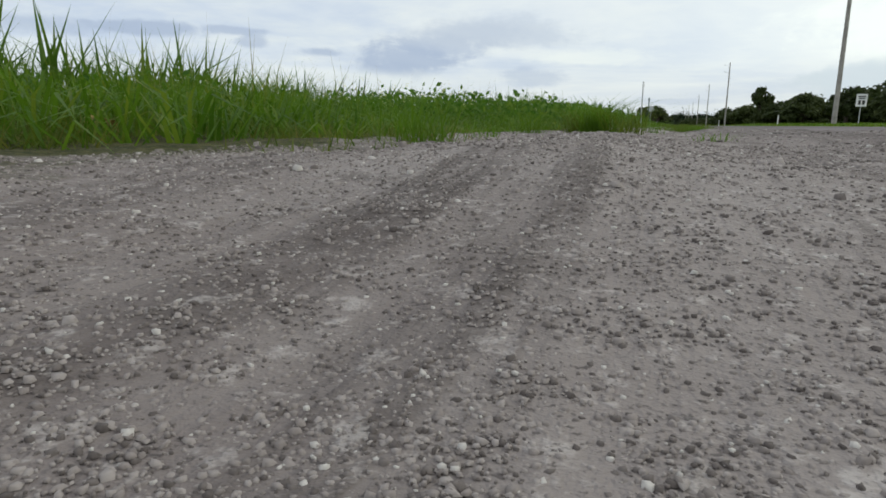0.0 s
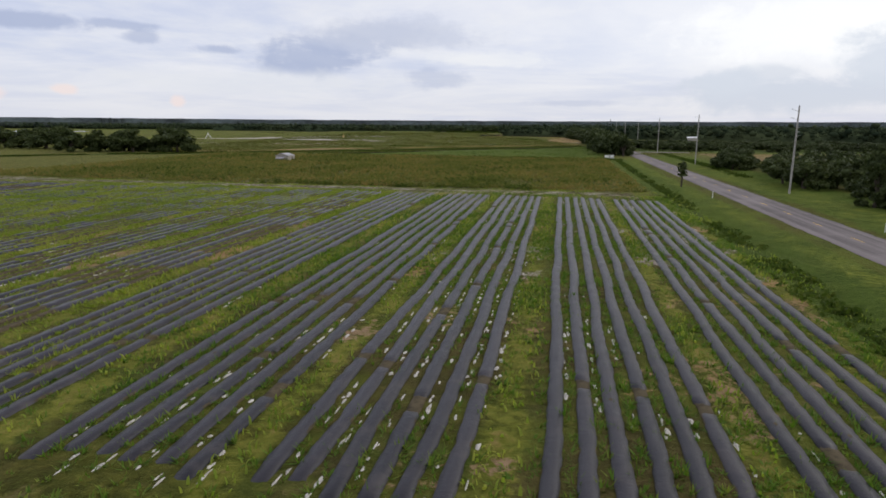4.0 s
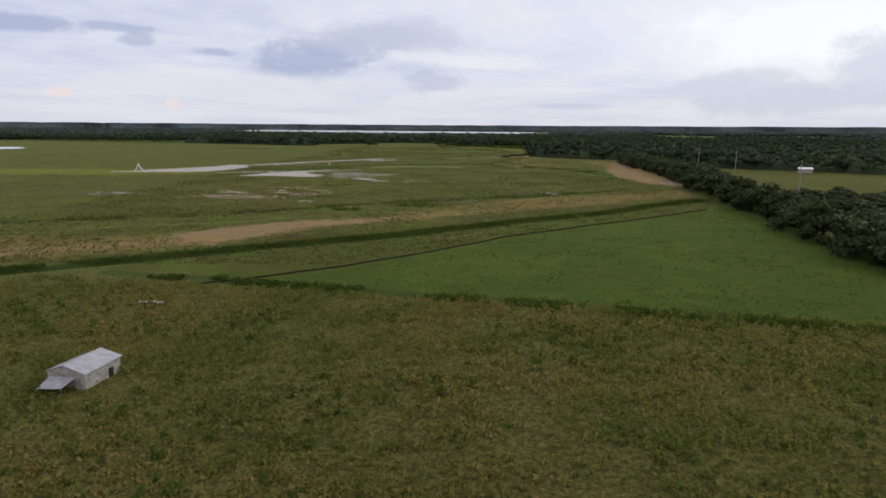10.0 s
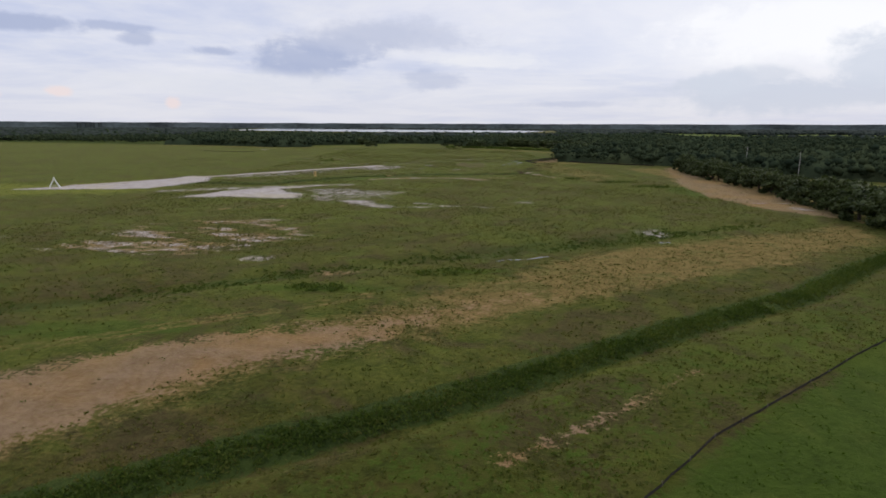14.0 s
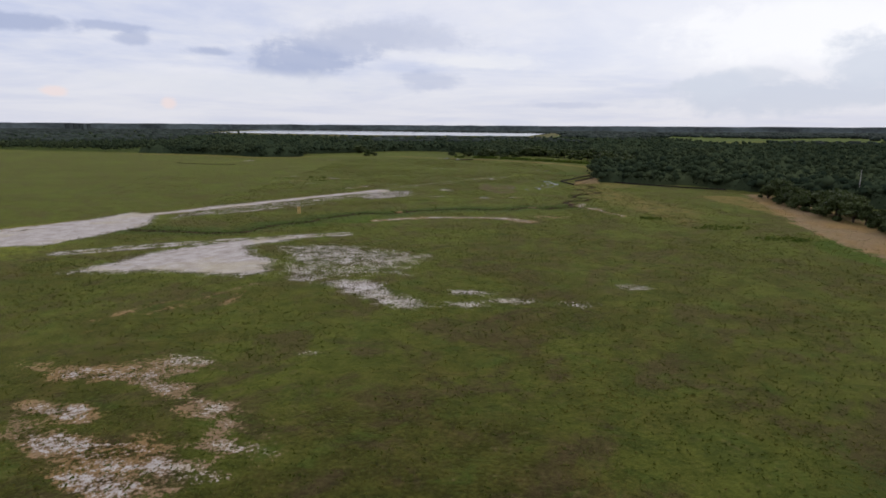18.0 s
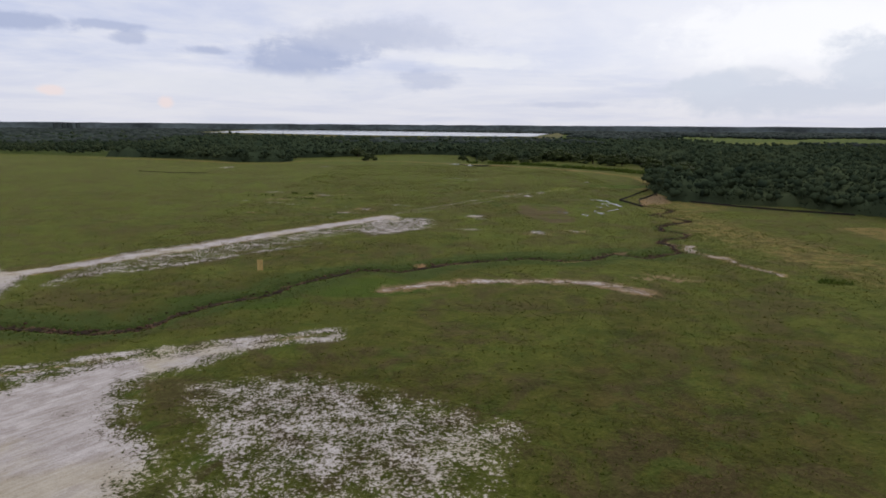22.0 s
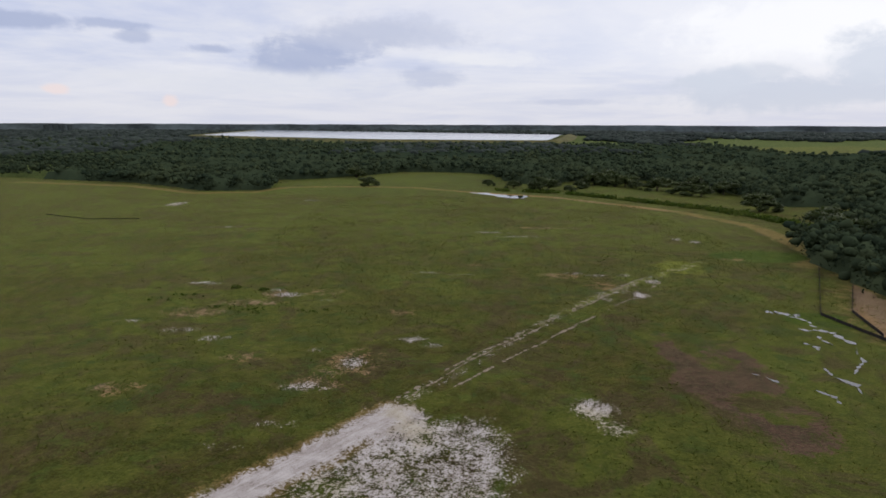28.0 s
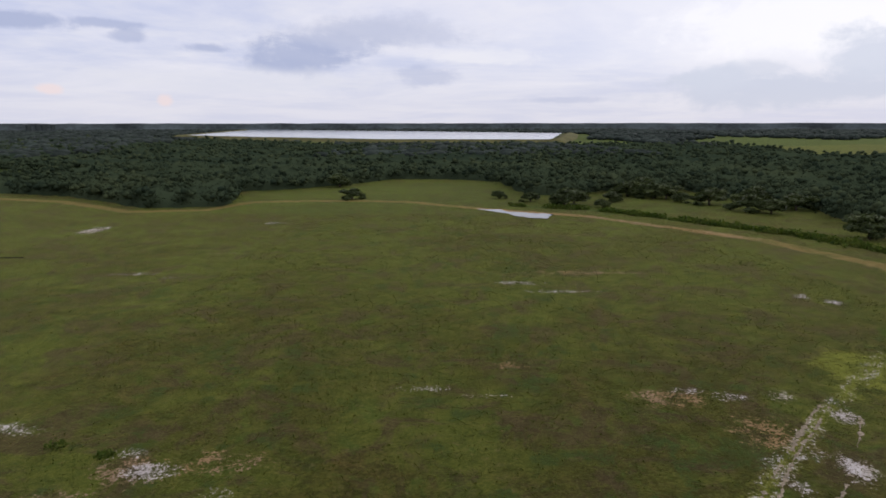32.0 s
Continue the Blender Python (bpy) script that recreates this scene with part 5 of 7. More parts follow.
def build_trees():
    r = random.Random(12)
    # the clump of oaks west of the weed field
    for x, y, h in ((-121, 292, 9), (-128, 296, 9.5), (-138, 291, 9.0), (-144, 296, 8), (-153, 293, 8.5), (-163, 292, 8.8), (-181, 314, 8), (-190, 318, 8.5), (-206, 327, 8), (-216, 330, 7.5),
                    (-237, 405, 9), (-248, 400, 8), (-262, 392, 9), (-280, 380, 8), (-300, 365, 9), (-318, 352, 8.5), (-335, 342, 9)):
        plant_tree(x, y, h * 1.15, r.uniform(0, 6), r.randrange(4), "dark rounded oak at the edge of the fields", "oaks west of the fields", 1.35)
        plant_tree(x + r.uniform(-5, 5), y + r.uniform(2, 6), h * r.uniform(0.75, 0.95), r.uniform(0, 6), r.choice((0, 2)), "dark rounded oak at the edge of the fields", "oaks west of the fields", 1.6)
    # the tree row along the road
    s = 297.0
    while s < 660:
        n = -5.0 + r.uniform(-2.2, 2.2) - max(0, s - 520) * 0.09
        p = on_road(s, n)
        plant_tree(p.x, p.y, r.uniform(8.2, 11.5) * (0.9 if s < 310 else 1), r.uniform(0, 6), r.randrange(3), "dense dark oak in the tree row beside the road", "tree row beside the road")
        s += r.uniform(5.5, 8.5)
    # trees and scrub east of the road
    for _ in range(42):
        s, n = r.uniform(140, 235), 19 + 40 * r.random() ** 1.5
        p = on_road(s, n)
        plant_tree(p.x, p.y, r.uniform(4.5, 6.6), r.uniform(0, 6), r.choice((0, 2)), "dark scrubby tree east of the road", "trees east of the road")
    for _ in range(16):
        s, n = r.uniform(55, 120), r.uniform(34, 75)
        p = on_road(s, n)
        plant_tree(p.x, p.y, r.uniform(6.5, 9.0), r.uniform(0, 6), r.choice((0, 2)), "dark scrubby tree east of the road", "trees east of the road")
    for _ in range(46):
        s, n = r.uniform(95, 330), r.uniform(24, 70)
        if 222 < s < 345:
            continue
        p = on_road(s, n)
        plant_tree(p.x, p.y, r.uniform(4.5, 7.0), r.uniform(0, 6), r.randrange(4), "dark scrubby tree east of the road", "trees east of the road")
    for s, n, h in ((68, 36, 8.5), (74, 30, 8), (80, 40, 9), (86, 33, 8), (64, 42, 8.5), (60, 50, 9), (92, 28, 7), (100, 24, 6), (118, 22, 6.0), (140, 22, 5.5), (262, -2.0, 8.5), (268, -4.5, 9), (276, -5, 9.5), (284, -4, 10), (291, -5, 9)):
        if s > 250:
            s += 26
        p = on_road(s, n)
        plant_tree(p.x, p.y, h, r.uniform(0, 6), r.randrange(4), "dark scrubby tree east of the road" if n > 0 else "dense dark oak in the tree row beside the road", "trees east of the road" if n > 0 else "tree row beside the road")
    for _ in range(185):
        s, n = 340 + 88 * r.random() ** 0.8, 13 + 120 * r.random()
        p = on_road(s + n * 0.05, n)
        plant_tree(p.x, p.y, r.uniform(2.8, 4.8), r.uniform(0, 6), r.choice((0, 2)), "low dark scrub oak on rough land", "scrub oaks", 1.75)
    plant_tree(44.6, 138.0, 9.3, 1.0, 3, "tall thin-topped tree above the roadside thicket", "", 0.75)
    # single trees north of the field
    for x, y, h in ((-154, 1140, 10), (-4.7, 1031, 10), (2, 1036, 9), (46.2, 1077, 10), (53, 1072, 9), (59, 1064, 10), (66, 1061, 9), (82, 1034, 10), (91, 1006, 9), (98, 995, 8), (101, 924, 10), (98, 860, 11), (92, 842, 10), (60, 1090, 11), (112, 1040, 10), (120, 1010, 9), (28, 1050, 6), (15, 1022, 5), (-22, 1050, 6), (-40, 1066, 5), (70, 1046, 6), (-134, 1065, 7)):
        plant_tree(x, y, h * 1.15, r.uniform(0, 6), r.choice((0, 2)), "single dark oak standing in open grass", "oaks in the north pasture", 1.7)


build_trees()


def build_woods():
    r = np.random.default_rng(21)
    areas = WOODS
    xs, ys, hs = [], [], []
    for k, (area, many) in enumerate(zip(areas, (6500, 36000))):
        a = np.array(area)
        px, py = r.uniform(a[:, 0].min(), a[:, 0].max(), many), r.uniform(a[:, 1].min(), a[:, 1].max(), many)
        if k:
            py = a[:, 1].min() + (py - a[:, 1].min()) ** 1.0 * r.random(many) ** 0.7
        gap = area_gap(px, py, area)
        seen = np.abs(px + 40) < (py - 60) * 0.80
        ok = (gap < -2) & ((gap > -60) | (r.random(many) < 0.55)) & (seen if k else True)
        xs.append(px[ok]), ys.append(py[ok])
    # a closed edge along the woods' borders
    for area in areas:
        ring = area + area[:1]
        for (ax, ay), (bx, by) in zip(ring, ring[1:]):
            if max(ay, by) > 1300 or max(abs(ax), abs(bx)) > 400:
                continue
            l = math.hypot(bx - ax, by - ay)
            f = np.arange(0, 1, 5.0 / l)
            xs.append(ax + (bx - ax) * f + r.normal(0, 1.6, len(f))), ys.append(ay + (by - ay) * f + r.normal(0, 1.6, len(f)))
    x, y = np.concatenate(xs), np.concatenate(ys)
    n = len(x)
    h = r.uniform(7.5, 12.5, n) * (0.8 + 0.4 * hash_noise(x, y, 60.0, 4))
    far = np.clip((y - 1200) / 900, 0, 1)
    wide = 2.6 + 2.2 * far + r.random(n)
    reps = 2
    off = r.normal(0, 0.5, (n, reps, 3))
    c = np.stack([x, y, h * 0.62], -1)[:, None] + off * np.stack([wide, wide, h * 0.28], -1)[:, None]
    v, f = lumps(c.reshape(-1, 3), np.repeat(wide, reps) * r.uniform(0.5, 0.85, n * reps), 5, 0.8)
    # the closed canopy between the crowns
    for area, step, x0, x1, y0, y1 in ((WOODS[0], 4.0, 40, 560, 380, 960), (WOODS[1], 4.0, -420, 420, 940, 1330), (WOODS[1], 14.0, -1700, 1700, 1325, 2600)):
        gx, gy = np.meshgrid(np.arange(x0, x1, step), np.arange(y0, y1, step))
        fx, fy = gx.ravel(), gy.ravel()
        z = 1.0 + 7.5 * fractal(fx, fy, 13.0, 301, 3) + r.normal(0, 1.6, len(fx))
        gap = area_gap(fx, fy, area)
        z = np.where(gap < -2.5, z, -1.0)
        idx = np.arange(len(fx)).reshape(gx.shape)
        q = np.stack([idx[:-1, :-1], idx[:-1, 1:], idx[1:, 1:], idx[1:, :-1]], -1).reshape(-1, 4)
        q = q[(gap[q] < -2.5).any(1)]
        used, q = np.unique(q, return_inverse=True)
        q = q.reshape(-1, 4) + len(v)
        v = np.concatenate([v, np.stack([fx, fy, z], -1)[used]])
        f = np.concatenate([f, np.concatenate([q[:, :3], q[:, [0, 2, 3]]], 1).reshape(-1)])
    woods = arrays_mesh("forest", v, f, 3, PINE_LEAF)
    woods.polygons.foreach_set("use_smooth", np.ones(len(woods.polygons), bool))
    tagged(new("forest", woods), "dense dark green mixed forest", "forest", kind="stuff")
    near = np.nonzero((y < 1350))[0]
    reps = 30
    c = np.stack([x, y, h * 0.6], -1)[near, None] + r.normal(0, 0.5, (len(near), reps, 3)) * np.stack([wide * 1.25, wide * 1.25, h * 0.42], -1)[near, None]
    c[..., 2] = np.clip(c[..., 2], 0.4, None)
    v, f = leaves(c.reshape(-1, 3), 0.68, 8)
    tagged(new("forest_leaves", arrays_mesh("forest_leaves", v, f, 4, PINE_LEAF)), "leafy sprays of the dark forest crowns", "forest", kind="stuff")
    # bands of woods out to the horizon
    m = 19000
    d = r.uniform(1500, 4650, m)
    a = radians(1) * r.uniform(-52, 52, m)
    px, py = d * np.sin(a), d * np.cos(a)
    keep = (fractal(px, py * 0.4, 420.0, 88, 3) > 0.38) & (area_gap(px, py, [(-1300, 4700), (-980, 2640), (-640, 2260), (-250, 1990), (240, 1990), (540, 3300)]) > 12) & (area_gap(px, py, [(430, 1570), (560, 1900), (900, 2050), (800, 1560)]) > 12)
    px, py = px[keep], py[keep]
    c = np.stack([px, py, r.uniform(3.5, 7, len(px))], -1)
    v, f = lumps(c, r.uniform(5, 13, len(px)) * (0.8 + d[keep] / 4600), 6, 0.5)
    tagged(new("far_woods", arrays_mesh("far_woods", v, f, 3, FAR_WOOD)), "bands of dark woods towards the horizon", "woods", kind="stuff")


build_woods()


# ---- poles, signs and buildings ----


def pole_meshes():
    bm = bmesh.new()
    rod_bm(bm, (0, 0, -0.5), (0, 0, 14.5), 0.19, 0.11, 12)
    shaft = bm_mesh("shaft", bm, CONCRETE, False)
    bm = bmesh.new()
    rod_bm(bm, (0, 0, 0), (-0.95, 0, 0.32), 0.035, 0.03, 6)
    rod_bm(bm, (-0.95, 0, 0.32), (-1.05, 0, 0.36), 0.06, 0.06, 6)
    arm = bm_mesh("insulator_arm", bm, STEEL)
    bm = bmesh.new()
    rod_bm(bm, (0, 0, 0), (0.38, 0, 0.05), 0.04, 0.035, 6)
    stub = bm_mesh("bracket", bm, STEEL)
    bm = bmesh.new()
    rod_bm(bm, (0, 0, 0), (0, 0, 0.18), 0.05, 0.03, 6)
    cap = bm_mesh("top_insulator", bm, STEEL)
    return shaft, arm, stub, cap


def build_poles():
    shaft, arm, stub, cap = pole_meshes()
    for x, y in ((21.9, 51.5), (43, 157), (58.7, 237.4), (74.3, 317.7), (90, 398), (105.5, 478), (121, 558), (136, 638)):
        ob = thing("utility_pole", "tall slender grey utility pole beside the road", "utility pole", "utility poles along the road", at=Matrix.Translation((x, y, 0)) @ Matrix.Rotation(ROAD_TURN, 4, "Z"))
        part("shaft", shaft, ob)
        for z in (13.6, 12.2):
            part("insulator_arm", arm, ob).location = (-0.1, 0, z)
        for z in (10.9, 10.2, 9.5):
            part("bracket", stub, ob).location = (0.12, 0, z)
        part("top_insulator", cap, ob).location = (0, 0, 14.5)


build_poles()


def build_signs():
    def post(h, r=0.03, mat=STEEL):
        bm = bmesh.new()
        rod_bm(bm, (0, 0, -0.3), (0, 0, h), r, r, 6)
        return bm_mesh("post", bm, mat)

    at = Matrix.Translation(on_road(78.5, -1.4)) @ Matrix.Rotation(ROAD_TURN, 4, "Z")
    ob = thing("road_sign", "diamond road sign seen from its grey back", "road sign", at=at)
    part("post", post(2.0), ob)
    bm = bmesh.new()
    box_bm(bm, 0, -0.04, 1.95, 0.6, 0.012, 0.6, 0.004, Matrix.Rotation(radians(45), 3, "Y"))
    part("panel", bm_mesh("panel", bm, SIGN_BACK), ob, "bare grey metal panel")
    p = on_road(38.0, -0.8)
    ob = thing("marker_post", "slim dark green metal marker post in the roadside grass", "marker post", at=Matrix.Translation(p))
    part("post", post(1.6, 0.028, POST_GREEN), ob)
    bm = bmesh.new()
    box_bm(bm, 0, 0.034, 1.5, 0.10, 0.01, 0.16, 0.003)
    part("plate", bm_mesh("plate", bm, SIGN_BACK), ob, "small grey plate")
    ob = thing("marker_post", "thin pale metal stake in the roadside grass", "marker post", at=Matrix.Translation(on_road(23.4, -0.72)))
    part("post", post(1.55, 0.02), ob)
    bm = bmesh.new()
    box_bm(bm, 0, -0.024, 1.46, 0.06, 0.008, 0.14, 0.002)
    part("plate", bm_mesh("plate", bm, SIGN_WHITE), ob, "small white plate")
    at = Matrix.Translation((19.6, 42.8, 0)) @ Matrix.Rotation(ROAD_TURN + radians(6), 4, "Z")
    ob = thing("road_sign", "white rectangular road sign on a low post", "road sign", at=at)
    part("post", post(1.9), ob)
    bm = bmesh.new()
    box_bm(bm, 0, -0.04, 1.65, 0.62, 0.012, 0.76, 0.004)
    panel = part("panel", bm_mesh("panel", bm, SIGN_WHITE), ob, "white panel")
    for z, w, h in ((1.88, 0.44, 0.07), (1.77, 0.36, 0.07), (1.52, 0.14, 0.26)):
        bm = bmesh.new()
        if h > 0.2:
            box_bm(bm, -0.11, -0.052, z, w, 0.006, h, 0.002)
            box_bm(bm, 0.11, -0.052, z, w, 0.006, h, 0.002)
        else:
            box_bm(bm, 0, -0.052, z, w, 0.006, h, 0.002)
        part("printed_bar", bm_mesh("printed_bar", bm, BLACK_BAR), panel, "black printed bar")
    for s, n in ((62, 9.6), (150, -1.2), (120, 9.4)):
        ob = thing("delineator_post", "short white roadside delineator post", "marker post", "delineator posts", at=Matrix.Translation(on_road(s, n)))
        bm = bmesh.new()
        box_bm(bm, 0, 0, 0.45, 0.1, 0.02, 1.1, 0.004)
        part("post", bm_mesh("post", bm, SIGN_WHITE), ob)


build_signs()


def roof_slab(a, b, c, d, thick, mat, name):
    """A sheet through four corners, with thickness and ribs running down it."""
    a, b, c, d = (Vector(p) for p in (a, b, c, d))
    bm = bmesh.new()
    up = (b - a).cross(d - a).normalized()
    if up.z < 0:
        up = -up
    n = 26
    rows = []
    for k in range(n + 1):
        lift = up * (0.035 if k % 2 else 0.0)
        lo, hi = a.lerp(b, k / n) + lift, d.lerp(c, k / n) + lift
        rows.append([bm.verts.new(p) for p in (lo + up * thick, hi + up * thick, hi, lo)])
    for p, q in zip(rows, rows[1:]):
        for i in range(4):
            bm.faces.new((p[i], p[(i + 1) % 4], q[(i + 1) % 4], q[i]))
    bm.faces.new(rows[0])
    bm.faces.new(rows[-1][::-1])
    bmesh.ops.recalc_face_normals(bm, faces=bm.faces)
    return bm_mesh(name, bm, mat)


def build_shed():
    """An old tin-roofed shed, half sunk in the weeds; x across, y along the ridge."""
    ob = thing("shed", "old derelict tin-roofed shed sinking into tall weeds", "shed", at=Matrix.Translation((-67.3, 242.9, -0.55)) @ Matrix.Rotation(ROAD_TURN, 4, "Z") @ Matrix.Diagonal((0.86, 0.66, 0.98, 1)))
    part("roof_slope", roof_slab((2.6, 0, 2.0), (2.6, 7.6, 2.05), (-0.2, 7.6, 2.75), (-0.2, 0, 2.75), 0.03, ROOF_TIN, "roof_slope"), ob, "pale weathered tin sheets")
    part("roof_slope", roof_slab((-2.6, 0.2, 2.0), (-2.6, 6.0, 1.9), (-0.25, 6.6, 2.72), (-0.25, 0.1, 2.72), 0.03, ROOF_GREY, "roof_slope"), ob, "grey dented tin sheets")
    part("roof_slope", roof_slab((-1.9, -2.6, 1.0), (1.0, -2.4, 1.15), (1.4, -0.2, 1.7), (-1.8, -0.2, 1.65), 0.03, ROOF_GREY, "roof_slope"), ob, "low lean-to roof")
    for x0, y0, x1, y1, h in ((2.35, 0.15, 2.35, 7.4, 2.0), (-2.35, 0.3, -2.35, 5.8, 1.9), (-2.35, 0.2, 2.35, 0.15, 2.0), (-2.3, 6.9, 2.35, 7.3, 2.0)):
        l = math.hypot(x1 - x0, y1 - y0)
        way = Matrix.Rotation(math.atan2(y1 - y0, x1 - x0), 3, "Z")
        bm = bmesh.new()
        box_bm(bm, (x0 + x1) / 2, (y0 + y1) / 2, h / 2, l - 0.05, 0.02, h - 0.05, 0.004, way)
        # black backing sheet: the shade between the boards as colour
        wall = part("wall", bm_mesh("wall", bm, INSIDE_SHADE), ob, "peeling pale board siding")
        for k in range(int(h / 0.22)):
            bm = bmesh.new()
            box_bm(bm, (x0 + x1) / 2, (y0 + y1) / 2, 0.12 + k * 0.22, l, 0.05, 0.21, 0.008, way)
            part("board", bm_mesh("board", bm, SIDING), wall)
    bm = bmesh.new()
    vs = [bm.verts.new(p) for p in ((-2.4, 0.12, 1.95), (2.4, 0.12, 1.95), (-0.2, 0.12, 2.68))]
    bm.faces.new(vs)
    r = bmesh.ops.extrude_face_region(bm, geom=bm.faces[:])
    for v in r["geom"]:
        if isinstance(v, bmesh.types.BMVert):
            v.co.y += 0.05
    part("gable", bm_mesh("gable", bm, SIDING), ob, "pale boarded gable")
    for x, y in ((-1.8, -2.5), (0.9, -2.3)):
        bm = bmesh.new()
        box_bm(bm, x, y, 0.5, 0.1, 0.1, 1.1, 0.01)
        part("post", bm_mesh("post", bm, POLE_WOOD), ob)
    # no opening: a black slab on the wall paints the doorway's shade
    bm = bmesh.new()
    box_bm(bm, 2.42, 5.2, 0.85, 0.04, 1.0, 1.1, 0.01)
    part("doorway", bm_mesh("doorway", bm, INSIDE_SHADE), ob, "near-black panel painted as a shaded doorway")
    for x, y, w, l in ((-72.8, 270.6, 2.2, 0.5), (-70.9, 270.2, 0.8, 0.6)):
        bm = bmesh.new()
        box_bm(bm, 0, 0, 0.35, w, l, 0.12, 0.03)
        d = tagged(new("roof_sheet", bm_mesh("roof_sheet", bm, ROOF_TIN)), "pale loose roofing sheet lying in the weeds", "debris")
        d.matrix_world = pose(x, y, 0.05, 4, 2, 12)


build_shed()


def build_tanks():
    for k, (x, y) in enumerate(((39.3, 265.6), (40.9, 265.0))):
        ob = thing("water_tank", "white plastic tank in a steel cage by the field edge", "tank", "tanks at the field corner", at=pose(x, y, 0, 0, 0, 10 + 8 * k))
        bm = bmesh.new()
        box_bm(bm, 0, 0, 0.72, 1.15, 1.0, 1.0, 0.07)
        part("tank_body", bm_mesh("tank_body", bm, TANK_WHITE), ob)
        bm = bmesh.new()
        rod_bm(bm, (0, 0, 1.2), (0, 0, 1.3), 0.14, 0.14, 10)
        part("lid", bm_mesh("lid", bm, BLACK_BAR), ob, "dark screw lid")
        bm = bmesh.new()
        for s in (-0.4, 0, 0.4):
            box_bm(bm, s, 0, 0.1, 0.12, 1.1, 0.2, 0.01)
        part("pallet", bm_mesh("pallet", bm, POLE_WOOD), ob)
        bm = bmesh.new()
        for x1 in (-0.6, 0.6):
            for y1 in (-0.53, 0.53):
                rod_bm(bm, (x1, y1, 0.15), (x1, y1, 1.25), 0.015, 0.015, 5)
        for z in (0.45, 0.85, 1.22):
            for y1 in (-0.53, 0.53):
                rod_bm(bm, (-0.6, y1, z), (0.6, y1, z), 0.012, 0.012, 5)
        part("cage", bm_mesh("cage", bm, STEEL), ob, "galvanised wire cage")


build_tanks()


def build_stake_tower():
    ob = thing("stake_tower", "raw timber survey stand of upright boards in the grass", "survey stand", at=pose(-106.8, 592.0, -0.1, 0, 0, 20))
    for k, (x, y, lean) in enumerate(((-0.5, 0, 0.02), (0.5, 0.0, -0.03), (-0.4, 0.8, 0.01), (0.4, 0.8, -0.02), (0.0, 0.4, 0.0))):
        bm = bmesh.new()
        box_bm(bm, x + lean, y, 1.25, 0.26, 0.07, 2.6 + 0.2 * (k % 2), 0.008)
        part("upright", bm_mesh("upright", bm, RAW_WOOD), ob)
    for z in (0.5, 1.2, 1.9, 2.45):
        bm = bmesh.new()
        box_bm(bm, 0, -0.06, z, 1.4, 0.05, 0.15, 0.006)
        part("cross_board", bm_mesh("cross_board", bm, RAW_WOOD), ob)
    for z in (0.8, 1.6, 2.3):
        bm = bmesh.new()
        box_bm(bm, -0.5, 0.4, z, 0.05, 1.1, 0.14, 0.006)
        part("side_board", bm_mesh("side_board", bm, RAW_WOOD), ob)


build_stake_tower()


def build_pipe_frame():
    ob = thing("pipe_frame", "two leaning white pipes standing in the yellow grass", "pipe frame", at=pose(-200, 527, float(ground_height(np.array([-200.0]), np.array([527.0]))[0]) - 0.1))
    for a, b in (((-2.2, 0, 0), (0.4, 0.3, 4.6)), ((2.4, 0.6, 0), (-0.2, 0.3, 4.4))):
        bm = bmesh.new()
        rod_bm(bm, a, b, 0.22, 0.2, 8)
        part("pipe", bm_mesh("pipe", bm, SIGN_WHITE), ob)
    bm = bmesh.new()
    rod_bm(bm, (-1.4, 0.1, 1.4), (1.5, 0.5, 1.5), 0.1, 0.1, 6)
    part("cross_bar", bm_mesh("cross_bar", bm, STEEL), ob)


build_pipe_frame()


def silt_fence(points, height=0.75):
    ob = thing("silt_fence", "low black silt fence on wooden stakes", "silt fence", "silt fences")
    verts, faces = [], []
    r = random.Random(int(abs(points[0][0] * 7)))
    line = []
    for (ax, ay), (bx, by) in zip(points, points[1:]):
        steps = max(1, int(math.hypot(bx - ax, by - ay) / 1.5))
        line += [(ax + (bx - ax) * k / steps, ay + (by - ay) * k / steps) for k in range(steps)]
    line.append(points[-1])
    zs = ground_height(np.array([p[0] for p in line]), np.array([p[1] for p in line]))
    bm = bmesh.new()
    prev = None
    for (x, y), z in zip(line, zs):
        x, y = x + r.uniform(-.06, .06), y + r.uniform(-.06, .06)
        cur = [bm.verts.new((x + dx, y, z + dz)) for dx, dz in ((0, -0.1), (0, height * r.uniform(0.85, 1.05)), (0.02, height), (0.02, -0.1))]
        if prev:
            for i in range(3):
                bm.faces.new((prev[i], prev[i + 1], cur[i + 1], cur[i]))
        prev = cur
    part("cloth", bm_mesh("cloth", bm, FENCE_CLOTH), ob)
    bm = bmesh.new()
    box_bm(bm, 0, 0, height * 0.5, 0.05, 0.05, height + 0.35, 0.006)
    stake = bm_mesh("stake", bm, POLE_WOOD)
    for (x, y), z in list(zip(line, zs))[::3]:
        part("stake", stake, ob).location = (x + 0.05, y, z)


silt_fence([(-70, 281.5), (-63, 285.5)] + SILT_LINE[1:], 0.26)
silt_fence([(52.4, 789.3), (19.5, 734.3), (23.3, 712.6)])
silt_fence([(47.7, 764.5), (29.5, 737.3), (24.4, 718.7)])
silt_fence([(48.4, 737.2), (58.3, 725.5), (66.8, 712.3), (81.6, 701.8), (100, 690)])
silt_fence([(-285, 905), (-255, 890), (-230, 893)], 0.35)


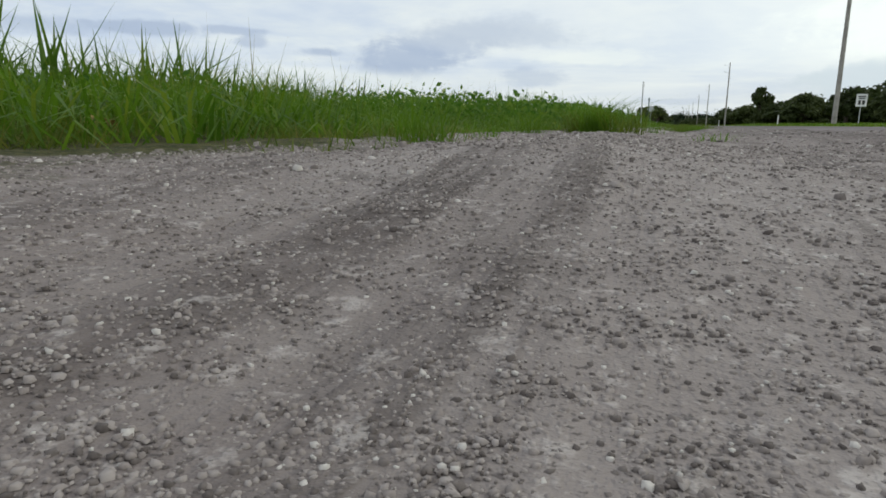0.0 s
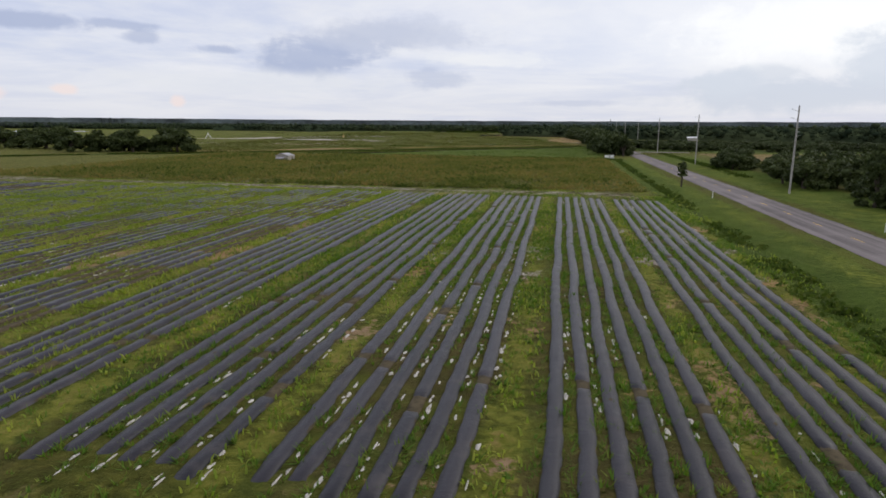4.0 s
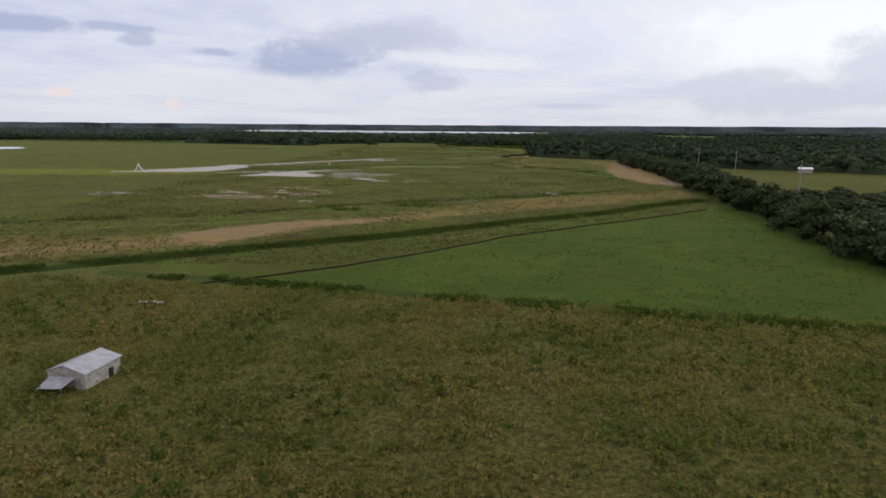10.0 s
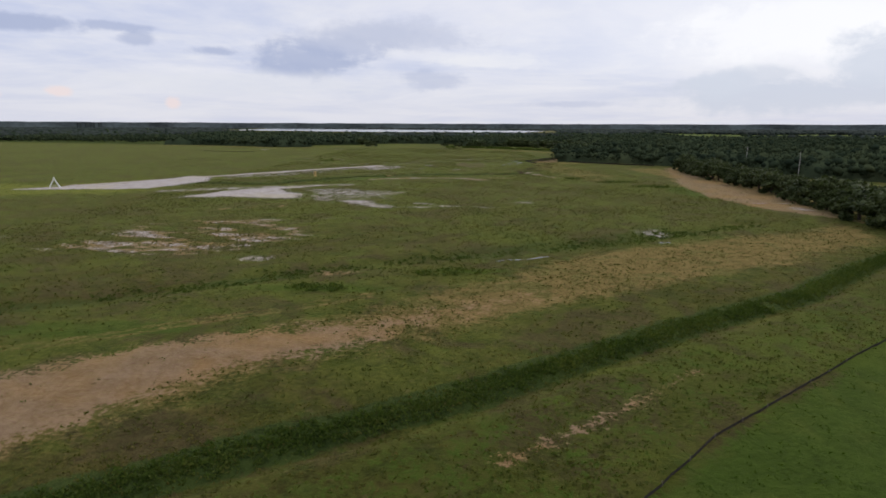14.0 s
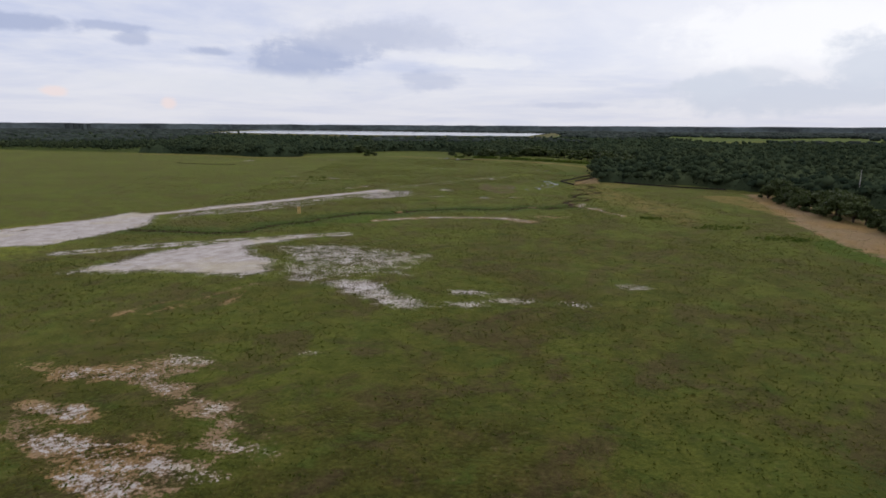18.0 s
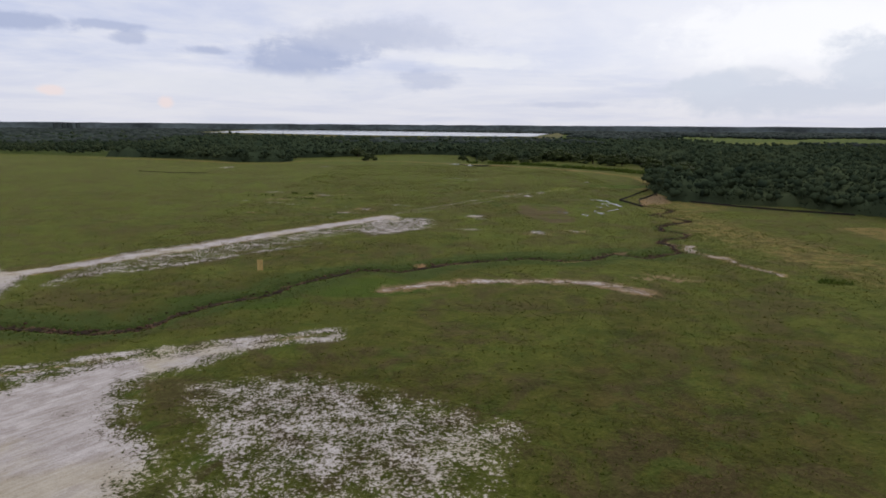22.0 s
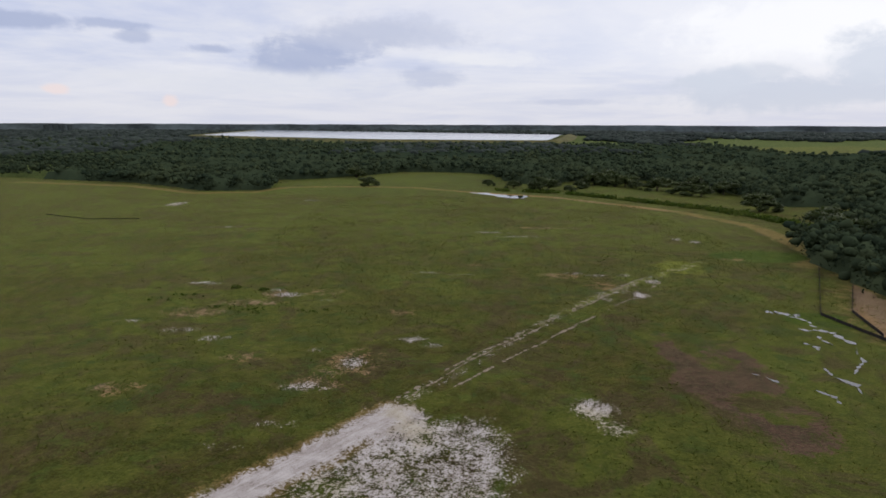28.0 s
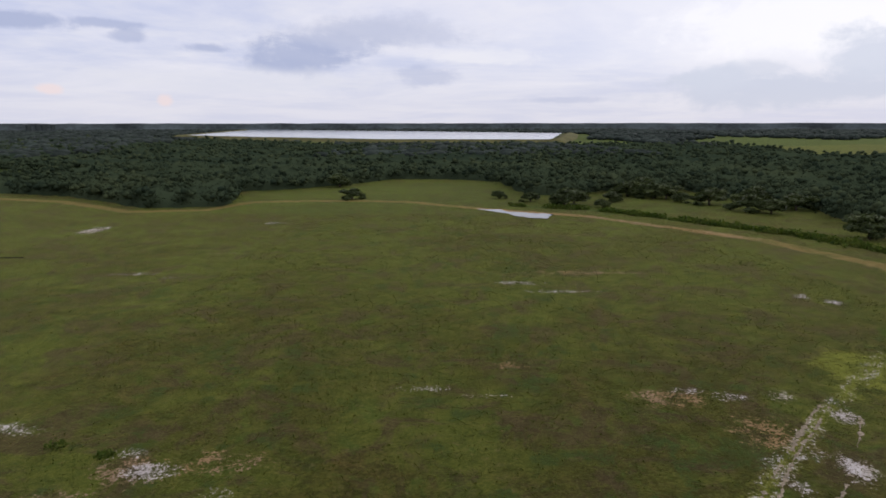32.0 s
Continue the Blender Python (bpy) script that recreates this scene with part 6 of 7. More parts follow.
def build_palm():
    ob = thing("palm", "shaggy small palm standing in the roadside ditch", "palm", at=pose(28.4, 167.5, -0.3))
    bm = bmesh.new()
    for k in range(6):
        rod_bm(bm, (0, 0, k * 0.6), (0.02, 0, k * 0.6 + 0.66), 0.2, 0.16, 8)
    part("trunk", bm_mesh("trunk", bm, BARK), ob)
    r = np.random.default_rng(3)
    c = np.stack([r.normal(0, 0.28, 160), r.normal(0, 0.28, 160), r.uniform(2.3, 4.7, 160)], -1)
    v, f = leaves(c, 0.42, 3)
    part("fronds", arrays_mesh("fronds", v, f, 4, OAK_LEAF), ob)


build_palm()


def farm_house(x, y, w, l, h, turn, roof, label):
    ob = thing("house", label, "house", "farm buildings", at=pose(x, y, 0, 0, 0, turn))
    bm = bmesh.new()
    box_bm(bm, 0, 0, h / 2, w, l, h, 0.03)
    part("wall", bm_mesh("wall", bm, SIDING), ob)
    part("roof_slope", roof_slab((w * .56, -l * .54, h - .1), (w * .56, l * .54, h - .1), (0, l * .54, h + w * .2), (0, -l * .54, h + w * .2), 0.08, roof, "roof_slope"), ob)
    part("roof_slope", roof_slab((-w * .56, -l * .54, h - .1), (-w * .56, l * .54, h - .1), (0, l * .54, h + w * .2), (0, -l * .54, h + w * .2), 0.08, roof, "roof_slope"), ob)
    # window slabs with the dark of the room painted on
    for k in (-0.25, 0.25):
        bm = bmesh.new()
        box_bm(bm, w * k, -l / 2 - 0.02, h * 0.55, w * 0.16, 0.06, h * 0.35, 0.01)
        part("window", bm_mesh("window", bm, INSIDE_SHADE), ob)
    return ob


BRIGHT_ROOF = plain("bright_metal_roof", (0.80, 0.80, 0.82), 0.45, 0.1, 0.05, 0.8)
farm_house(178, 545, 4, 7, 2.4, 70, BRIGHT_ROOF, "low farm house with a bright white metal roof")


def build_towers():
    # walls and stacks take the painted haze tone of the horizon land
    for k, (x, y, w, h) in enumerate(((-1960, 3550, 8, 2), (-1925, 3560, 5, 5), (-1890, 3550, 10, 2), (-1860, 3570, 5, 3))):
        ob = thing("plant_building", "grey industrial plant building far on the horizon", "industrial building", "plant on the horizon", at=pose(x, y, 0))
        bm = bmesh.new()
        box_bm(bm, 0, 0, 19 + h / 4, w, 30, 38 + h / 2, 0.5)
        part("wall", bm_mesh("wall", bm, FAR_HAZE_TINT), ob)
        bm = bmesh.new()
        rod_bm(bm, (w * 0.3, 0, 40), (w * 0.3, 0, 41 + h / 2), 3, 2, 8)
        part("stack", bm_mesh("stack", bm, FAR_HAZE_TINT), ob)


build_towers()

# ---- grass, weeds and shrubs ----


def blades(x, y, z, height, width, lean, seed, mat, name, label, category, droop=0.35, simple=False, away=None):
    """Curved grass blades of three triangles, or plain ones of one."""
    r = np.random.default_rng(seed)
    n = len(x)
    a = r.uniform(0, math.tau, n) if away is None else away + r.normal(0, 0.5, n)
    d = np.stack([np.cos(a), np.sin(a), 0 * a], -1)
    side = np.stack([-np.sin(a), np.cos(a), 0 * a], -1) * (width * r.uniform(0.6, 1.3, n))[:, None]
    base = np.stack([x, y, z], -1)
    h = height[:, None]
    k = (lean * r.uniform(0.3, 1.5, n))[:, None]
    up = np.array((0, 0, 1.0))
    mid = base + up * h * 0.58 + d * h * k * 0.35
    tip = base + up * h * (1 - droop * k) + d * h * k
    if simple:
        v = np.stack([base - side, base + side, tip], 1).reshape(-1, 3)
        return tagged(new(name, arrays_mesh(name, v, np.arange(n * 3), 3, mat)), label, category, kind="stuff")
    v = np.stack([base - side, base + side, mid + side * 0.8, mid - side * 0.8, tip], 1).reshape(-1, 3)
    f = (np.array([(0, 1, 2), (0, 2, 3), (3, 2, 4)])[None] + (np.arange(n) * 5)[:, None, None]).reshape(-1)
    return tagged(new(name, arrays_mesh(name, v, f, 3, mat)), label, category, kind="stuff")


def clumps(x, y, size, tall, count, seed, mat, name, label, category, spread=0.55):
    """Weed and shrub clumps: some leaf sprays at each place."""
    r = np.random.default_rng(seed)
    n = len(x)
    z = ground_height(x, y)
    c = np.repeat(np.stack([x, y, z], -1), count, 0)
    s = np.repeat(size, count)
    off = r.normal(0, spread, (n * count, 3)) * s[:, None]
    up = np.minimum(np.abs(r.normal(0, 0.5, n * count)), 1.0) * np.repeat(tall, count)
    c = c + np.stack([off[:, 0], off[:, 1], up], -1)
    v, f = leaves(c, 1.0, seed + 1, 0.7)
    v = (v.reshape(-1, 4, 3) - c[:, None]) * (s * 0.42)[:, None, None] + c[:, None]
    return tagged(new(name, arrays_mesh(name, v.reshape(-1, 3), f, 4, mat)), label, category, kind="stuff")


def scatter(n, x0, x1, y0, y1, seed):
    r = np.random.default_rng(seed)
    return r.uniform(x0, x1, n), r.uniform(y0, y1, n), r


def tussocks(x, y, z, height, radius, many, width, lean, seed, mat, name, label, droop=0.4, simple=True):
    """Grass that grows in tufts: the blades of each lean out from its middle."""
    r = np.random.default_rng(seed)
    k = len(x) * many
    a, d = r.uniform(0, math.tau, k), np.sqrt(r.random(k))
    rad = np.repeat(radius, many) * d
    h = np.repeat(height, many) * r.uniform(0.55, 1.15, k) * (1.1 - 0.35 * d)
    return blades(np.repeat(x, many) + np.cos(a) * rad, np.repeat(y, many) + np.sin(a) * rad, np.repeat(z, many), h, np.repeat(width, many), lean * (0.3 + d), seed + 1, mat, name, label, "grass", droop, simple, a)


def in_road(s, n):
    return RU.x * s + RN.x * n, RU.y * s + RN.y * n


def build_field_plants():
    # tall weeds between the bed field and the meadow
    s, n, r = scatter(46000, 156, 264, -150, -10, 31)
    x, y = in_road(s, n)
    keep = fractal(x, y, 5.0, 15, 3) + r.normal(0, 0.16, len(x)) > 0.42
    x, y = x[keep], y[keep]
    shed = np.hypot(x + 67, y - 245.0) > 2.3
    x, y = x[shed], y[shed]
    clumps(x, y, r.uniform(0.25, 0.62, len(x)), r.uniform(0.35, 0.9, len(x)), 7, 32, WEED_LEAF, "weeds", "tall mixed green and brown weeds", "weeds")
    # darker bushy weeds among them
    s, n, r = scatter(5200, 157, 262, -140, -12, 131)
    x, y = in_road(s, n)
    keep = (fractal(x, y, 11.0, 132, 3) + r.normal(0, 0.12, len(x)) > 0.54) & (np.hypot(x + 67, y - 245.0) > 3.2)
    x, y = x[keep], y[keep]
    clumps(x, y, r.uniform(0.28, 0.6, len(x)), r.uniform(0.5, 1.0, len(x)), 12, 133, SHRUB_LEAF, "bushy_weeds", "dark green bushy weeds in the field", "weeds")
    # open grassland: sparse darker tufts
    x, y, r = scatter(330000, -150, 60, 0, 1, 33)
    y = 296 + 700 * y ** 1.25
    far = r.random(len(x)) < 0.25
    x = np.where(far, r.uniform(-240, 100, len(x)), x)
    sand = (area_gap(x, y, PAN_TWO) > -1) & (line_gap(x, y, LONG_TRACK) > 4.5) & (line_gap(x, y, ARC) > 2.6) & (line_gap(x, y, LOW_TRACK) > 6) & (area_gap(x, y, PAN_ONE) > -2) & (area_gap(x, y, MUD) > 0)
    tree_free = ~((x > 40) & (y > 700)) & (y < 1000 - np.maximum(x, 0) * 1.0)
    meadow = area_gap(x, y, [(-66, 281), (30, 253), (52, 300), (62, 402), (32.6, 363), (-18.5, 324), (-50.6, 293.6)])
    keep = sand & tree_free & (fractal(x, y, 16.0, 16, 3) + r.normal(0, 0.30, len(x)) > 0.62) & (meadow > 1) & (area_gap(x, y, PATCH_B) > -0.5) & ((area_gap(x, y, PATCH_A) > -0.5) | (r.random(len(x)) < 0.25)) & ((area_gap(x, y, RED_DIRT) > -1) | (r.random(len(x)) < 0.12))
    x, y = x[keep], y[keep]
    clumps(x, y, r.uniform(0.16, 0.46, len(x)), r.uniform(0.06, 0.26, len(x)), 3, 34, TUFT_LEAF, "field_weeds", "low scattered weeds in the grassland", "weeds")
    # meadow grass
    x, y, r = scatter(26000, -80, 62, 252, 404, 35)
    meadow = area_gap(x, y, [(-66, 281), (30, 253), (52, 300), (60, 400), (17, 366), (-37, 329), (-76, 303)])
    keep = (meadow < -0.5) & (fractal(x, y, 7.0, 18, 3) + r.normal(0, 0.15, len(x)) > 0.5)
    x, y = x[keep], y[keep]
    clumps(x, y, r.uniform(0.14, 0.32, len(x)), r.uniform(0.05, 0.16, len(x)), 4, 36, MEADOW_LEAF, "meadow_grass", "bright green meadow grass tufts", "grass")
    # shrubs along ditches, swales, creeks and bush rows
    xs, ys, ss = [], [], []
    r = np.random.default_rng(37)
    for line, many, wide, size in (([(q[0] - 1.5, q[1] + 2.1) for q in DITCH_B], 9500, 0.95, 0.27), (SWALE, 1500, 2.4, 0.30), (CREEK_WEST, 900, 2.6, 0.22), (CREEK_EAST, 500, 2.4, 0.2), (HEDGE, 1500, 2.0, 1.4)):
        p = np.array(line, float)
        l = np.hypot(*np.diff(p, axis=0).T)
        at = r.random(many) * l.sum()
        i = np.clip(np.searchsorted(np.cumsum(l), at), 0, len(l) - 1)
        f = (at - (np.cumsum(l) - l)[i]) / l[i]
        q = p[i] + (p[i + 1] - p[i]) * f[:, None] + r.normal(0, wide, (many, 2))
        ok = fractal(q[:, 0], q[:, 1], 7.0, 21, 2) > (0.25 if many > 9000 else 0.42)
        xs.append(q[ok, 0]), ys.append(q[ok, 1]), ss.append(size * r.uniform(0.5, 1.5, ok.sum()))
    for s0, s1, n0, n1, many, size in ( (40, 262, -1.2, 0.8, 1200, 0.30), (260, 263.2, -130, -5, 2600, 0.42), (64, 149, -9.4, -7.0, 160, 0.3)):
        s, n = r.uniform(s0, s1, many), r.uniform(n0, n1, many)
        if n1 - n0 > 60 and s0 > 250:
            s = s - (n + 30) * 0.06
        if s0 == 40:
            n = n + np.interp(s, DITCH_S, DITCH_N)
        x, y = in_road(s, n)
        ok = fractal(x, y, 6.0, 22, 2) > 0.4
        xs.append(x[ok]), ys.append(y[ok]), ss.append(size * r.uniform(0.5, 1.5, ok.sum()))
    hs = r.uniform(196, 318, 900)
    x, y = in_road(hs, 16.6 + r.normal(0, 0.7, 900))
    xs.append(x), ys.append(y), ss.append(0.34 * r.uniform(0.5, 1.5, 900))
    for cx, cy, rad, many in ((23.5, 583, 4, 40), (38, 560, 9, 60), (48, 540, 8, 60), (-110, 738, 4, 9), (-134, 742, 7, 12), (-61, 372, 5, 40), (-40, 383, 6, 40), (-127, 738, 6, 12), (-150, 748, 10, 12), (-137, 760, 1.6, 16), (-128.5, 757, 1.4, 16)):
        a, d = r.uniform(0, math.tau, many), rad * np.sqrt(r.random(many))
        xs.append(cx + np.cos(a) * d), ys.append(cy + np.sin(a) * d * 0.5), ss.append(r.uniform(0.3, 0.8, many))
    x, y, size = np.concatenate(xs), np.concatenate(ys), np.concatenate(ss)
    clumps(x, y, size, size * 1.1, 12, 38, SHRUB_LEAF, "ditch_shrubs", "dark leafy shrubs along ditches and banks", "shrubs")
    s, n = r.uniform(155.3, 157.8, 46), r.uniform(-84, -28, 46)
    x, y = in_road(s - 0.02 * (n + 56), n)
    clumps(x, y, r.uniform(0.16, 0.26, 46), r.uniform(0.5, 1.1, 46), 150, 338, SHRUB_LEAF, "track_bushes", "small dark bushes along the sandy track", "shrubs", 2.6)
    # weeds in the plastic field: between the rows, on the aisles and over torn film
    s, n, r = scatter(78000, 60, 149, -110, -8.5, 39)
    x, y = in_road(s, n)
    row = bed_row(n)
    between = np.abs((row % BED_PITCH) - BED_PITCH * 0.5) > 0.36
    wild = fractal(x, y, 9.0, 24, 3) + r.normal(0, 0.1, len(x))
    aisle = row > 6.8
    keep = np.where(aisle, wild > 0.52, np.where(between, wild > 0.38, wild > 0.76)) | ((n < -58) & (r.random(len(x)) < 0.5))
    x, y = x[keep], y[keep]
    n, tall = n[keep], np.where(n[keep] < -76, 0.38, 0.28)
    for part_of, mat, seed, words in ((n > -46, BLADE, 40, "green weeds growing between the plastic beds"), (n <= -46, BLADE_DULL, 240, "yellow-green weeds growing over the far plastic beds")):
        px, py, many = x[part_of], y[part_of], int(part_of.sum())
        tussocks(px, py, ground_height(px, py), tall[part_of] * r.uniform(0.6, 1.7, many), r.uniform(0.10, 0.28, many), 7, r.uniform(0.02, 0.05, many), 0.9, seed, mat, "row_weeds", words, 0.4)
    # aisle grass
    s, n, r = scatter(90000, 56, 156, -130, -6, 41)
    x, y = in_road(s, n)
    row = bed_row(n)
    keep = ((row > 6.8) | (s < 62) | (s > 146.5)) & (fractal(x, y, 6.0, 27, 3) + r.normal(0, 0.08, len(x)) > 0.46) & ~((np.abs(s - 151.2) < 2.0) & (n < -13)) & ~((np.abs(s - np.interp(n, [-140, -66, -43, -26, -14, -8], [63.5, 61.7, 60.6, 58.6, 56.4, 55.6])) < 1.4) & (n < -8))
    x, y = x[keep], y[keep]
    blades(x, y, ground_height(x, y), r.uniform(0.15, 0.4, len(x)), 0.05 + 0 * x, 0.7 + 0 * x, 42, BLADE_DULL, "aisle_grass", "yellow-green grass between bed groups", "grass")


build_field_plants()


def build_furrow_sand():
    """Ragged scraps of washed-out white sand lying between the beds."""
    r = np.random.default_rng(301)
    verts, faces = [], []
    for _ in range(5200):
        g = r.integers(0, 9)
        s, n = r.uniform(63, 145), GROUPS[g] + (r.integers(0, 6) + 0.5) * BED_PITCH + r.normal(0, 0.06)
        x, y = in_road(np.array([s]), np.array([n]))
        if fractal(x, y, 11.0, 302, 3)[0] + r.normal(0, 0.07) < 0.54:
            continue
        z = float(ground_height(x, y)[0])
        long, wide = r.uniform(0.12, 0.55), r.uniform(0.05, 0.14)
        k = 9
        a = np.arange(k) * math.tau / k
        q = r.uniform(0.6, 1.25, k)
        first = len(verts)
        px, py = in_road(s + np.cos(a) * q * long, n + np.sin(a) * q * wide)
        verts += [(u, v, z - 0.02) for u, v in zip(px, py)] + [(float(x[0]), float(y[0]), z + 0.05)]
        faces += [(first + i, first + k, first + (i + 1) % k) for i in range(k)]
    m = mesh_of("furrow_sand", verts, faces, WHITE_SAND)
    m.flip_normals()
    tagged(new("furrow_sand", m), "scraps of washed white sand between the beds", "sand", kind="stuff")


build_furrow_sand()


def shoulder_height(s, n):
    x, y = in_road(s, n)
    ruts = 0.018 * np.sin(n * 9.0 + fractal(s * 0.3, n, 1.0, 60, 2) * 5) * smooth(n, -0.6, 0.2)
    hollow = -0.05 * np.exp(-((np.hypot(x - 0.06, y - 0.40) / 0.34) ** 2)) + 0.02 * smooth(-np.hypot(x - 0.06, y - 0.4), -3.5, -1.2)
    return hollow + (fractal(x, y, 0.7, 61, 4) - 0.5) * 0.036 + (fractal(x, y, 0.09, 63, 3) - 0.5) * 0.012 * smooth(-np.hypot(x, y), -5, -1) + ruts - 0.3 * smooth(-n, 1.6, 4.4) - 0.012


EDGE_S = [0.5, 1.1, 1.4, 1.7, 2.1, 3.0, 3.6, 4.8, 5.7, 9.0, 12.7, 17.0, 20.0, 23.0, 34.0]
EDGE_N = [-0.56, -0.36, -0.38, -0.46, -0.68, -0.96, -1.05, -1.02, -0.76, -0.72, -0.52, -0.28, 0.1, 0.7, 1.0]


def build_start_grass():
    # overgrown field: tussocks of soft grass over and between the old beds
    s, n, r = scatter(135000, -4, 58, -62, -4.6, 43)
    x, y = in_road(s, n)
    row = bed_row(n - 0.12)
    ridge = np.abs((row % BED_PITCH) - BED_PITCH * 0.5) < 0.22
    worn = fractal(s * 0.22, n, 1.5, 28, 2)
    inside = (row < 6.8) & (s > 11) & (s < 52) & (n < -9.2)
    edge_bed = inside & ridge & (n > -10.9)
    old_bed = inside & ridge & (worn > 0.34)
    near = np.exp(-np.maximum(-n - 16, 0) / 26.0)
    patchy = fractal(x, y, 1.8, 29, 3) + r.normal(0, 0.06, len(x))
    keep = (r.random(len(x)) < near) & ~(old_bed & (r.random(len(x)) < 0.94)) & ~(edge_bed & (r.random(len(x)) < 0.93)) & (patchy > 0.36)
    keep &= (n < np.interp(s, DITCH_S, DITCH_N) - 0.9) & (s < 55.5)
    x, y, n, s = x[keep], y[keep], n[keep], s[keep]
    far = smooth(-n, 14, 50)
    tall = (0.10 + 0.46 * smooth(fractal(x, y, 2.4, 30, 3), 0.30, 0.70)) * r.uniform(0.75, 1.3, len(x))
    tussocks(x, y, ground_height(x, y), tall, 0.10 + 0.12 * r.random(len(x)) + 0.1 * far, 11, 0.006 + 0.006 * r.random(len(x)) + 0.012 * far, 0.75, 44, FIELD_BLADE, "field_grass", "tall soft yellow-green field grass in tussocks")
    # pale seed stalks over the field
    s, n, r = scatter(130000, -4, 60, -75, -6.5, 243)
    x, y = in_road(s, n)
    keep = (fractal(x, y, 6.0, 244, 3) + r.normal(0, 0.10, len(x)) > 0.47) & ~((np.abs((bed_row(n) % BED_PITCH) - BED_PITCH * 0.5) < 0.3) & (s > 11) & (s < 52) & (r.random(len(x)) < 0.9)) & (s < 55.5)
    x, y, n = x[keep], y[keep], n[keep]
    blades(x, y, ground_height(x, y), r.uniform(0.3, 0.62, len(x)), 0.0035 + 0.004 * r.random(len(x)) + 0.010 * smooth(-n, 15, 50), 0.5 + 0 * x, 245, STALK, "field_stalks", "pale yellow-green seed stalks over the field grass", "grass", 0.3, True)
    # green weeds between its old beds
    s, n, r = scatter(30000, 8, 55, -60, -7.2, 343)
    x, y = in_road(s, n)
    between = np.abs((bed_row(n) % BED_PITCH) - BED_PITCH * 0.5) > 0.30
    keep = between & (bed_row(n) < 6.8) & (fractal(x, y, 5.0, 344, 3) + r.normal(0, 0.1, len(x)) > 0.43)
    x, y, n = x[keep], y[keep], n[keep]
    tussocks(x, y, ground_height(x, y), r.uniform(0.2, 0.5, len(x)), r.uniform(0.08, 0.22, len(x)), 9, 0.008 + 0.012 * smooth(-n, 12, 45), 0.8, 345, BLADE, "row_grass", "green grass and weeds between the overgrown beds", 0.4)
    # darker weeds standing in it
    s, n, r = scatter(2600, -2, 62, -70, -7.0, 143)
    x, y = in_road(s, n)
    keep = fractal(x, y, 8.0, 144, 3) + r.normal(0, 0.1, len(x)) > 0.54
    x, y = x[keep], y[keep]
    clumps(x, y, r.uniform(0.10, 0.24, len(x)), r.uniform(0.2, 0.5, len(x)), 22, 145, HERB_LEAF, "field_herbs", "darker leafy weeds in the field grass", "weeds", 0.9)
    # roadside bank: lush mixed grass in tufts, shorter towards the road
    s, n, r = scatter(30000, -0.6, 62, -4.6, 1.1, 45)
    edge = np.interp(s, EDGE_S, EDGE_N) + (fractal(s, n * 0, 1.1, 33, 3) - 0.5) * 0.5
    foot = np.interp(s, DITCH_S, DITCH_N) + 0.4
    keep = (r.random(len(s)) < smooth(edge + 0.1 - n, 0.0, 0.4)) & (n > foot) & (fractal(s, n, 0.8, 133, 2) > 0.34) & ~((s < 0.8) & (n > -0.75))
    s, n = s[keep], n[keep]
    x, y = in_road(s, n)
    near_edge = np.interp(s, EDGE_S, EDGE_N) - n
    tall = np.interp(near_edge, [0, 0.25, 0.6, 1.2, 2.5], [0.05, 0.09, 0.17, 0.27, 0.32]) * (0.6 + 0.8 * fractal(x, y, 1.6, 34, 2)) * np.interp(s, [1, 4, 6, 12, 20], [1.3, 1.5, 1.5, 1.3, 0.8])
    z = np.where((n > -2.6) & (s < 20), shoulder_height(s, n), ground_height(x, y))
    tussocks(x, y, z, tall, 0.05 + 0.07 * r.random(len(x)), 13, np.interp(s, [1, 5, 15, 40], [0.0022, 0.0032, 0.005, 0.010]) + 0.0018 * r.random(len(x)), 1.35, 46, BLADE, "bank_grass", "lush green grass on the roadside bank", 0.42, False)
    # short fuzzy grass thinning out on the sand
    s, n, r = scatter(170000, 0.7, 9.0, -2.6, -0.1, 145)
    keep = (r.random(len(s)) < smooth(np.interp(s, EDGE_S, EDGE_N) + 0.10 - n, -0.1, 0.35)) & (fractal(s, n, 0.3, 146, 2) > 0.40) & (r.random(len(s)) < np.exp(-np.maximum(s - 2.5, 0) / 3)) & ~((s < 0.85) & (n > -0.8))
    s, n = s[keep], n[keep]
    x, y = in_road(s, n)
    blades(x, y, shoulder_height(s, n), np.interp(n, [-2.4, -1.2, -0.5], [0.16, 0.10, 0.045]) * r.uniform(0.5, 1.3, len(x)), 0.0009 + 0.0012 * r.random(len(x)), 1.5 + 0 * x, 147, THATCH, "short_grass", "short thin grass and thatch at the edge of the sand", "grass", 0.4, True)
    # coarse cane grass in bunches along the ditch
    s, n, r = scatter(5200, 1.2, 66, -9.0, -2.4, 47)
    line = np.interp(s, DITCH_S, DITCH_N) - 0.25
    wide = 0.35 + 0.75 * fractal(s, n * 0, 5.0, 35, 2)
    keep = (np.abs(n - line) < wide) & (fractal(s, n, 2.6, 36, 2) > 0.36)
    s, n = s[keep], n[keep]
    x, y = in_road(s, n)
    grow = (0.80 + 0.75 * fractal(x, y, 4.0, 135, 2)) * np.interp(s, [2, 8, 20, 40, 66], [1.0, 1.15, 1.1, 0.9, 0.7])
    tussocks(x, y, ground_height(x, y), grow, 0.10 + 0.14 * r.random(len(x)), 38, 0.011 + 0.011 * r.random(len(x)), 0.66, 48, CANE, "cane_grass", "tall coarse grass with arching blades", 0.5, False)
    # a haze of fine seed heads over the cane
    s, n, r = scatter(16000, 1.5, 60, -8.0, -2.4, 247)
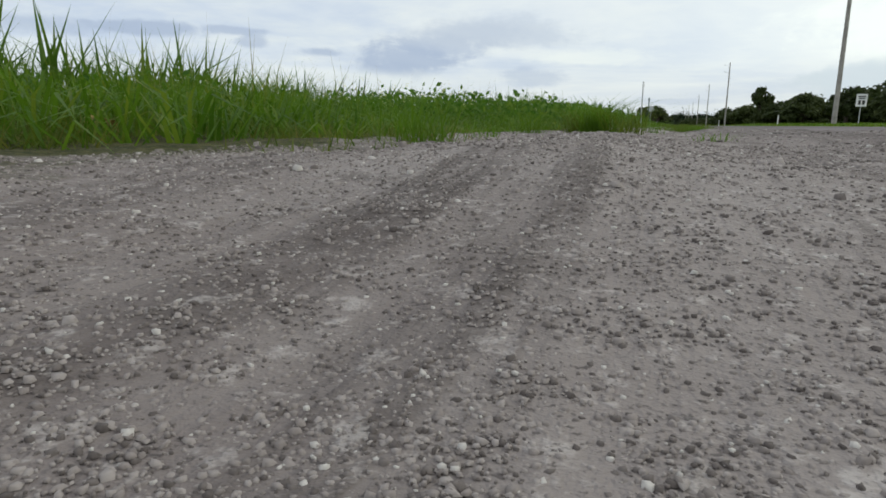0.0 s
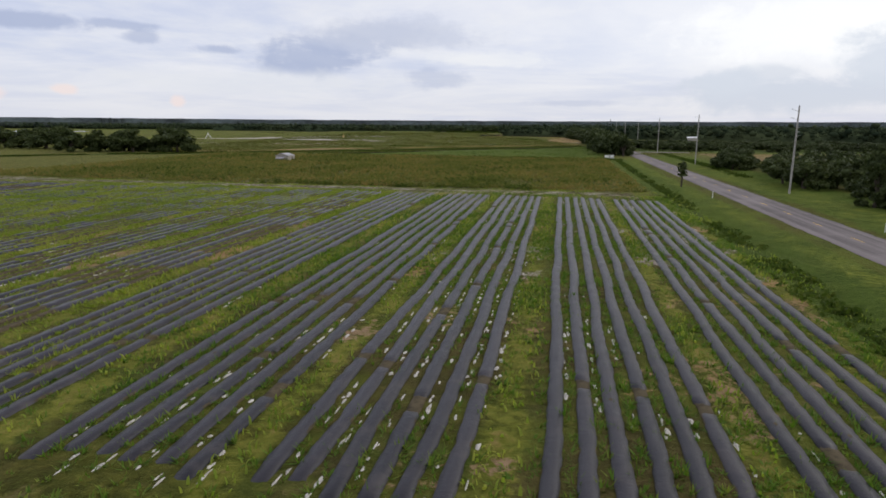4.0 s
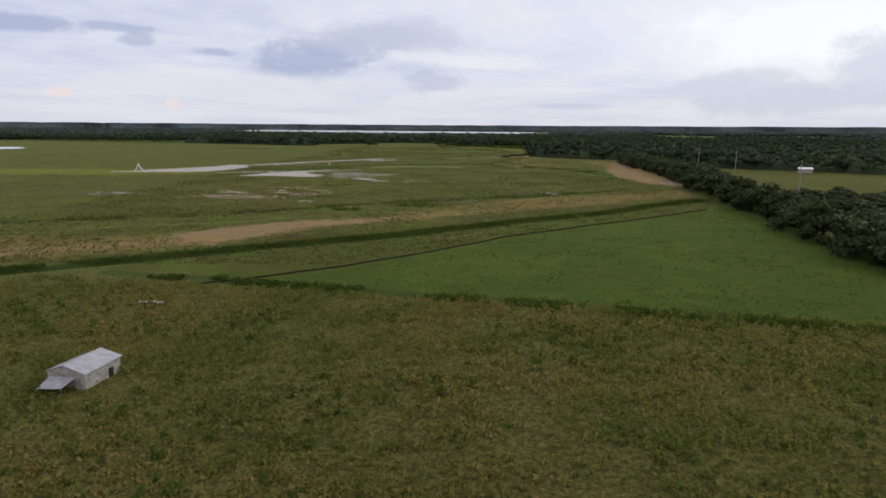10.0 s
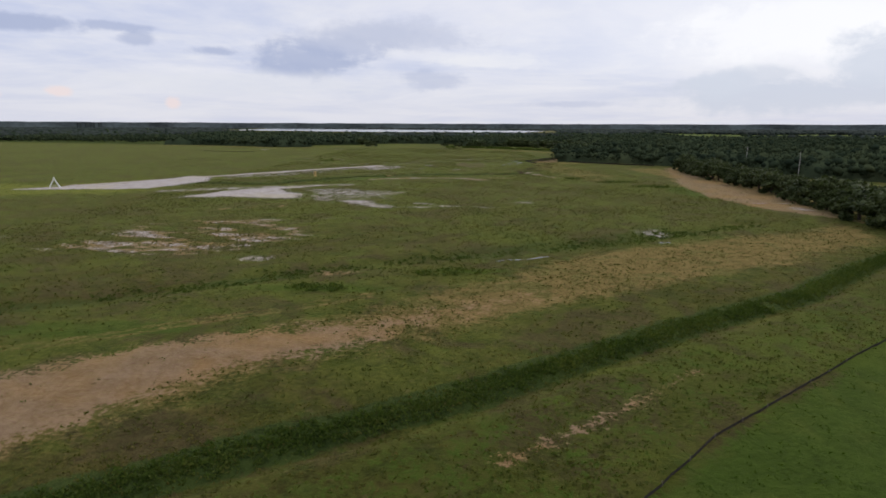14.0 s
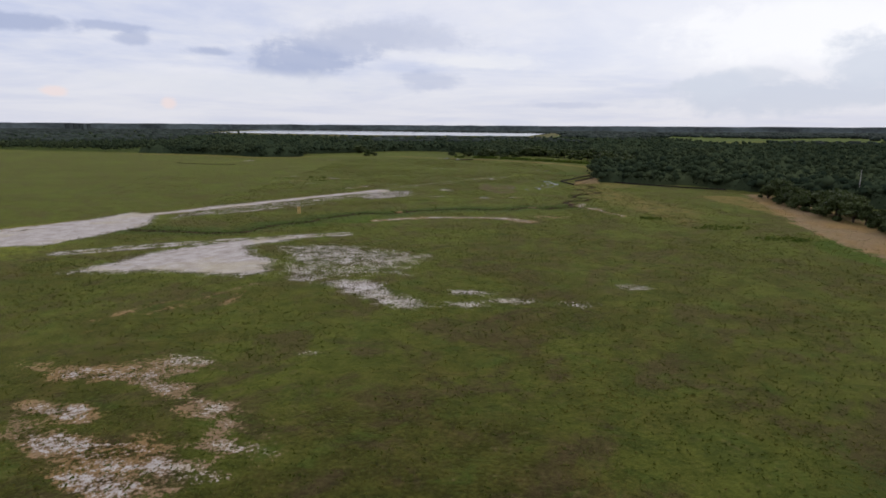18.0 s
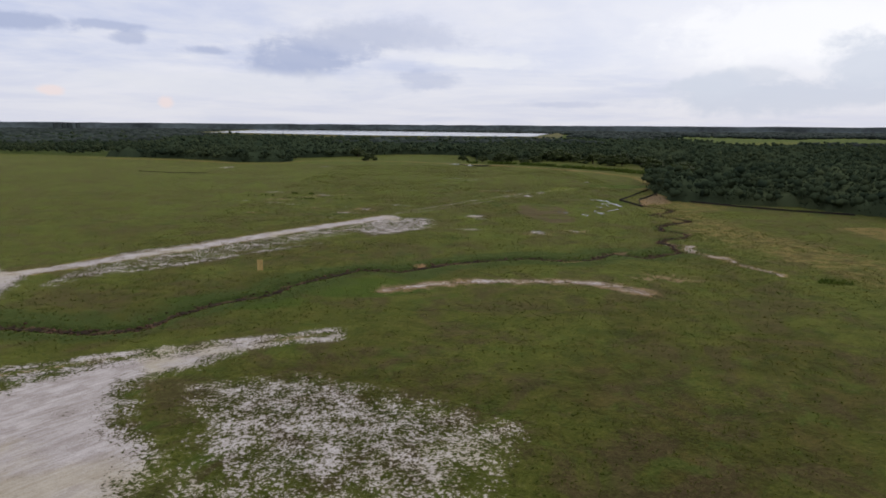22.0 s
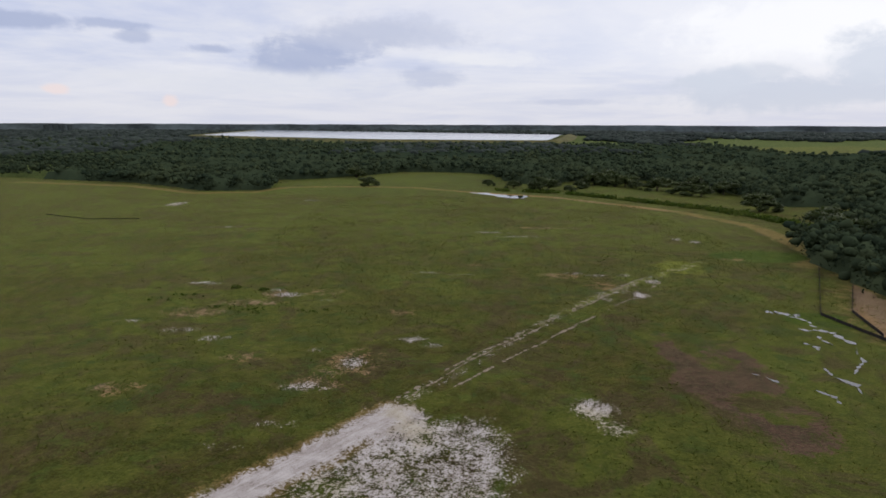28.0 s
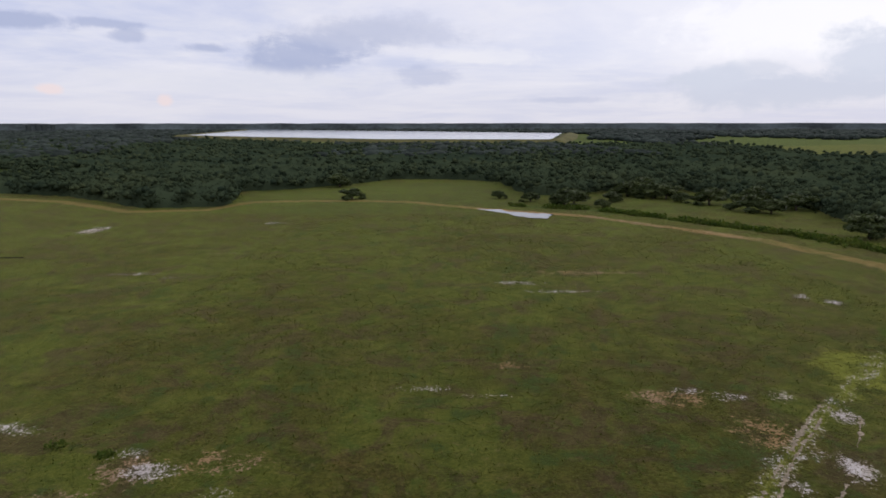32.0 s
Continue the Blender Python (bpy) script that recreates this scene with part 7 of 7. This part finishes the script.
    line = np.interp(s, DITCH_S, DITCH_N) - 0.1
    keep = (np.abs(n - line) < 0.9) & (fractal(s, n, 3.0, 248, 2) + 0.35 * smooth(s, 12, 16) > 0.66)
    s, n = s[keep], n[keep]
    x, y = in_road(s, n)
    blades(x, y, ground_height(x, y) + 0.25, r.uniform(0.5, 0.95, len(x)), 0.003 + 0.003 * r.random(len(x)), 0.5 + 0 * x, 249, STALK, "cane_seed_heads", "pale fine seed heads over the tall grass", "grass", 0.3, True)
    # broad-leaved plants with small pale flowers in mounds on the bank
    s, n, r = scatter(4600, 1.2, 46, -5.2, -1.5, 49)
    x, y = in_road(s, n)
    gap = n - np.interp(s, DITCH_S, DITCH_N)
    keep = (fractal(x, y, 1.5, 136, 2) > 0.40) & (gap > -0.5) & (np.interp(s, EDGE_S, EDGE_N) - n > np.interp(s, [2, 5, 9], [1.35, 0.95, 0.75])) & (s > 2.0)
    x, y, s = x[keep], y[keep], s[keep]
    mound = 0.16 + 0.34 * fractal(x, y, 1.5, 136, 2)
    clumps(x, y, np.interp(s, [1, 5, 20], [0.040, 0.060, 0.13]) * r.uniform(0.8, 1.25, len(x)), np.interp(s, [2, 4, 8, 12], [0.5, 0.7, 0.85, 1.2]) * mound * r.uniform(0.8, 1.3, len(x)), 80, 50, HERB_LEAF, "bank_herbs", "bright broad-leaved herbs on the bank", "herbs", 2.6)
    pick = (r.random(len(x)) < 0.22) & (s > 3.4) & (s < 11) & (fractal(x, y, 2.2, 137, 2) > 0.5)
    fx, fy = np.repeat(x[pick], 4), np.repeat(y[pick], 4)
    m = len(fx)
    c = np.stack([fx + r.normal(0, 0.12, m), fy + r.normal(0, 0.12, m), ground_height(fx, fy) + r.uniform(0.22, 0.42, m)], -1)
    v, f = leaves(np.repeat(c, 5, 0) + r.normal(0, 0.010, (m * 5, 3)), 0.006, 51)
    tagged(new("small_flowers", arrays_mesh("small_flowers", v, f, 4, FLOWER)), "small pale flower heads above the herbs", "flowers", kind="stuff")
    # seed heads standing above the bank
    s, n, r = scatter(900, 1.2, 30, -7.0, -1.3, 52)
    keep = (n < np.interp(s, EDGE_S, EDGE_N) - 0.7) & ((n < -4.0) | (s < 9))
    s, n = s[keep], n[keep]
    x, y = in_road(s, n)
    blades(x, y, ground_height(x, y), np.interp(n, [-4.5, -3, -1.5], [1.1, 0.85, 0.55]) * r.uniform(0.65, 1.05, len(x)), np.interp(n, [-4, -2], [0.003, 0.0016]), 0.28 + 0 * x, 53, SEED, "seed_stalks", "thin brown grass stalks with seed heads", "grass")
    # east verge and far verge
    s, n, r = scatter(26000, 10, 90, 7.6, 22, 54)
    x, y = in_road(s, n)
    blades(x, y, ground_height(x, y), r.uniform(0.12, 0.3, len(x)), 0.02 + 0 * x, 0.7 + 0 * x, 55, BLADE, "verge_grass", "short green grass on the road verge", "grass")


build_start_grass()


# ---- the sandy shoulder at the start ----


def build_shoulder():
    ss = np.concatenate([np.arange(-4.0, -0.5, 0.1), np.arange(-0.5, 2.6, 0.022), np.arange(2.6, 8, 0.07), np.arange(8, 24.1, 0.25)])
    nn = np.concatenate([np.arange(-4.2, -1.6, 0.12), np.arange(-1.6, 1.34, 0.022)])
    gs, gn = np.meshgrid(ss, nn, indexing="ij")
    z = shoulder_height(gs.ravel(), gn.ravel()) + 0.01
    z -= 0.25 * smooth(gs.ravel(), 18, 24)
    z -= 0.25 * smooth(-gn.ravel(), 3.2, 4.2)
    x, y = in_road(gs.ravel(), gn.ravel())
    idx = np.arange(len(ss) * len(nn)).reshape(len(ss), len(nn))
    q = np.stack([idx[:-1, :-1], idx[1:, :-1], idx[1:, 1:], idx[:-1, 1:]], -1).reshape(-1)
    m = arrays_mesh("shoulder", np.stack([x, y, z], -1), q, 4, SHOULDER)
    m.polygons.foreach_set("use_smooth", np.ones(len(m.polygons), bool))
    fs, fn = gs.ravel(), gn.ravel()
    edge = np.interp(fs, EDGE_S, EDGE_N) - 0.06
    strip = np.abs(fn - np.interp(fs, [6.4, 9, 13, 21, 24], [0.2, 0.32, 0.28, 0.55, 0.7])) - np.interp(fs, [6.2, 6.6, 13, 21], [0.0, 0.12, 0.34, 0.3])
    strip = np.where(fs > 6.0, strip, 9.0)
    wobble = (fractal(fs, fn, 0.5, 149, 3) - 0.5) * 0.5
    a = m.attributes.new("turf", "FLOAT", "POINT")
    a.data.foreach_set("value", np.clip(np.maximum(0.5 + (edge - fn + wobble) / 0.5, 0.5 - (strip + wobble) / 0.35), 0, 1).astype(np.float32))
    a = m.attributes.new("dirt", "FLOAT", "POINT")
    a.data.foreach_set("value", (0.25 + 0.55 * smooth(fn, 0.0, 0.7) + 0.15 * smooth(-np.hypot(fs, fn), -1.6, -0.3)).astype(np.float32))
    if m.polygons[0].normal.z < 0:
        m.flip_normals()
    tagged(new("shoulder", m), "pale pinkish shell-sand road shoulder with wheel ruts", "road shoulder", kind="structure")


build_shoulder()


def pebbles_nodes(n):
    geo = n.add("ShaderNodeNewGeometry")
    pick = geo.outputs["Random Per Island"]
    c = n.mix(n.step(pick, 0.0, 0.5), (0.060, 0.050, 0.047), (0.26, 0.228, 0.215))
    c = n.mix(n.step(pick, 0.5, 0.85), c, (0.34, 0.305, 0.29))
    c = n.mix(n.step(pick, 0.955, 0.97), c, (0.56, 0.53, 0.50))
    fine = n.noise(geo.outputs["Position"], 900.0, 3, 0.6)
    n.surface(n.mix(n.math("MULTIPLY", fine, 0.5), c, (0.2, 0.17, 0.16)), 0.85, 0.0, None, 0.25)


PEBBLE = material("shell_grit", pebbles_nodes)


def build_grit():
    r = np.random.default_rng(71)
    near, wide, clods = 52000, 14000, 420
    d = 0.045 + 1.6 * r.random(near) ** 1.45
    a = radians(1) * (-9 + r.uniform(-46, 46, near))
    x, y = 0.06 + d * np.sin(a), 0.30 + d * np.cos(a)
    s2, n2 = r.uniform(-0.5, 9.0, wide), r.uniform(-1.4, 1.2, wide)
    x2, y2 = in_road(s2, n2)
    x3, y3 = 0.06 + r.normal(0, 0.8, clods), 0.75 + np.abs(r.normal(0, 1.1, clods))
    x, y = np.concatenate([x, x2, x3]), np.concatenate([y, y2, y3])
    size = np.concatenate([0.0004 + 0.0011 * r.random(near) ** 3 + 0.0022 * d * r.random(near) ** 1.5, 0.0025 + 0.006 * r.random(wide) ** 3, 0.0025 + 0.006 * r.random(clods) ** 2])
    s, n = x * RU.x + y * RU.y, x * RN.x + y * RN.y
    bare = (n > np.interp(s, EDGE_S, EDGE_N) - 0.1) & (n < 1.2) & (size < 0.0012 + 0.0075 * np.hypot(x - 0.06, y - 0.30))
    x, y, size, s, n = x[bare], y[bare], size[bare], s[bare], n[bare]
    z = shoulder_height(s, n) + 0.01
    # each grain: a broad foot, a shoulder ring and a flat crown
    base = np.array([(1, 0, -0.1), (0, 1, -0.1), (-1, 0, -0.1), (0, -1, -0.1), (0.6, 0.5, 0.62), (-0.5, 0.6, 0.7), (-0.6, -0.5, 0.62), (0.5, -0.6, 0.55)], float)
    k = len(x)
    v = base[None] * size[:, None, None] * r.uniform(0.6, 1.25, (k, 8, 1)) * r.uniform(0.7, 1.2, (k, 1, 3))
    t = r.uniform(0, math.tau, k)
    c, q = np.cos(t)[:, None], np.sin(t)[:, None]
    v = np.stack([v[..., 0] * c - v[..., 1] * q, v[..., 0] * q + v[..., 1] * c, v[..., 2]], -1) + np.stack([x, y, z], -1)[:, None]
    side = [(0, 1, 4), (1, 5, 4), (1, 2, 5), (2, 6, 5), (2, 3, 6), (3, 7, 6), (3, 0, 7), (0, 4, 7), (4, 5, 6), (4, 6, 7)]
    f = (np.array(side)[None] + (np.arange(k) * 8)[:, None, None]).reshape(-1)
    tagged(new("grit", arrays_mesh("grit", v.reshape(-1, 3), f, 3, PEBBLE)), "loose shell grit and small stones on the shoulder", "gravel", kind="stuff")


build_grit()


def tuft(x, y, count, height, seed, mat, label, lean=0.9, radius=0.04):
    r = np.random.default_rng(seed)
    px, py = r.normal(0, radius, count), r.normal(0, radius, count)
    a = r.uniform(0, math.tau, count)
    h = height * r.uniform(0.5, 1.1, count)
    d = np.stack([np.cos(a), np.sin(a), 0 * a], -1)
    side = np.stack([-np.sin(a), np.cos(a), 0 * a], -1) * 0.0011
    base = np.stack([px, py, 0 * px - 0.01], -1)
    k = (lean * r.uniform(0.2, 1.2, count))[:, None]
    mid = base + np.array((0, 0, 0.6)) * h[:, None] + d * h[:, None] * k * 0.35
    tip = base + np.array((0, 0, 0.85)) * h[:, None] + d * h[:, None] * k
    v = np.stack([base - side, base + side, mid + side, mid - side, tip], 1).reshape(-1, 3)
    f = (np.array([(0, 1, 2), (0, 2, 3), (3, 2, 4)])[None] + (np.arange(count) * 5)[:, None, None]).reshape(-1)
    # the root crown that joins the blades
    v = np.concatenate([v, [(0, 0, -0.015)]])
    f = np.concatenate([f, np.stack([np.arange(count) * 5, np.full(count, count * 5), np.arange(count) * 5 + 1], -1).reshape(-1)])
    ob = tagged(new("grass_tuft", arrays_mesh("grass_tuft", v, f, 3, mat)), label, "grass tuft", "tufts on the shoulder")
    s, n = x * RU.x + y * RU.y, x * RN.x + y * RN.y
    ob.location = (x, y, float(shoulder_height(np.array([s]), np.array([n]))[0]) + 0.01)
    return ob


for k, (x, y, c, h) in enumerate(((0.25, 2.42, 200, 0.15), (0.22, 2.75, 140, 0.12), (0.02, 2.75, 50, 0.13), (-0.16, 1.42, 60, 0.12), (0.3, 2.2, 40, 0.12), (0.55, 2.2, 16, 0.05), (0.95, 1.9, 18, 0.06), (0.62, 4.4, 40, 0.14), (0.9, 5.2, 40, 0.14), (-0.1, 2.1, 20, 0.07), (0.75, 1.55, 14, 0.06))):
    tuft(x, y, c * 2, h, 100 + k, THATCH if k % 3 == 1 else BLADE, "small green grass tuft on the sandy shoulder", 1.7, 0.03)
r = random.Random(6)
for k in range(120):
    s = r.uniform(6.4, 24)
    n = float(np.interp(s, [6.4, 9, 13, 21, 24], [0.2, 0.32, 0.28, 0.55, 0.7])) + r.gauss(0, 0.13) * min(1.0, (s - 5.4) / 3)
    p = on_road(s, n)
    tuft(p.x, p.y, r.randrange(60, 120), r.uniform(0.05, 0.12), 200 + k, r.choice((BLADE, THATCH, THATCH)), "strip of green and brown grass between sand and road", 1.1, 0.08)


def build_litter():
    def twig(x, y, length, turn, mat, label):
        bm = bmesh.new()
        pts = [Vector((k * length / 9 - length / 2, length * 0.11 * math.sin(k * 0.42) + 0.004 * math.sin(k * 2.3), 0.004)) for k in range(10)]
        for a, b in zip(pts, pts[1:]):
            rod_bm(bm, a, b, length * 0.022, length * 0.018, 6)
        ob = tagged(new("twig", bm_mesh("twig", bm, mat)), label, "twig")
        s, n = x * RU.x + y * RU.y, x * RN.x + y * RN.y
        ob.matrix_world = Matrix.Translation((x, y, float(shoulder_height(np.array([s]), np.array([n]))[0]) + 0.011)) @ Matrix.Rotation(turn, 4, "Z")

    twig(1.26, 3.6, 0.17, 0.2, BLACK_BAR, "dark curved twig lying on the sand")
    twig(0.55, 3.1, 0.09, 2.0, BARK, "short brown twig lying on the sand")
    bm = bmesh.new()
    n = 6
    for i in range(n):
        for j in range(3):
            u, w = i / (n - 1), (j - 1) / 1.0
            bm.verts.new((u * 0.07 - 0.035, w * 0.022 * math.sin(math.pi * (0.1 + 0.85 * u)), 0.02 + 0.012 * w * w + 0.01 * math.sin(u * 3)))
    bm.verts.ensure_lookup_table()
    for i in range(n - 1):
        for j in range(2):
            bm.faces.new([bm.verts[q] for q in (i * 3 + j, (i + 1) * 3 + j, (i + 1) * 3 + j + 1, i * 3 + j + 1)])
    bmesh.ops.solidify(bm, geom=bm.faces[:], thickness=0.001)
    leaf = tagged(new("dry_leaf", bm_mesh("dry_leaf", bm, plain("dry_leaf", (0.50, 0.36, 0.16), 0.8, 0, 0.15, 30.0))), "curled tan dry leaf at the grass edge", "leaf")
    leaf.matrix_world = pose(-0.80, 1.40, 0.02, 10, 15, 70)


build_litter()
